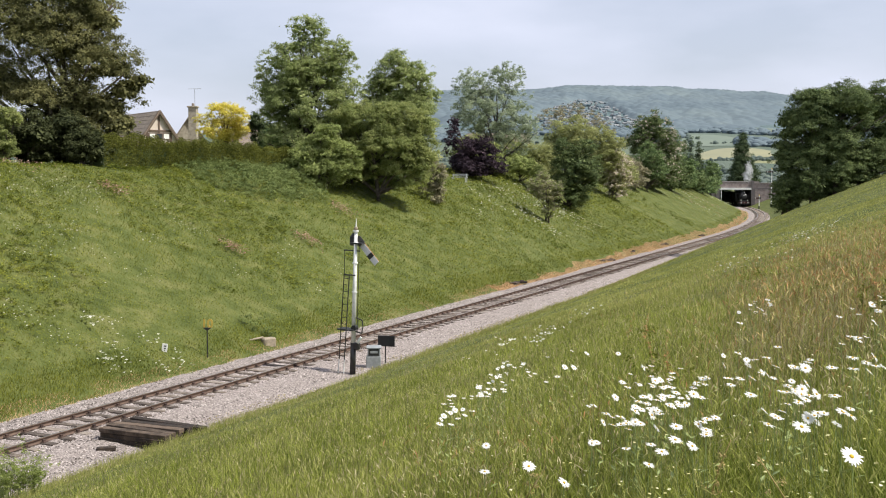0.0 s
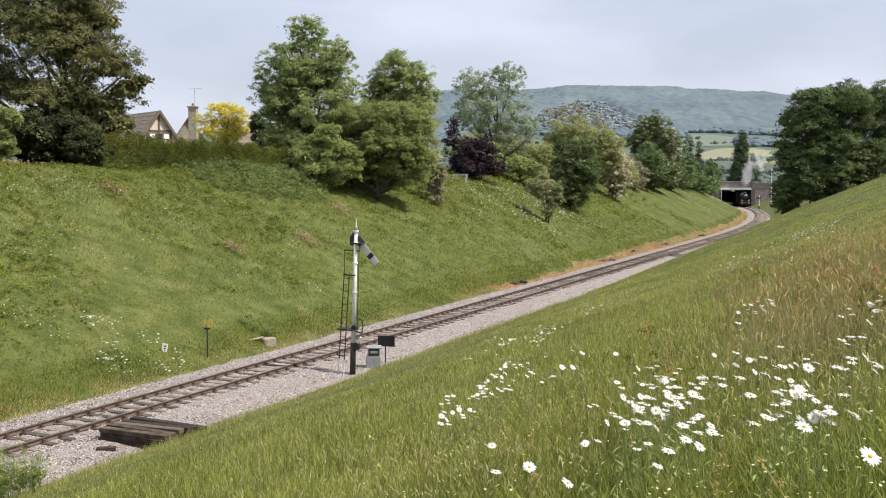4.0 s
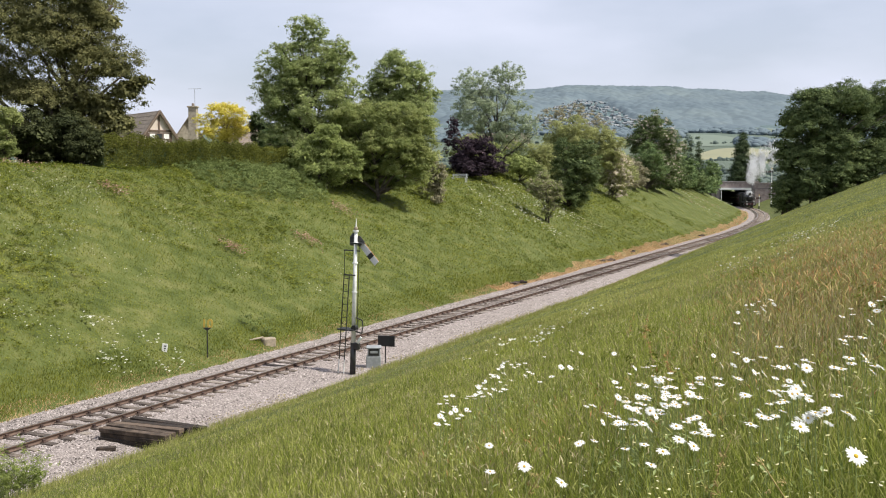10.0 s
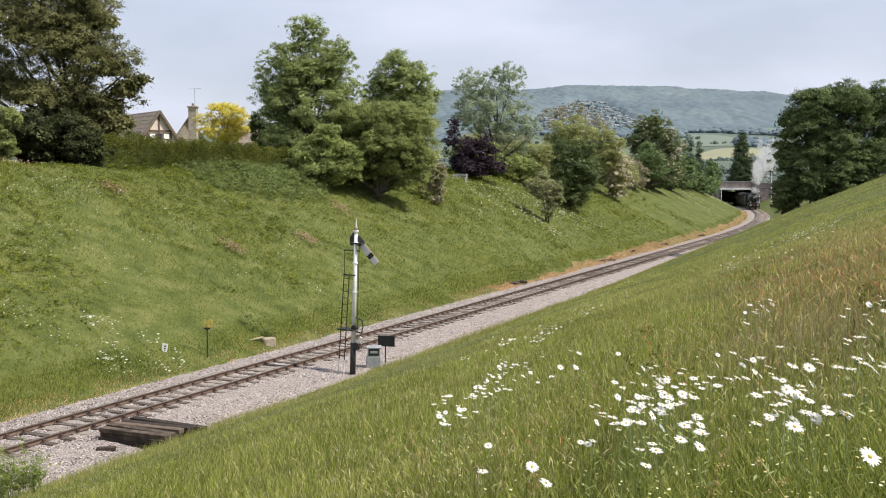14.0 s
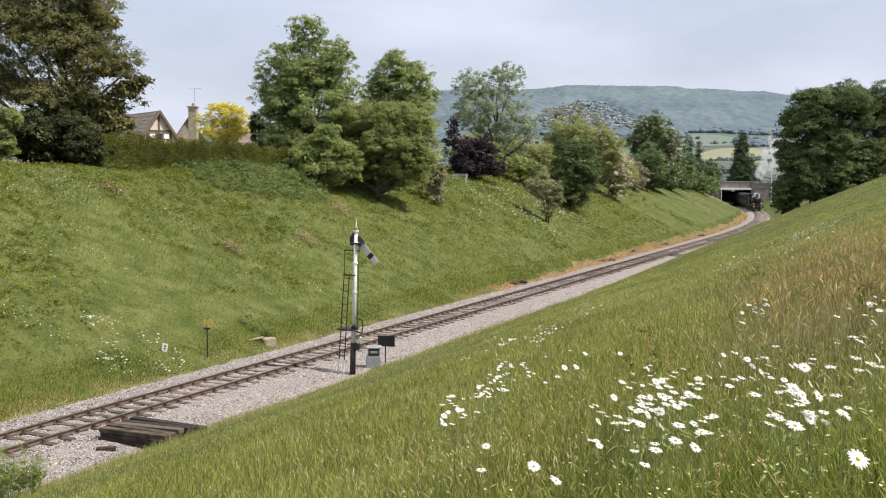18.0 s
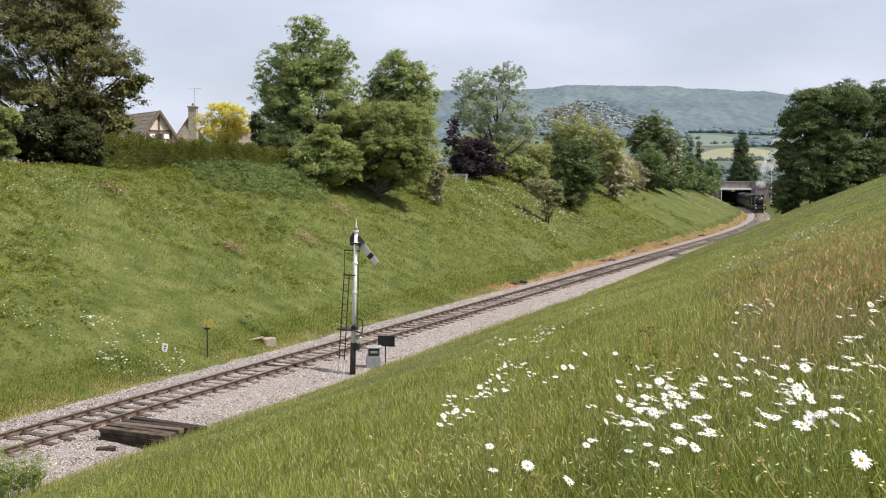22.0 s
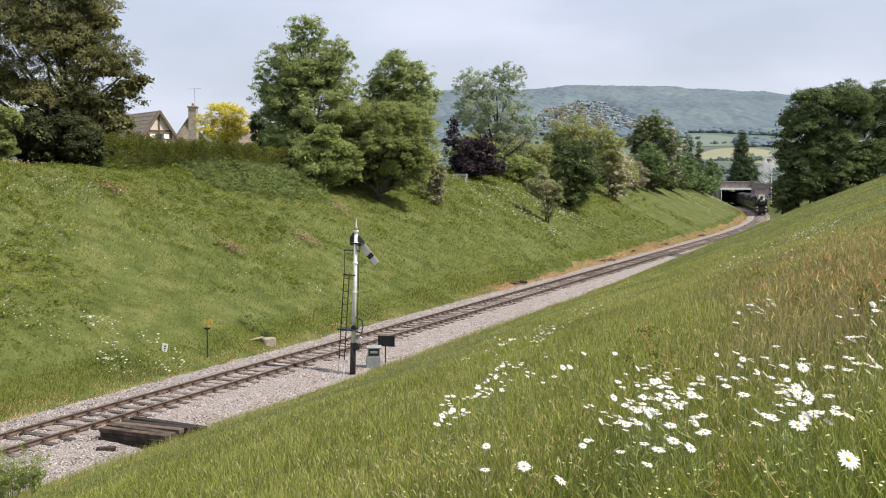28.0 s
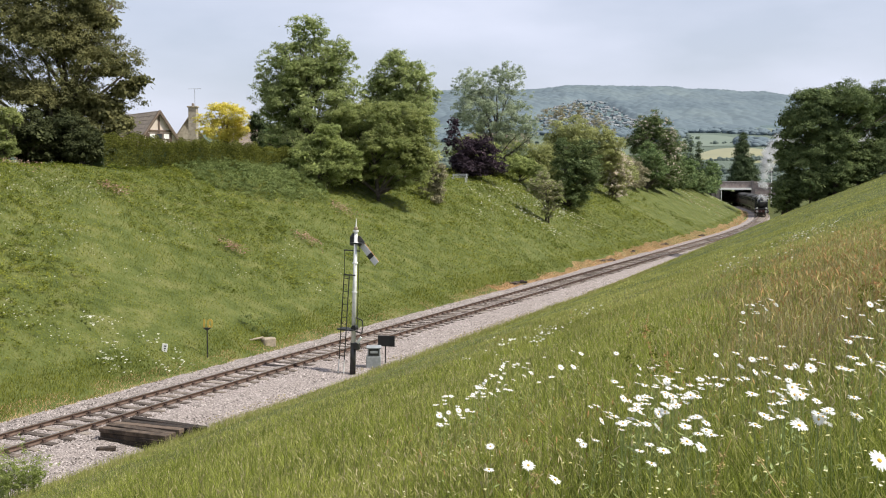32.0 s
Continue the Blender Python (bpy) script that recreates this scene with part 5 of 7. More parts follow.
def location_case():
    p = Vector((-2.95, 43.9, -0.3))
    ob = base("location_cabinet", pose(p.x, p.y, p.z, 0, 0, track_turn(44.9) + 28), "small grey lineside equipment cabinet with dark door", "cabinet")
    part("body", box(fresh(), 0, 0, 0.24, 0.62, 0.46, 0.54, bevel=0.02), M_GREY_CASE, ob)
    up = part("upper_case", box(fresh(), 0.02, 0, 0.69, 0.54, 0.38, 0.36, bevel=0.02), M_GREY_CASE, ob)
    part("door", box(fresh(), 0.02, -0.2, 0.69, 0.42, 0.02, 0.28), M_BLACK_PAINT, up, "dark door panel")
    part("lid", box(fresh(), 0.02, 0, 0.89, 0.62, 0.46, 0.04, Matrix.Rotation(radians(6), 4, "X")), M_GREY_CASE, ob)
    part("label_strip", box(fresh(), 0.02, -0.214, 0.7, 0.32, 0.006, 0.1), M_GREY_CASE, up)
    q = Vector((-2.5, 45.0, -0.3))
    sg = base("trackside_board", pose(q.x, q.y, q.z, 0, 0, track_turn(45.8) + 6), "black back of a rectangular trackside board on a thin post", "sign")
    part("post", rod(fresh(), (0, 0, 0), (0, 0, 1.0), 0.03, n=8), M_BLACK_PAINT, sg)
    part("board", box(fresh(), 0.05, -0.03, 0.98, 0.78, 0.03, 0.47, bevel=0.008), M_BLACK_PAINT, sg)


location_case()


def speed_sign():
    x, y = -10.2, 44.8
    z = ground_z(x, y)
    ob = base("speed_sign", pose(x, y, z - 0.22, 0, 0, -5), "yellow cut-out speed numerals on a thin black post", "sign")
    part("post", rod(fresh(), (0, 0, 0), (0, 0, 1.5), 0.028, n=8), M_BLACK_PAINT, ob)
    bm = fresh()
    vs = [bm.verts.new(c) for c in ((-0.2, -0.03, 1.52), (0.2, -0.03, 1.52), (0.04, -0.03, 1.4), (-0.04, -0.03, 1.4), (-0.2, 0.03, 1.52), (0.2, 0.03, 1.52), (0.04, 0.03, 1.4), (-0.04, 0.03, 1.4))]
    for f in ((0, 1, 2, 3), (7, 6, 5, 4), (0, 4, 5, 1), (1, 5, 6, 2), (2, 6, 7, 3), (3, 7, 4, 0)):
        bm.faces.new([vs[i] for i in f])
    part("bracket", bm, M_BLACK_PAINT, ob)
    cu = bpy.data.curves.new("numerals", "FONT")
    cu.body, cu.size, cu.extrude, cu.align_x, cu.offset = "10", 0.53, 0.012, "CENTER", 0.012
    tmp = bpy.data.objects.new("numerals", cu)
    scene.collection.objects.link(tmp)
    me = bpy.data.meshes.new_from_object(tmp.evaluated_get(bpy.context.evaluated_depsgraph_get()))
    bpy.data.objects.remove(tmp)
    me.materials.clear()
    me.materials.append(M_YELLOW)
    num = part("numerals", me, None, ob, "yellow numerals 10")
    num.matrix_basis = pose(0, 0, 1.52, 90, 0, 0)


speed_sign()


def small_post():
    x, y = -11.78, 43.6
    ob = base("marker_plate", pose(x, y, ground_z(x, y) - 0.27, 0, 7, 10), "small white marker plate with black figures in the grass", "sign")
    part("stake", rod(fresh(), (0, 0, -0.2), (0, 0, 0.35), 0.03), M_BLACK_PAINT, ob)
    pl = part("plate", box(fresh(), 0, -0.04, 0.42, 0.23, 0.03, 0.36, bevel=0.01), M_WHITE_PAINT, ob)
    for dz, w in ((0.5, 0.1), (0.4, 0.07), (0.32, 0.03)):
        part("figure_bar", box(fresh(), 0.01, -0.058, dz, w, 0.006, 0.05), M_BLACK_PAINT, pl)


small_post()


def culvert():
    x, y = -8.32, 48.75
    z = ground_z(x, y) - 0.08
    ob = base("concrete_trough", pose(x, y, z, 0, 0, track_turn(50) + 60), "pale concrete drain block half hidden in grass", "drain")
    part("block", box(fresh(), 0.1, 0, 0.12, 0.62, 0.45, 0.46, bevel=0.05), M_CONCRETE, ob)
    part("lip", box(fresh(), -0.75, 0.1, 0.3, 1.3, 0.12, 0.08, Matrix.Rotation(radians(-7), 4, "Y"), bevel=0.02), M_CONCRETE, ob)
    part("wing", box(fresh(), -0.75, 0.16, 0.05, 1.2, 0.1, 0.4, bevel=0.03), M_OLD_TIMBER, ob)


culvert()

for yy, ll, sz in ((76.3, 3.3, 0.75), (97.8, 3.6, 1.0), (108.5, 3.6, 0.6), (120.5, 3.6, 0.8), (141.0, 3.6, 1.0)):
    q = on_track(yy, ll, -0.3)
    cover = base("drain_cover", pose(q.x, q.y, q.z + 0.16, 0, 0, track_turn(yy)), "dark weathered timber catchpit cover beside the track", "drain cover", "catchpit covers")
    for i in (-1, 0, 1):
        part("board", box(fresh(), 0, i * sz * 0.34, 0.06, sz * 1.3, sz * 0.31, 0.1, bevel=0.01), M_OLD_TIMBER, cover)
    part("frame", box(fresh(), 0, 0, -0.06, sz * 1.1, sz * 0.9, 0.16), M_CONCRETE, cover)


def cable():
    ob = base("cable", pose(0, 0, 0), "black cable lying in loops on the ballast", "cable")
    bm = fresh()
    last = None
    for i in range(41):
        t = i / 40
        p = on_track(38.5 + 5.5 * t, -2.2 - 0.9 * t + 0.28 * math.sin(t * 9), -0.2)
        p.z = -0.19 - 0.075 * (1.0 + t) + 0.02
        if last:
            rod(bm, last, p, 0.016, n=5)
        last = p
    part("lead", bm, M_BLACK_PAINT, ob)


cable()


def timber_stack():
    """Old sleepers lying in two layers on the ballast."""
    rows = [(-9.3, 31.0, z, 2.5) for z in (0.0, 0.15, 0.3)] + [(-9.22, 31.36, z, 2.5) for z in (0.0, 0.15, 0.3)] + [(-9.1, 31.74, z, 2.5) for z in (0.0, 0.15, 0.29)] + [(-8.95, 32.15, z, 2.6) for z in (0.0, 0.15, 0.25)] + [(-8.8, 32.9, 0.0, 2.9), (-8.78, 32.86, 0.14, 2.9)]
    for i, (x, y, z, L) in enumerate(rows):
        ob = base("old_sleeper", pose(x, y, -0.3 + z, 0, random.uniform(-1, 1), -23.5 + random.uniform(-2.5, 2.5)), "weathered dark brown timber sleeper in a stack", "timber", "stack of old sleepers")
        part("beam", box(fresh(), 0, 0, 0.075, L, 0.27, 0.14, bevel=0.014), M_OLD_TIMBER, ob)
    ob = base("timber_offcut", pose(-9.95, 30.35, -0.3, 0, 0, 12), "short broken timber offcut on the stones", "timber")
    part("beam", box(fresh(), 0, 0, 0.06, 0.55, 0.22, 0.12, bevel=0.014), M_OLD_TIMBER, ob)


timber_stack()


def timber_offcut(x, y, length, turn, sag):
    ob = base("timber_offcut", pose(x, y, max(ground_z(x, y), -0.32) - 0.02, sag, 0, turn), "weathered dark timber offcut lying beside the line", "timber", "offcuts beside the line")
    part("plank", box(fresh(), 0, 0, 0.09, length, 0.26, 0.15, bevel=0.02), M_OLD_TIMBER, ob)
    part("iron_chair", box(fresh(), length * 0.25, 0, 0.2, 0.3, 0.2, 0.1, bevel=0.03), M_CHAIR, ob)


for ox, oy, ol, ot in ((15.85, 100.3, 1.6, 20), (20.0, 110.0, 0.9, 50), (26.0, 122.9, 1.3, 15), (35.3, 142.8, 1.4, 30), (5.6, 78.3, 1.5, 10)):
    timber_offcut(ox, oy, ol, ot, 2)


def bench():
    x, y = 1.65, 106.2
    ob = base("garden_bench", pose(x, y, ground_z(x, y), 0, 0, -20), "weathered pale wooden garden bench", "bench")
    for i in range(3):
        part("seat_slat", box(fresh(), 0, -0.1 + i * 0.13, 0.45, 1.7, 0.09, 0.035), M_GREY_ARM, ob)
    for i in range(2):
        part("back_slat", box(fresh(), 0, 0.28, 0.62 + i * 0.17, 1.7, 0.035, 0.07), M_GREY_ARM, ob)
    for sx in (-0.7, 0.7):
        for sy in (-0.14, 0.28):
            part("leg", box(fresh(), sx, sy, 0.22 if sy < 0 else 0.4, 0.07, 0.07, 0.46 if sy < 0 else 0.86), M_WHITE_PAINT, ob)


bench()


# ---- road bridge and far end ----
def road_bridge():
    y = 287.0
    c = float(track_x(y))
    ob = base("road_bridge", pose(c, y, 0, 0, 0, -6), "road bridge with pale girder and brick abutments over the line", "bridge")
    x0, x1 = -6.2, 2.3
    part("girder", box(fresh(), (x0 + x1) / 2, -0.2, 4.75, x1 - x0, 0.6, 0.55), M_LAMP, ob, "white painted girder flange")
    part("parapet", box(fresh(), (x0 + x1) / 2, 0.1, 5.85, x1 - x0 + 0.2, 0.4, 1.7), M_BRIDGE, ob, "purple-grey parapet")
    part("coping", box(fresh(), (x0 + x1) / 2, 0.1, 6.75, x1 - x0 + 0.4, 0.55, 0.14), M_COPING, ob, "pale stone coping")
    # 26 m depth is made up, to keep daylight out of the opening
    part("deck", box(fresh(), (x0 + x1) / 2, 13.2, 4.9, x1 - x0 + 1, 26, 0.6), M_BRIDGE_DARK, ob)
    part("rear_parapet", box(fresh(), (x0 + x1) / 2, 26.2, 5.85, x1 - x0 + 14, 0.4, 1.7), M_BRIDGE, ob)
    # abutments coloured dark in place of shade below the deck
    part("abutment", box(fresh(), x1 + 0.5, 13, 2.0, 1.0, 27, 5.4), M_BRIDGE_DARK, ob)
    part("abutment", box(fresh(), x0 - 0.5, 13, 2.0, 1.0, 27, 5.4), M_BRIDGE_DARK, ob)
    part("pier", box(fresh(), x1 + 0.25, -0.1, 5.8, 0.7, 0.8, 2.3, bevel=0.05), M_BRIDGE_DARK, ob)
    part("wing_wall", box(fresh(), x1 + 5.5, 0.6, 2.6, 9.6, 0.6, 7.4), M_BRIDGE, ob)
    part("wing_coping", box(fresh(), x1 + 5.5, 0.5, 6.35, 9.8, 0.75, 0.16), M_COPING, ob, "pale stone coping")
    part("wing_wall", box(fresh(), x0 - 5.8, 0.8, 2.0, 9.6, 0.6, 7.4), M_BRIDGE, ob)
    part("prop", rod(fresh(), (x0 + 0.35, -0.9, -0.3), (x0 + 0.35, -0.9, 4.4), 0.1, n=8), M_WHITE_PAINT, ob, "white painted post")
    part("string_course", box(fresh(), x1 + 5.5, 0.27, 4.9, 9.6, 0.1, 0.18), M_BRIDGE_DARK, ob)


road_bridge()


def far_signal(x, y, z, h, arm_turn, label):
    ob = base("distant_signal", pose(x, y, z, 0, 0, -15), label, "railway signal")
    part("post", rod(fresh(), (0, 0, 0), (0, 0, h), 0.12, 0.09), M_WHITE_PAINT, ob)
    part("cap", rod(fresh(), (0, 0, h), (0, 0, h + 0.4), 0.15, 0.02), M_YELLOW, ob)
    a = part("arm", box(fresh(), -0.65, -0.14, 0, 1.2, 0.05, 0.3), M_LOCO_RED, ob, "red and white arm")
    a.matrix_basis = pose(0, 0, h - 0.6, 0, arm_turn, 0)
    part("stripe", box(fresh(), -0.95, -0.17, 0, 0.2, 0.03, 0.3), M_WHITE_PAINT, a)
    part("lamp", box(fresh(), 0.2, 0, h - 0.6, 0.3, 0.3, 0.45), M_BLACK_PAINT, ob)
    part("lower_band", box(fresh(), 0, 0, 0.5, 0.27, 0.27, 1.0), M_BLACK_PAINT, ob)


far_signal(79.8, 254.0, ground_z(79.8, 254) - 0.2, 10.0 - ground_z(79.8, 254), 0, "white post semaphore signal beside the bridge")
far_signal(79.6, 263.0, ground_z(79.6, 263) - 0.2, 3.6, 0, "short white shunting signal on the bank")


def side_line():
    """A second line that leaves the main one before the bridge."""
    ob = base("siding_track", pose(0, 0, 0), "siding track joining the main line at points", "railway track", kind="structure")
    ys = np.arange(196, 250, 1.5)
    x0, k0 = float(track_x(196.0)), float(track_slope(196.0))
    xs = x0 + k0 * (ys - 196) - 0.0002 * (ys - 196) ** 2
    for s in (-0.75, 0.75):
        bm = fresh()
        for i in range(len(ys) - 1):
            rod(bm, (xs[i] + s, ys[i], -0.06), (xs[i + 1] + s, ys[i + 1], -0.06), 0.075, n=4)
        part("rail", bm, M_RAIL, ob)
    bm = fresh()
    for i in range(len(ys) - 1):
        box(bm, xs[i], ys[i], -0.2, 2.6, 0.3, 0.13, Matrix.Rotation(radians(-17), 4, "Z"))
    part("sleepers", bm, M_SLEEPER, ob)


side_line()


# ---- train ----
def build_loco():
    """Tender engine, nose towards -y, wheels on z = 0."""
    ob = base("steam_locomotive", pose(0, 0, 0), "black steam locomotive with red buffer beam and headlamps", "steam locomotive")
    boiler = part("boiler", rod(fresh(), (0, 1.9, 2.62), (0, 7.6, 2.72), 0.8, 0.92, 20), M_LOCO, ob, "black boiler", True)
    smoke = part("smokebox", rod(fresh(), (0, 0.55, 2.62), (0, 1.95, 2.62), 0.84, 0.84, 20), M_LOCO, ob, "matt black smokebox", True)
    part("smokebox_door", rod(fresh(), (0, 0.42, 2.62), (0, 0.56, 2.62), 0.55, 0.72, 18), M_LOCO, smoke, smooth=True)
    part("number_bar", box(fresh(), 0, 0.4, 2.98, 0.5, 0.03, 0.13), M_WHITE_PAINT, smoke, "pale plate")
    part("chimney", rod(fresh(), (0, 1.15, 3.4), (0, 1.15, 3.95), 0.26, 0.32, 14), M_LOCO, ob, smooth=True)
    part("dome", rod(fresh(), (0, 4.4, 3.45), (0, 4.4, 3.85), 0.4, 0.26, 14), M_LOCO, ob, smooth=True)
    part("firebox", box(fresh(), 0, 8.3, 2.55, 1.75, 2.2, 1.75, bevel=0.25), M_LOCO, ob)
    cab = part("cab", box(fresh(), 0, 10.2, 2.5, 2.6, 1.8, 2.4, bevel=0.06), M_LOCO, ob)
    bm = fresh()
    box(bm, 0, 10.3, 3.75, 2.7, 2.2, 0.14, bevel=0.05)
    part("cab_roof", bm, M_LOCO, cab)
    for sx in (-0.85, 0.85):
        part("cab_window", box(fresh(), sx, 9.28, 3.15, 0.45, 0.03, 0.5), M_GLASS, cab)
    part("running_plate", box(fresh(), 0, 5.2, 1.45, 2.6, 10.6, 0.07), M_LOCO, ob)
    for sx in (-1.25, 1.25):
        part("valance", box(fresh(), sx, 5.2, 1.32, 0.05, 10.4, 0.24), M_LOCO, ob)
    part("frame", box(fresh(), 0, 5.4, 0.95, 1.2, 10.2, 0.7), M_LOCO, ob)
    beam = part("buffer_beam", box(fresh(), 0, -0.1, 1.08, 2.5, 0.08, 0.48), M_LOCO_RED, ob, "red buffer beam")
    for sx in (-0.87, 0.87):
        b = part("buffer", rod(fresh(), (sx, -0.55, 1.06), (sx, -0.12, 1.06), 0.12, 0.14, 12), M_LOCO, beam)
        part("buffer_head", rod(fresh(), (sx, -0.62, 1.06), (sx, -0.55, 1.06), 0.25, 0.25, 14), M_STEEL, beam)
        part("lamp", box(fresh(), sx, -0.05, 1.7, 0.2, 0.2, 0.32, bevel=0.02), M_LAMP, ob, "white headlamp")
        part("cylinder", rod(fresh(), (sx * 1.25, 0.6, 0.95), (sx * 1.25, 1.8, 0.95), 0.36, 0.36, 14), M_LOCO, ob, smooth=True)
        part("coupling_rod", box(fresh(), sx * 1.16, 5.2, 0.75, 0.06, 5.4, 0.12), M_STEEL, ob)
        part("deflector", box(fresh(), sx * 1.3, 1.2, 2.4, 0.04, 1.7, 1.3), M_LOCO, ob)
    part("hook", box(fresh(), 0, -0.25, 1.05, 0.1, 0.3, 0.16), M_STEEL, beam)
    part("front_step", box(fresh(), 0, 0.25, 1.5, 1.6, 0.6, 0.3), M_LOCO, ob)
    tender = part("tender", box(fresh(), 0, 14.0, 2.1, 2.5, 5.2, 1.9, bevel=0.06), M_LOCO, ob)
    part("coal", box(fresh(), 0, 13.6, 3.1, 1.9, 3.6, 0.5, bevel=0.2), M_BLACK_PAINT, tender)
    part("tender_frame", box(fresh(), 0, 14.0, 0.9, 2.2, 5.2, 0.5), M_LOCO, tender)
    wheels = []
    for y, r in ((1.2, 0.48), (2.9, 0.76), (4.55, 0.76), (6.2, 0.76), (7.85, 0.76), (12.1, 0.6), (14.0, 0.6), (15.9, 0.6)):
        w = part("wheelset", rod(fresh(), (-0.8, 0, 0), (0.8, 0, 0), 0.08, n=8), M_LOCO, ob)
        w.matrix_basis = pose(0, y, r)
        for sx in (-0.76, 0.76):
            bm = fresh()
            rod(bm, (sx - 0.06, 0, 0), (sx + 0.06, 0, 0), r, n=20)
            part("wheel", bm, M_LOCO, w, smooth=False)
            part("balance", box(fresh(), sx * 1.09, 0, -r * 0.62, 0.03, r * 0.7, r * 0.35), M_STEEL, w)
        wheels.append((w, r))
    return ob, wheels


def coach_mesh(L=19.0):
    ob = base("railway_carriage", pose(0, 0, 0), "dark maroon railway carriage with grey roof", "railway carriage", "carriages of the train")
    part("body", box(fresh(), 0, L / 2, 2.2, 2.7, L, 2.2, bevel=0.08), M_COACH, ob)
    bm = fresh()
    m = Matrix.Translation((0, L / 2, 3.2)) @ Matrix.Rotation(radians(90), 4, "X") @ Matrix.Diagonal((1.0, 0.42, 1, 1))
    bmesh.ops.create_cone(bm, cap_ends=True, segments=24, radius1=1.38, radius2=1.38, depth=L, matrix=m)
    part("roof", bm, M_COACH_ROOF, ob, "grey curved roof", True)
    part("underframe", box(fresh(), 0, L / 2, 0.9, 2.3, L - 0.4, 0.35), M_LOCO, ob)
    for sx in (-1.36, 1.36):
        for i in range(9):
            part("window", box(fresh(), sx, 1.6 + i * 2.0, 2.6, 0.04, 1.2, 0.75), M_GLASS, ob)
    for y in (3.0, L - 3.0):
        bg = part("bogie", box(fresh(), 0, y, 0.6, 2.0, 3.4, 0.4), M_LOCO, ob)
        for dy in (-1.25, 1.25):
            for sx in (-0.76, 0.76):
                part("wheel", rod(fresh(), (sx - 0.06, y + dy, 0.46), (sx + 0.06, y + dy, 0.46), 0.46, n=16), M_LOCO, bg)
    return ob


loco, loco_wheels = build_loco()
coaches = [coach_mesh()]
for _ in range(5):
    coaches.append(copy_thing(coaches[0], pose(0, 0, 0)))

ARC_Y = np.arange(20, 520, 0.5)
ARC_S = np.concatenate([[0], np.cumsum(np.hypot(np.diff(track_x(ARC_Y)), np.diff(ARC_Y)))])


def at_run(s):
    """The place on the line at s metres along it."""
    return on_track(float(np.interp(s, ARC_S, ARC_Y)))


def run_of(y):
    return float(np.interp(y, ARC_Y, ARC_S))


NOSE = [(0, 283.0), (3, 281.5), (6, 278.5), (10, 268.0), (14, 257.0), (17, 248.0), (20, 239.5), (24, 227.5), (28, 217.0), (32, 208.5)]


def nose_run(t):
    ts, ys = zip(*NOSE)
    # smooth the speed over two seconds
    return sum(run_of(float(np.interp(t + d, ts, ys, left=None))) for d in (-1.5, -0.75, 0, 0.75, 1.5)) / 5


def vehicle_pose(s0, a, b):
    """A vehicle with its nose at s0, guided at a and b metres behind it."""
    p, q = at_run(s0 + a), at_run(s0 + b)
    way = (q - p).normalized()
    o = p - way * a
    return pose(o.x, o.y, 0.0, 0, 0, math.degrees(math.atan2(-way.x, way.y)))


# ---- steam: wisps of droplets that leave the chimney and drift away ----
def wisp_mesh(name, mat, n, r0, size, seed):
    r = np.random.default_rng(seed)
    p = r.normal(0, 1, (n, 3)) * np.array([r0 * 0.42, r0 * 1.5, r0 * 0.42])
    p[:, 0] += 0.25 * np.sin(p[:, 1] * 1.7 + seed)
    q = np.hypot(p[:, 0], p[:, 2])
    p *= np.where(q > 0.76, 0.76 / q, 1)[:, None]
    p[:, 1] = np.clip(p[:, 1], -2.6, 2.6)
    d = r.normal(0, 1, (n, 3))
    d /= np.linalg.norm(d, axis=1)[:, None]
    u = np.cross(d, r.normal(0, 1, (n, 3)))
    u /= np.linalg.norm(u, axis=1)[:, None]
    v = np.cross(d, u)
    s = size * r.uniform(0.5, 1.3, n)[:, None]
    V = np.stack([p + u * s, p + v * s, p - u * s, p - v * s], 1).reshape(-1, 3)
    i = np.arange(n)[:, None] * 4
    return mesh_from(name, V, np.concatenate([i + [0, 1, 2], i + [0, 2, 3]], 1).reshape(-1, 3), mat)


WISPS = []
wisp_data = [wisp_mesh("steam_wisp", M_STEAM, 1100, 0.8, 0.053, 60 + i) for i in range(4)] + [wisp_mesh("steam_wisp", M_SMOKE, 750, 0.8, 0.051, 70)]
births, t = [], -3.0
while t < 32:
    births.append(t)
    t += 0.8 if t < 1.5 else 0.18 if t < 14 else 0.3 if t < 24 else 0.4 if t < 27 else 0.13
for i, t in enumerate(births):
    grey = i % 6 == 5
    w = new("steam_wisp", wisp_data[4 if grey else i % 4])
    tagged(w, "grey wisp of engine smoke" if grey else "white wisp of steam above the engine", "steam", "plume of steam", "stuff")
    WISPS.append((w, t, grey))


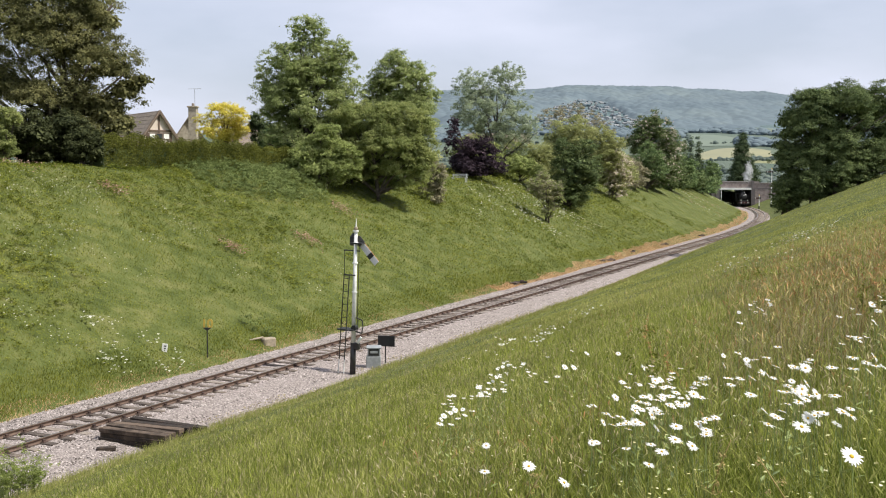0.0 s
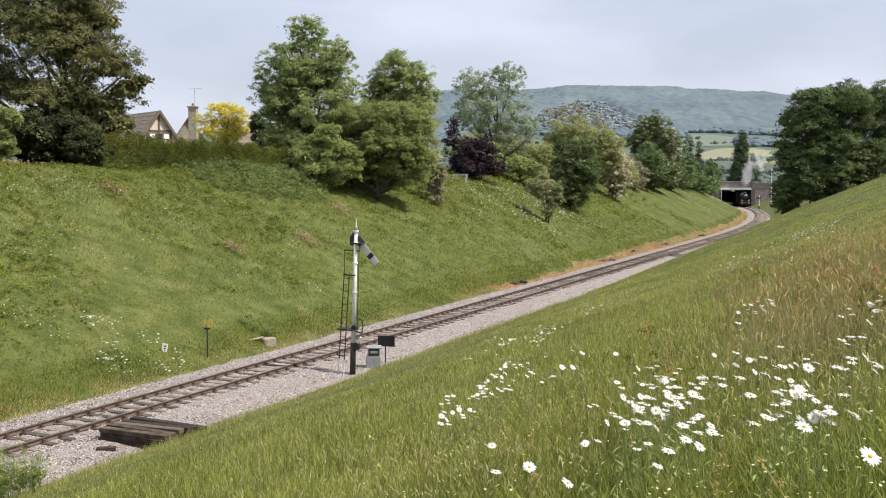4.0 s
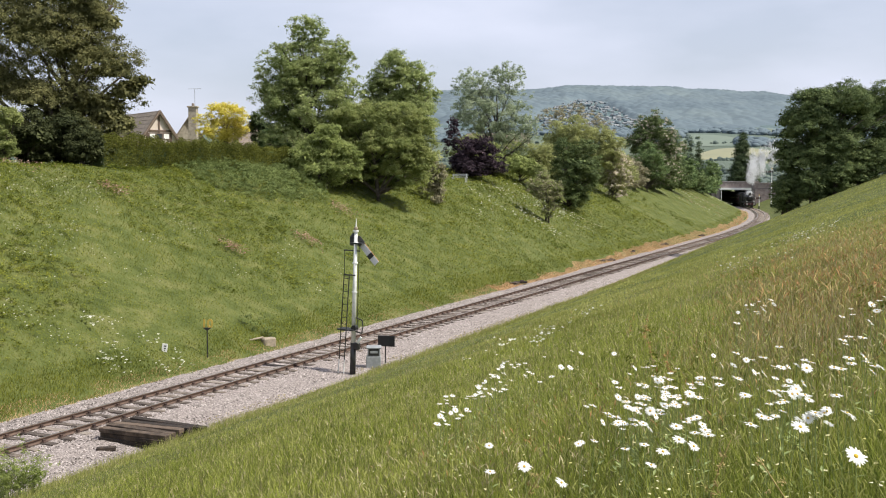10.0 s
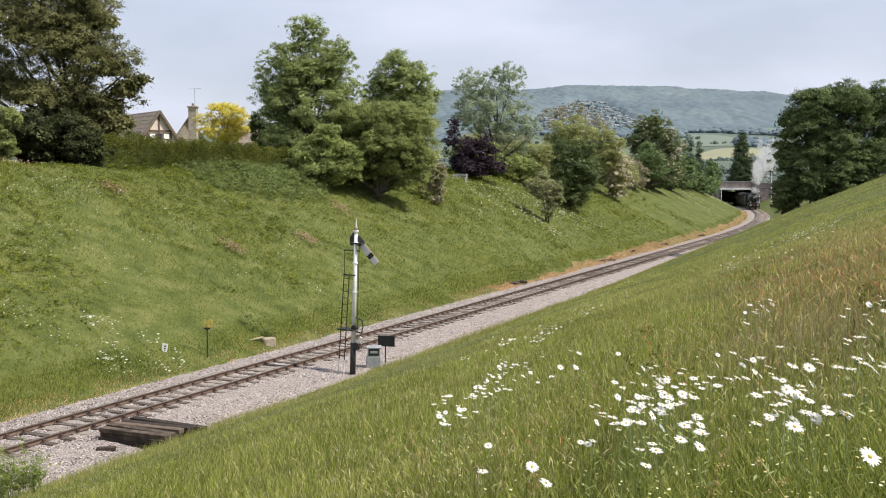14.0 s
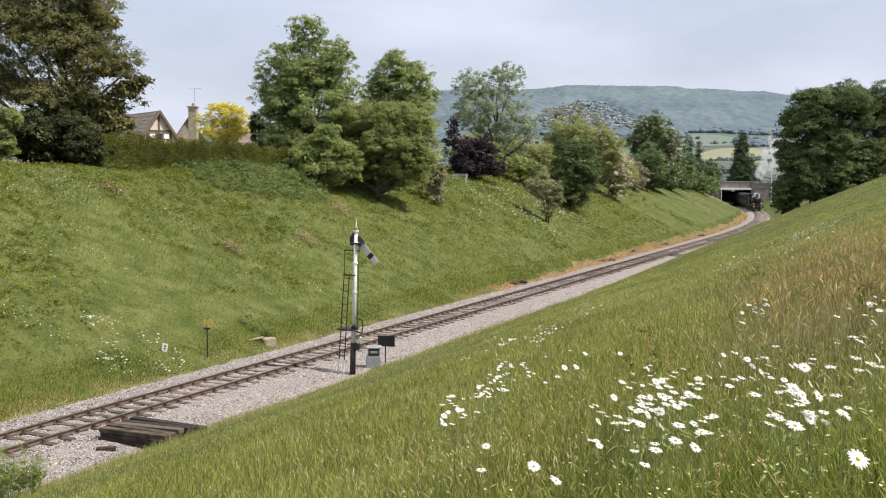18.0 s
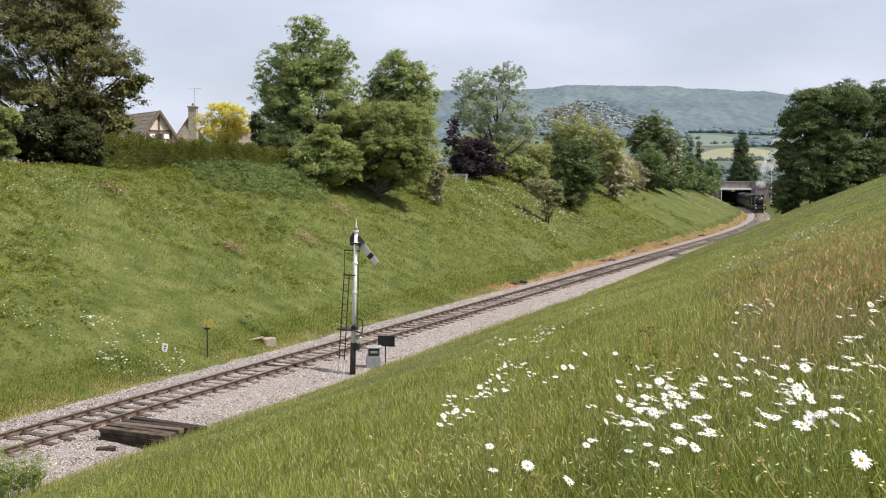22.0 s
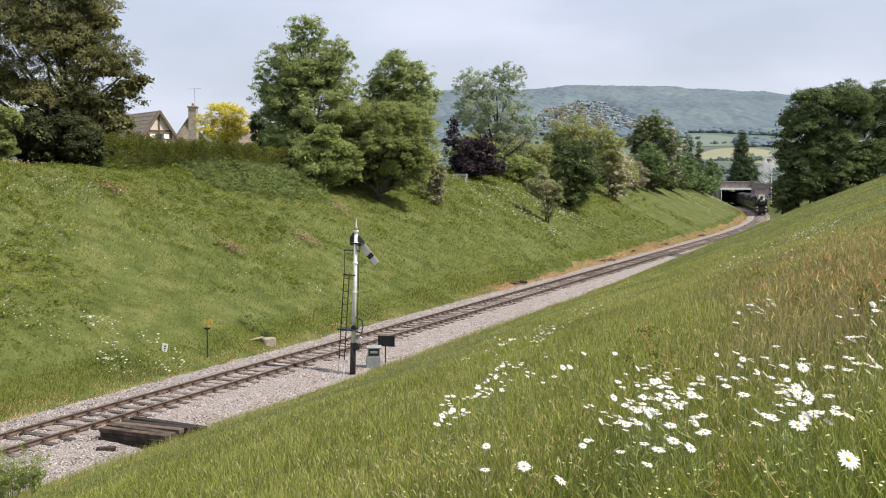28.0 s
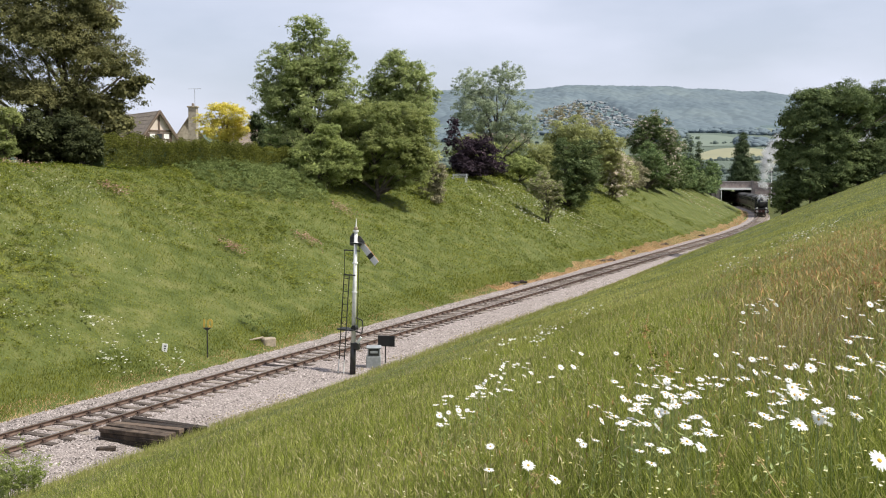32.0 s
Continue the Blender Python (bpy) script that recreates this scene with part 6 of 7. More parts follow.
# ---- distance: woods, hedgerows, village ----
def crowns(name, x, y, r, mat, label, tall=0.8):
    """Rounded uneven tree crowns that touch, as woods look from far off."""
    n = len(x)
    seg, rings = 7, ((0.0, 0.0), (0.55, 0.72), (0.95, 0.25), (0.8, -0.35))
    V = []
    for k, (q, up) in enumerate(rings):
        a = np.arange(1 if k == 0 else seg) / seg * 6.283 + 0.4 * k
        ring = np.stack([np.cos(a) * q, np.sin(a) * q, np.full(len(a), 1.0 if k == 0 else up)], -1)
        V.append(ring[None] * rng.uniform(0.66, 1.28, (n, len(a), 1)))
    V = np.concatenate(V, 1) * r[:, None, None] * np.array([1, 1, tall])
    V = V + np.stack([x, y, height(x, y) + r * tall * 0.35], -1)[:, None]
    f = [(0, 1 + i, 1 + (i + 1) % seg) for i in range(seg)]
    for k in (0, 1):
        for i in range(seg):
            p, q = 1 + k * seg + i, 1 + k * seg + (i + 1) % seg
            f += [(p, p + seg, q), (q, p + seg, q + seg)]
    F = (np.arange(n)[:, None, None] * (1 + 3 * seg) + np.array(f)[None]).reshape(-1, 3)
    me = shade(mesh_from(name, V.reshape(-1, 3), F, mat))
    tagged(new(name, me), label, "woodland", kind="stuff")


def far_woods():
    # the wooded scarp: one canopy of soft crowns up to the skyline
    az = np.radians(np.arange(-3.5, 23.5, 0.06))
    dist = np.arange(1430, 2790, 6.0)
    D, A = np.meshgrid(dist, az, indexing="ij")
    x, y = D * np.sin(A), D * np.cos(A)
    cell = 19.0
    i, j = np.floor(x / cell), np.floor(y / cell)
    near = np.full(x.shape, 9.0)
    for di in (-1, 0, 1):
        for dj in (-1, 0, 1):
            p, q = i + di, j + dj
            h1 = np.modf(np.abs(np.sin(p * 12.9898 + q * 78.233) * 43758.5453))[0]
            h2 = np.modf(np.abs(np.sin(p * 39.346 + q * 11.135) * 24634.6345))[0]
            near = np.minimum(near, np.hypot((p + h1) * cell - x, (q + h2) * cell - y) / (cell * (0.75 + 0.4 * h2)))
    deg = np.degrees(A)
    g = np.sin(x * 0.006 + 1.1 * np.sin(y * 0.004)) + np.sin(y * 0.007 + x * 0.003) + 0.5 * np.sin(x * 0.031 + 2 * np.sin(y * 0.013))
    hamlet = np.clip(1.25 - np.hypot((deg - 7.4) / 2.9, (D - 1800) / 330), 0, 1) * 7
    wood = step(0.0, 1.6, g - np.interp(D, [1430, 1650, 1950], [0.1, -0.9, -3.5]) - hamlet)
    clump = 1.6 * np.sin(x * 0.012 + np.sin(y * 0.017)) * np.sin(y * 0.009)
    z = height(x, y) - 4 + wood * (8.5 + clump + 6.0 * np.clip(1 - near, 0, 1) ** 0.8)
    na = len(az)
    a, b = np.meshgrid(np.arange(len(dist) - 1), np.arange(na - 1), indexing="ij")
    F = np.stack([a * na + b, a * na + b + 1, (a + 1) * na + b + 1, (a + 1) * na + b], -1).reshape(-1, 4)[:, ::-1]
    me = shade(mesh_from("scarp_woodland", np.stack([x, y, z], -1).reshape(-1, 3), F, M_HAZED_WOOD))
    tagged(new("scarp_woodland", me), "woodland covering the far scarp, tinted blue-green for haze", "woodland", kind="stuff")
    # garden trees between the houses of the far village
    n = 300
    d, a = rng.uniform(1500, 2100, n), np.radians(rng.normal(7.2, 1.8, n))
    crowns("village_trees", d * np.sin(a), d * np.cos(a), rng.uniform(3, 6.5, n), M_HAZED_WOOD, "trees among the far village houses, tinted blue-green for haze", 0.6)
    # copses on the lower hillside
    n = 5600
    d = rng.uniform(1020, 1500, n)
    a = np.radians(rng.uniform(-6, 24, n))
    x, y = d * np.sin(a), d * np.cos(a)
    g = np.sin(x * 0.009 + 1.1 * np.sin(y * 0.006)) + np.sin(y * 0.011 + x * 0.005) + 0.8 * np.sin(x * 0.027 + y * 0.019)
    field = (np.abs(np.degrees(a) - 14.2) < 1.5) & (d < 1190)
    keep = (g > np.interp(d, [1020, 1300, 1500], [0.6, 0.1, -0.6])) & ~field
    crowns("far_copses", x[keep], y[keep], rng.uniform(3.2, 7, keep.sum()), M_HAZED_WOOD, "copses on the distant hillside, tinted blue-green for haze", 0.55)
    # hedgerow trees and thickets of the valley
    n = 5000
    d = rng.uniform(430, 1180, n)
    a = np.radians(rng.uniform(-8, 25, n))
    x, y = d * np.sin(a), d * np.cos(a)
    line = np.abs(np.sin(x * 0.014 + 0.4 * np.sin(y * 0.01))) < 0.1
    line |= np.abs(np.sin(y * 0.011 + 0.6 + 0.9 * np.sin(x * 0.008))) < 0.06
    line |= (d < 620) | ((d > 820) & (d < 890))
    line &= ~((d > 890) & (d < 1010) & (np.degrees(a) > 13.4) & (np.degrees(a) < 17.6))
    crowns("valley_trees", x[line], y[line], rng.uniform(1.3, 3.4, line.sum()), M_HAZED_HEDGEROW, "hedgerow trees in the valley fields, paled for haze", 0.8)


far_woods()


def crop_field(name, near, far, bow, a0, a1, mat, label):
    """A field on the valley side, its far edge bowed over the brow."""
    V, F = [], []
    m, n = 14, 24
    for i in range(m):
        for j in range(n):
            u, v = i / (m - 1), j / (n - 1)
            d = near + (far - near) * u * (1 - bow + bow * math.sin(math.pi * (0.1 + 0.75 * v))) + 3 * math.sin(v * 9)
            a = radians(a0 + (a1 - a0) * v + 0.05 * math.sin(u * 6))
            x, y = d * math.sin(a), d * math.cos(a)
            V.append((x, y, ground_z(x, y) + 0.4))
    for i in range(m - 1):
        for j in range(n - 1):
            F.append((i * n + j, i * n + j + 1, (i + 1) * n + j + 1, (i + 1) * n + j))
    me = bpy.data.meshes.new(name)
    me.from_pydata(V, [], F)
    me.materials.append(mat)
    tagged(new(name, me), label, "field", kind="structure")


crop_field("crop_field", 915, 1012, 0.75, 13.75, 17.4, M_HAZED_CROP, "yellowish field of ripening crop on the valley side, muted for haze")
crop_field("pasture", 1025, 1190, 0.6, 12.2, 15.6, M_HAZED_PASTURE, "pale green pasture on the valley side, muted for haze")


def village():
    n = 460
    V, F = [], []
    for i in range(n):
        a = radians(random.gauss(7.4, 1.5) if i % 3 else random.uniform(3.2, 10.2))
        d = random.uniform(1500, 2120)
        x, y = d * math.sin(a), d * math.cos(a)
        z = ground_z(x, y)
        w, l, e = random.uniform(2.6, 4.4), random.uniform(3.5, 8), random.uniform(1.4, 2.6)
        m = pose(x, y, z, 0, 0, random.uniform(0, 180))
        k = len(V)
        for sy in (-l / 2, l / 2):
            for px, pz in ((-w / 2, -2), (w / 2, -2), (w / 2, e), (0, e + w * 0.4), (-w / 2, e)):
                V.append(m @ Vector((px, sy, pz)))
        F += [(k + 0, k + 1, k + 2, k + 4), (k + 5, k + 9, k + 7, k + 6), (k + 1, k + 6, k + 7, k + 2), (k + 0, k + 4, k + 9, k + 5), (k + 2, k + 7, k + 8, k + 3), (k + 3, k + 8, k + 9, k + 4), (k + 2, k + 3, k + 4, k + 4), (k + 7, k + 9, k + 8, k + 8)]
    me = bpy.data.meshes.new("hillside_village")
    me.from_pydata(V, [], [f if f[2] != f[3] else f[:3] for f in F])
    me.materials.append(M_HAZED_STONE)
    tagged(new("hillside_village", me), "stone houses scattered on the far hillside, greyed blue for haze", "village", kind="stuff")


village()


# ---- wild flowers ----
def umbels(name, x, y, mat, label, size, hi, per=7, spread=0.4):
    n = len(x)
    px = np.repeat(x, per) + rng.normal(0, spread, n * per)
    py = np.repeat(y, per) + rng.normal(0, spread, n * per)
    pz = height(px, py) + rng.uniform(hi * 0.6, hi * 1.1, n * per)
    r = size * rng.uniform(0.5, 1.2, n * per)
    ang = np.arange(6) * np.pi / 3
    disc = np.stack([np.cos(ang), np.sin(ang), 0.15 * np.cos(ang * 3)], -1)
    V = np.stack([px, py, pz], -1)[:, None] + disc[None] * r[:, None, None]
    V[:, :, 2] += rng.normal(0, 0.3, (n * per, 6)) * r[:, None]
    i = np.arange(n * per)[:, None] * 6
    F = np.concatenate([i + [0, 1, 2], i + [0, 2, 3], i + [0, 3, 4], i + [0, 4, 5]], 1).reshape(-1, 3)
    return tagged(new(name, mesh_from(name, V.reshape(-1, 3), F, mat)), label, "flowers", kind="stuff")


def bank_points(n, y0, y1, l0, l1, level, shift):
    y = y0 * (y1 / y0) ** rng.random(n)
    l = rng.uniform(l0, l1, n)
    k = track_slope(y)
    c = 1 / np.sqrt(1 + k * k)
    x, yy = track_x(y) - l * c, y + l * k * c
    ok = waves(x * 0.55 + shift, yy * 0.55 - shift) > level
    return x[ok], yy[ok]


px = np.array([-12.9, -13.2, -13.9, -14.6, -11.4, -12.5, -10.9, -13.0])
py = np.array([40.6, 41.6, 43.4, 43.0, 41.6, 43.4, 42.9, 40.2])
umbels("cow_parsley", np.repeat(px, 2), np.repeat(py, 2), M_WHITE, "white cow parsley flower heads low on the bank", 0.062, 0.42, 7, 0.34)
bx, by = bank_points(800, 30, 200, 4.5, 23, 0.36, 2.0)
ok = (bx < -9) | (bx > 2.5) | (by < 74)
umbels("cow_parsley", bx[ok], by[ok], M_WHITE, "white cow parsley flower heads on the bank", 0.034, 0.45)
bx, by = bank_points(300, 72, 118, 6, 17, 0.1, 4.0)
umbels("cow_parsley", bx[bx > 2.5], by[bx > 2.5], M_WHITE, "white cow parsley flower heads on the bank", 0.07, 0.55, 6, 0.5)
px = np.array([-18.1, -15.0, -18.2, -16.3, -21.2, -20.3, -19.3, -9.4, -9.2, -7.1, -14.3, -14.6, -10.6, -14.4, -16.1, -14.9, -17.0, -6.3])
py = np.array([51.0, 54.0, 47.6, 49.6, 52.7, 55.8, 57.4, 61.0, 63.2, 58.0, 58.3, 65.0, 55.2, 49.7, 40.9, 40.5, 40.9, 63.1])
umbels("cow_parsley", np.repeat(px, 4), np.repeat(py, 4), M_WHITE, "white cow parsley flower heads scattered on the bank", 0.036, 0.45, 5, 0.45)
px, py = [], []
for cx, cy, rad, k in ((-11.8, 58.2, 0.35, 34), (-8.5, 65.7, 0.45, 40), (-18.5, 59.2, 0.45, 34), (-7.1, 76.2, 0.6, 40), (44, 180, 1.6, 26), (-23.4, 58.2, 0.8, 16)):
    for _ in range(k):
        px.append(random.gauss(cx, rad))
        py.append(random.gauss(cy, rad))
umbels("pink_campion", np.array(px), np.array(py), M_PINK, "dusty pink flower patches on the bank", 0.05, 0.45, 5, 0.18)

umbels("cow_parsley", np.repeat(np.array([42.5, 44.0, 45.0, 48.5, 57.2, 59.6, 60.9, 65.2, 63.2, 44.0]), 3), np.repeat(np.array([188.9, 190.0, 188.1, 196.6, 224.8, 227.7, 226.9, 237.2, 226.2, 180.1]), 3), M_WHITE, "white cow parsley flower heads on the bank by the bridge", 0.075, 0.35, 4, 0.8)
umbels("pink_campion", np.repeat(np.array([48.3, 51.1, 46.7, 53.7]), 4), np.repeat(np.array([192.4, 197.7, 195.6, 202.2]), 4), M_PINK, "dusty pink flower patches on the bank by the bridge", 0.08, 0.35, 6, 1.1)


# ---- oxeye daisies ----
def daisy_meshes(seed):
    r = random.Random(seed)
    bm = fresh()
    n = 18
    for i in range(n):
        a = 2 * math.pi * i / n + r.uniform(-0.08, 0.08)
        L, w, d = r.uniform(0.021, 0.026), 0.0042, r.uniform(-0.004, 0.004)
        ca, sa = math.cos(a), math.sin(a)
        pts = [(0.006, -0.5 * w, 0), (0.006 + L * 0.6, -w, 0.002 + d * 0.5), (0.006 + L, -0.35 * w, d), (0.006 + L, 0.35 * w, d), (0.006 + L * 0.6, w, 0.002 + d * 0.5), (0.006, 0.5 * w, 0)]
        vs = [bm.verts.new((p * ca - q * sa, p * sa + q * ca, h)) for p, q, h in pts]
        bm.faces.new((vs[0], vs[1], vs[4], vs[5]))
        bm.faces.new((vs[1], vs[2], vs[3], vs[4]))
    petals = to_mesh("petals", bm, M_PETAL)
    bm = fresh()
    bmesh.ops.create_uvsphere(bm, u_segments=10, v_segments=6, radius=1, matrix=Matrix.Diagonal((0.0058, 0.0058, 0.0034, 1)))
    disc = to_mesh("disc", bm, M_DISC, True)
    bm = fresh()
    pts = [Vector((0.10 * (1 - t) ** 2 * math.cos(seed), 0.10 * (1 - t) ** 2 * math.sin(seed), -0.5 * (1 - t))) for t in (0, 0.3, 0.6, 0.85, 1)]
    for a, b in zip(pts, pts[1:]):
        rod(bm, a, b, 0.0014, n=5)
    for k in (1, 2):
        q = pts[k]
        vs = [bm.verts.new(q + Vector(v)) for v in ((0, 0, 0), (0.02, 0.008, 0.01), (0.045, 0, 0.016), (0.02, -0.008, 0.01))]
        bm.faces.new(vs)
    stem = to_mesh("stem", bm, M_STEM)
    return petals, disc, stem


DAISY = [daisy_meshes(s) for s in range(4)]
DAISIES = []


def daisy(x, y, rise, i, grp, big=False):
    """The head rise metres over the ground, turned to the light."""
    z = ground_z(x, y) + rise
    ob = base("oxeye_daisy", pose(x, y, z - 0.5), "white oxeye daisy with a yellow centre on a tall stem", "flower", grp)
    petals, disc, stem = DAISY[i % 4]
    part("stem", stem, None, ob).matrix_basis = pose(0, 0, 0.5, 0, 0, random.uniform(0, 360))
    tip, turn = random.uniform(0, 22) if random.random() < 0.7 else random.uniform(25, 60), random.uniform(170, 300)
    if big:
        tip, turn = (random.uniform(28, 48), random.uniform(170, 240)) if random.random() < 0.35 else (random.uniform(3, 24), random.uniform(170, 290))
    m = pose(0, 0, 0.5, 0, 0, turn - 180) @ Matrix.Rotation(radians(tip), 4, "X")
    size = random.uniform(0.52, 0.88)
    if big:
        size = random.uniform(0.7, 0.92)
    if big and y < 3.32 and x > 1:
        tip, turn, size = (42, 200, 0.98) if y < 3 else (24, 210, 1.0)
        m = pose(0, 0, 0.5, 0, 0, turn - 180) @ Matrix.Rotation(radians(tip), 4, "X")
    p = part("petals", petals, None, ob)
    p.matrix_basis = m @ Matrix.Diagonal((size, size, size, 1))
    d = part("disc", disc, None, ob)
    d.matrix_basis = m @ pose(0, 0, 0.002) @ Matrix.Diagonal((size, size, size, 1))
    DAISIES.append(ob)


def patch(cx, cy, sx, sy, n):
    """A cluster of daisies round one spot."""
    for _ in range(n):
        y = max(2.3, random.gauss(cy, sy * 0.9))
        x = cx * y / cy + random.gauss(0, sx)
        daisy(x, y, random.gauss(0.485, 0.012), len(DAISIES), "oxeye daisies in the meadow")


patch(1.28, 5.64, 0.067, 0.35, 5)
patch(1.26, 5.09, 0.050, 0.12, 6)
patch(1.17, 5.38, 0.035, 0.13, 4)
patch(1.21, 6.21, 0.047, 0.43, 7)
patch(1.13, 5.61, 0.061, 0.20, 9)
patch(0.99, 5.81, 0.025, 0.16, 3)
patch(1.04, 4.68, 0.076, 0.22, 17)
patch(1.00, 4.98, 0.054, 0.24, 13)
patch(0.89, 4.69, 0.063, 0.21, 10)
patch(0.81, 4.47, 0.029, 0.13, 5)
patch(0.78, 4.91, 0.021, 0.12, 4)
patch(0.79, 5.43, 0.029, 0.07, 2)
patch(0.62, 4.40, 0.017, 0.11, 3)
patch(1.03, 4.12, 0.031, 0.05, 4)
patch(0.94, 3.77, 0.020, 0.07, 3)
patch(1.63, 5.50, 0.024, 0.13, 3)
patch(1.51, 5.05, 0.038, 0.08, 4)
patch(1.51, 4.72, 0.036, 0.05, 3)
patch(1.42, 4.31, 0.037, 0.09, 5)
patch(1.31, 3.93, 0.038, 0.18, 12)
patch(1.22, 3.74, 0.028, 0.04, 4)
patch(1.25, 3.43, 0.046, 0.05, 9)
patch(1.29, 3.30, 0.014, 0.02, 2)
patch(1.39, 4.04, 0.018, 0.07, 3)
patch(1.74, 4.27, 0.018, 0.05, 2)
patch(1.71, 4.09, 0.027, 0.08, 4)
patch(1.97, 5.04, 0.033, 0.05, 3)
patch(2.11, 5.26, 0.017, 0.08, 2)
patch(2.65, 6.32, 0.041, 0.17, 6)
patch(2.31, 5.69, 0.025, 0.10, 2)
patch(2.42, 6.25, 0.027, 0.11, 2)
patch(2.71, 8.95, 0.068, 0.29, 9)
patch(2.50, 8.18, 0.080, 0.26, 7)
patch(0.30, 8.35, 0.081, 0.25, 12)
patch(0.43, 8.17, 0.044, 0.29, 6)
patch(0.45, 9.47, 0.113, 0.62, 10)
patch(0.61, 9.67, 0.115, 0.97, 14)
patch(0.03, 9.11, 0.049, 0.37, 4)
patch(0.02, 7.38, 0.048, 0.28, 6)
patch(-0.02, 8.50, 0.037, 0.27, 2)
patch(0.14, 7.01, 0.030, 0.16, 4)
patch(0.46, 10.38, 0.028, 0.41, 2)
patch(0.66, 10.86, 0.088, 0.53, 6)
patch(0.81, 11.81, 0.096, 0.62, 4)
patch(1.68, 4.84, 0.079, 0.15, 5)
patch(1.42, 5.23, 0.085, 0.57, 7)
patch(0.80, 4.08, 0.055, 0.28, 6)
patch(0.46, 18.35, 0.119, 0.91, 5)
patch(1.16, 20.05, 0.130, 1.20, 6)
patch(1.91, 18.29, 0.149, 0.59, 10)
patch(0.77, 8.99, 0.097, 1.11, 5)
SINGLES = [(1.05, 2.58), (0.82, 3.33), (1.05, 3.41), (1.10, 3.20), (1.24, 4.58), (1.22, 4.08), (1.35, 3.51), (1.75, 5.41), (1.54, 4.38), (1.59, 5.13), (0.88, 3.83), (1.03, 4.70), (0.33, 3.89), (0.38, 3.43), (0.17, 4.09), (1.21, 9.78), (1.20, 8.92), (0.98, 7.74), (1.31, 7.78), (0.80, 7.44), (0.93, 8.06), (0.21, 4.79), (-0.01, 6.42), (0.04, 6.27), (1.60, 5.67), (1.70, 4.29), (1.58, 4.18), (1.58, 4.01), (2.09, 7.28)]
fx, fy = [], []
for cx, cy, sx, sy, n in ((1.93, 19.52, 0.17, 0.84, 16), (9.92, 29.22, 0.47, 3.3, 22), (7.33, 26.93, 0.36, 2.4, 16), (3.63, 26.07, 0.20, 1.20, 10), (1.20, 19.78, 0.15, 1.12, 8), (13.2, 37.0, 0.5, 2.0, 26)):
    for _ in range(n):
        fy.append(random.gauss(cy, sy * 0.8))
        fx.append(cx * fy[-1] / cy + random.gauss(0, sx))
umbels("far_daisies", np.array(fx), np.array(fy), M_WHITE, "white daisies farther off in the meadow", 0.03, 0.42, 2, 0.12)
for x, y in SINGLES:
    daisy(x, y, 0.52, len(DAISIES), "oxeye daisies in the meadow", True)


bx, by, br = polar(1100, 2.4, 22, -6, 25)
ok = (lateral(bx, by) < -9) & (waves(bx * 2.3, by * 1.7) > -0.2)
umbels("flower_buds", bx[ok], by[ok], M_BUD, "tiny cream and yellow flower buds among the grass", 0.006, 0.42, 1, 0.1)


# ---- docks among the grass ----
def dock(x, y, h, lean, label, fresh_leaves, seed):
    """A leaning stalk with clustered seeds, and broad leaves at its foot."""
    r = np.random.default_rng(seed)
    ob = base("dock_plant", pose(x, y, ground_z(x, y) - 0.02), label, "wild plant")
    a = r.uniform(0, 6.283)
    way = np.array([math.cos(a) * lean, math.sin(a) * lean, 0])
    pts = [way * t * t + np.array([0, 0, h * t]) for t in (0, 0.25, 0.5, 0.75, 1.0)]
    part("stalk", limb_mesh("stalk", [[(tuple(p), 0.004 * (1.2 - 0.2 * k)) for k, p in enumerate(pts)]], M_BROWN_SEED), None, ob)
    t = np.linspace(0.45, 1.0, 14)
    cen = way * (t * t)[:, None] + np.array([0, 0, h]) * t[:, None] + r.normal(0, 0.012, (14, 3))
    part("seeds", leaf_mesh("seeds", cen, 0.022 * (1.25 - t), 180, 0.007, M_SORREL if fresh_leaves else M_BROWN_SEED, 1.0, 0.0, r), None, ob, "rust-brown seed clusters")["kind"] = "stuff"
    if fresh_leaves:
        q = r.normal(0, 1, (fresh_leaves, 3)) * np.array([0.13, 0.13, 0.05]) + np.array([0, 0, 0.24])
        part("leaves", leaf_mesh("leaves", q, np.full(fresh_leaves, 0.07), fresh_leaves * 14, 0.026, M_WEED, 1.0, 0.4, r), None, ob, "broad green leaves")


dock(1.83, 8.92, 0.62, 0.12, "rust-brown dock in seed above broad green leaves", 8, 1)
dock(1.71, 7.82, 0.55, 0.1, "rust-brown dock in seed above broad green leaves", 8, 2)
dock(2.59, 13.36, 0.6, 0.1, "rust-brown dock in seed above broad green leaves", 6, 3)
dock(2.53, 14.23, 0.58, 0.1, "rust-brown dock in seed above broad green leaves", 6, 4)
dock(0.97, 3.81, 0.5, 0.16, "thin leaning dock stalk with brown seeds", 0, 5)
dock(1.08, 2.94, 0.5, 0.2, "thin leaning dock stalk with brown seeds", 0, 6)
dock(3.46, 8.26, 0.7, 0.1, "rust-brown dock in seed above broad green leaves", 8, 7)
dock(3.96, 9.37, 0.7, 0.1, "rust-brown dock in seed above broad green leaves", 8, 8)
dock(6.26, 21.10, 0.7, 0.1, "rust-brown dock in seed above broad green leaves", 8, 9)
dock(5.95, 18.24, 0.7, 0.1, "rust-brown dock in seed above broad green leaves", 8, 10)
dock(4.49, 12.51, 0.75, 0.15, "rust-brown dock in seed above broad green leaves", 6, 11)
dock(6.51, 16.76, 0.75, 0.1, "rust-brown dock in seed above broad green leaves", 6, 12)
dock(0.28, 4.40, 0.5, 0.2, "thin leaning dock stalk with brown seeds", 0, 13)


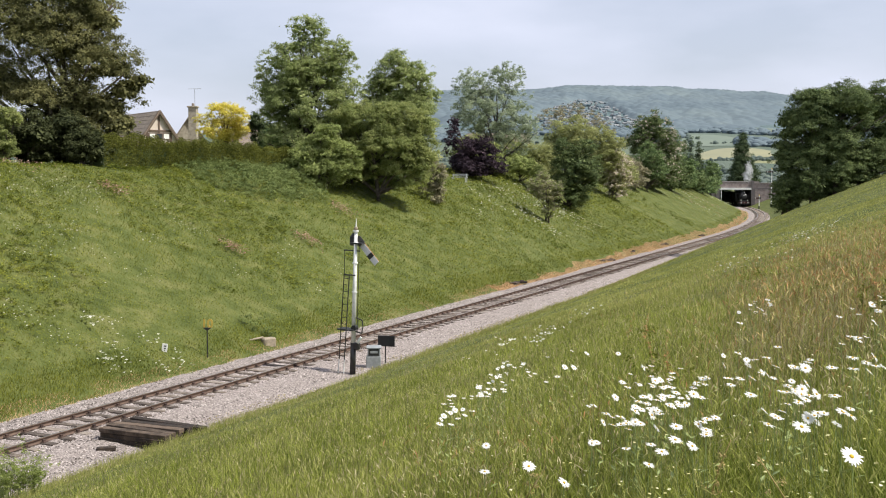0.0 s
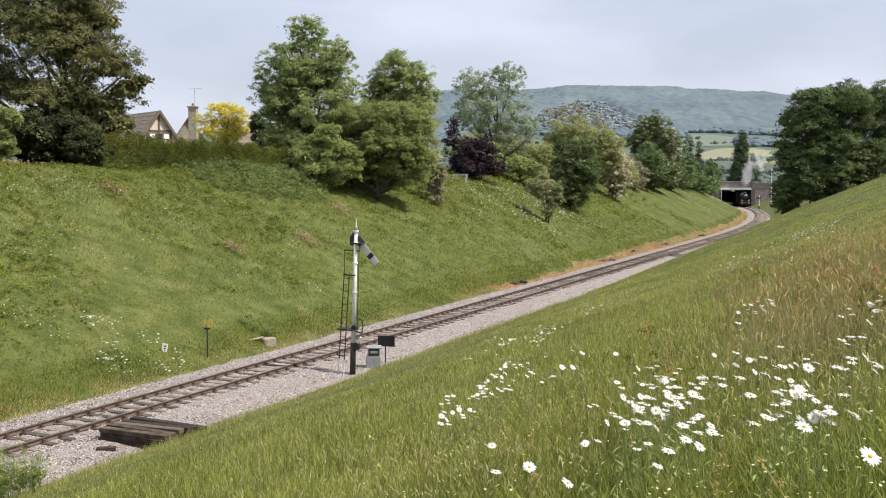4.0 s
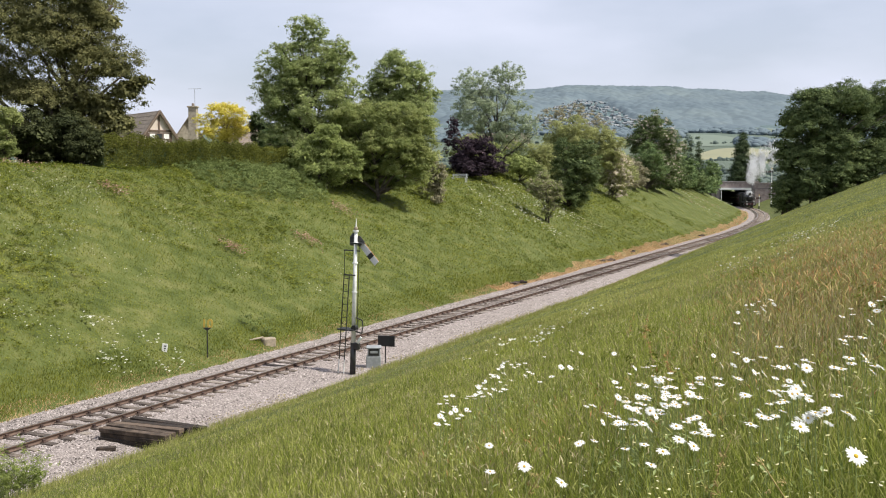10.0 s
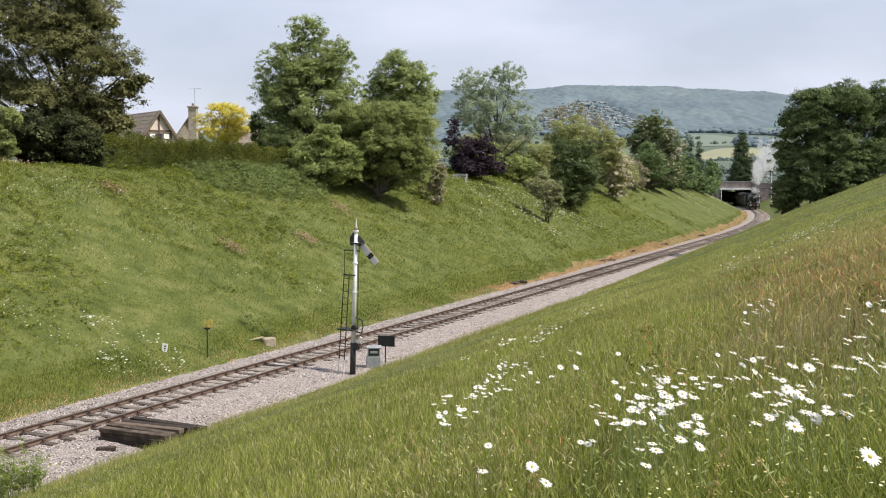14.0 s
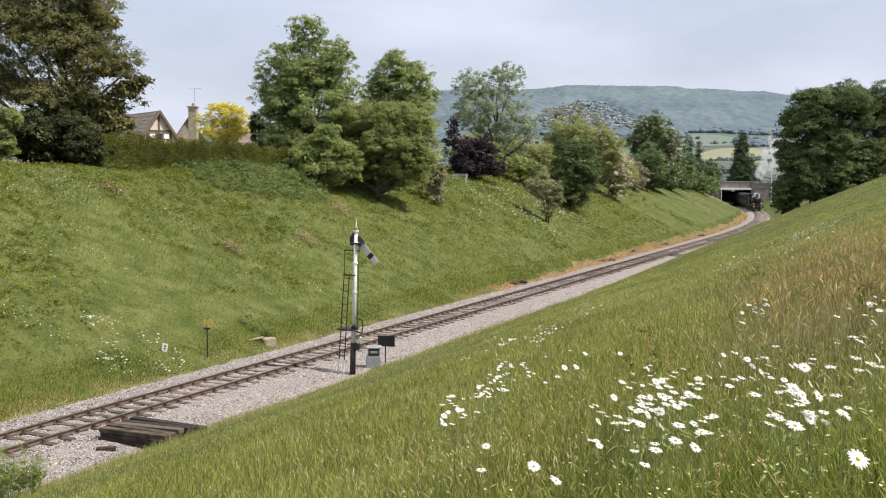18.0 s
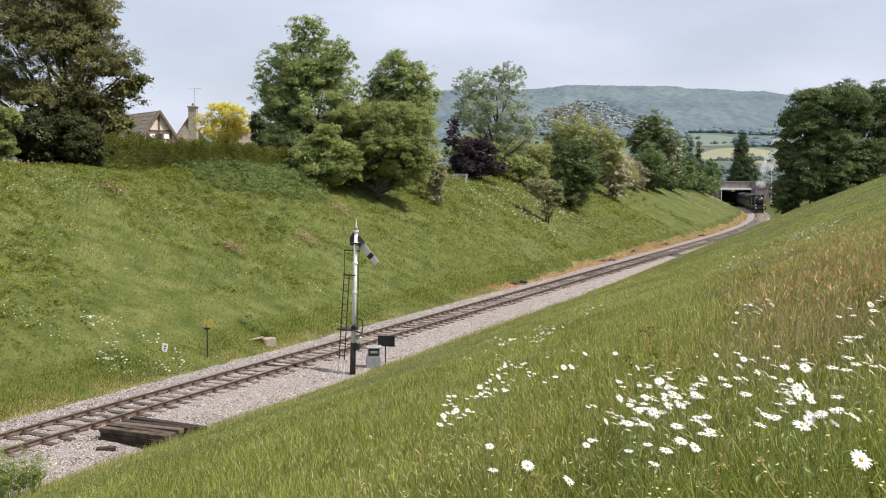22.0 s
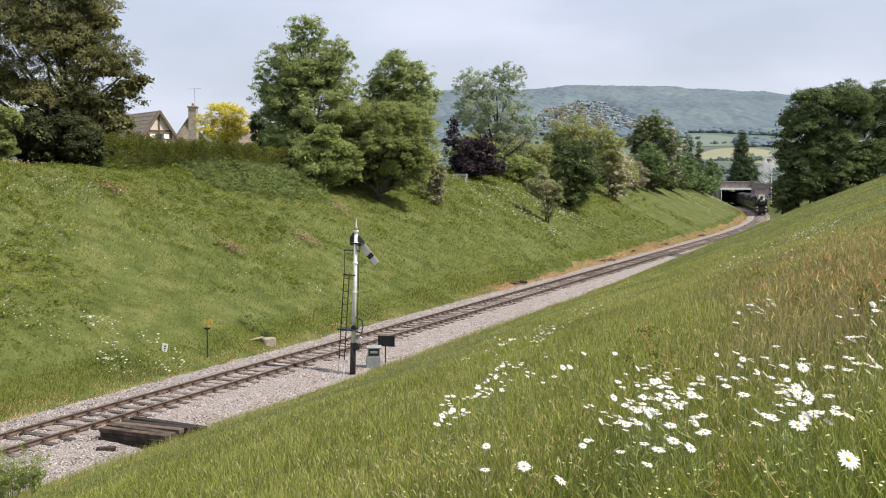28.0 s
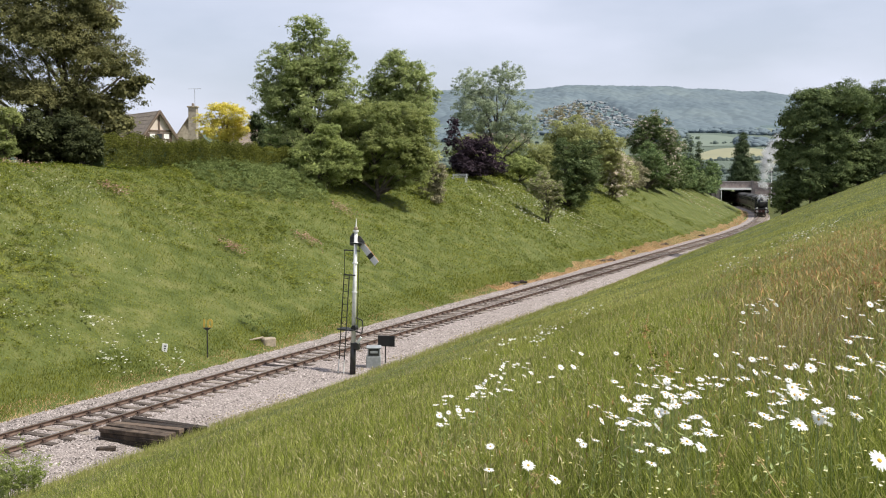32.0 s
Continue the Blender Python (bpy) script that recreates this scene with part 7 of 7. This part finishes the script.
# ---- what moves ----
def motions():
    times = [i * 2.0 for i in range(17)]
    walk(loco, [(t, vehicle_pose(nose_run(t), 1.5, 15.0)) for t in times])
    lead = 17.6
    for i, c in enumerate(coaches):
        walk(c, [(t, vehicle_pose(nose_run(t) + lead + i * 19.8, 3.0, 16.0)) for t in times])
    s0 = nose_run(0)
    for w, r in loco_wheels:
        y, z = w.matrix_basis.translation.y, r
        rows, steps = [], 160
        for i in range(steps + 1):
            t = 32.0 * i / steps
            rows.append((t, pose(0, y, z, math.degrees((s0 - nose_run(t)) / r) % 360)))
        walk(w, rows)
    # steam leaves the chimney, rises, and the wind takes it to the right
    for w, born, grey in WISPS:
        rr = random.Random(int(born * 100) + 7)
        gust = 1.0 if 24 < born < 27.5 else 0.75 if 15 < born < 24 else 0.2 if born > 27 else 0.0
        rise, drift, away = rr.uniform(0.9, 1.7) * (1 - 0.55 * min(1, gust)), rr.uniform(0.35, 1.05) + 1.3 * gust, rr.uniform(-0.4, 0.6)
        clear = 4.3 + 3.0 * min(1, max(0, (born - 13) / 6))
        if born > 27:
            rise *= 1.25
        tilt, spin = rr.uniform(35, 80), rr.uniform(-25, 25)
        rows = []
        marks = [i * 0.5 for i in range(65) if not -0.06 < i * 0.5 - born < 0.4 or i in (0, 64)]
        marks = sorted(marks + [q for q in (born, born + 0.16, born + 0.42) if 0.05 < q < 31.95])
        for t in marks:
            m = vehicle_pose(nose_run(min(t, max(0, born))), 1.5, 15.0)
            src = m @ Vector((0, 1.15, 3.2))
            age = t - born
            if age <= 0:
                q = vehicle_pose(nose_run(t), 1.5, 15.0)
                p = q @ Vector((0, 4.6, 2.68))
                rows.append((t, q @ pose(0, 4.6, 2.68)))
                continue
            up = clear * (1 - math.exp(-age * 3.5)) + rise * age * (0.5 + 0.5 * math.exp(-age / 5))
            p = src + Vector((drift * age ** 1.25 * 0.8 + 0.25 * math.sin(age * 1.3 + born), away * age, min(up, 15 - 5 * min(1, gust + (born > 13)) * (born < 27))))
            rows.append((t, Matrix.Translation(p) @ pose(0, 0, 0, tilt * min(1, age / 1.5), spin * min(age, 3) / 3, 20 * math.sin(born) * min(age, 4) / 4)))
        walk(w, rows)
    # wind in the flowers, grass and trees
    for i, d in enumerate(DAISIES):
        rr = random.Random(i)
        o = d.matrix_basis.translation.copy()
        a, b, c = rr.uniform(0, 6), rr.uniform(0, 6), rr.uniform(1.5, 4.0)
        rows = []
        for j in range(41):
            t = j * 0.8
            rows.append((t, pose(o.x, o.y, o.z, c * 0.6 * math.sin(t * 1.9 + a), c * (math.sin(t * 1.1 + b) + 0.5 * math.sin(t * 0.37 + o.x)), 0)))
        walk(d, rows)
    for i, g in enumerate(SWAYING):
        walk(g, [(j * 0.8, pose(0.022 * math.sin(j * 0.9 + i * 1.7) + 0.012 * math.sin(j * 0.35 + i), 0.012 * math.sin(j * 0.7 + i * 2.3), 0)) for j in range(41)])
    for ob, seed in TREES:
        for ch in ob.children:
            if ch.name.startswith(("crown", "blossom")):
                walk(ch, [(j * 1.0, pose(0, 0, 0, 0.25 * math.sin(j * 1.1 + seed), 0.35 * math.sin(j * 0.8 + seed * 1.7), 0)) for j in range(33)])


motions()
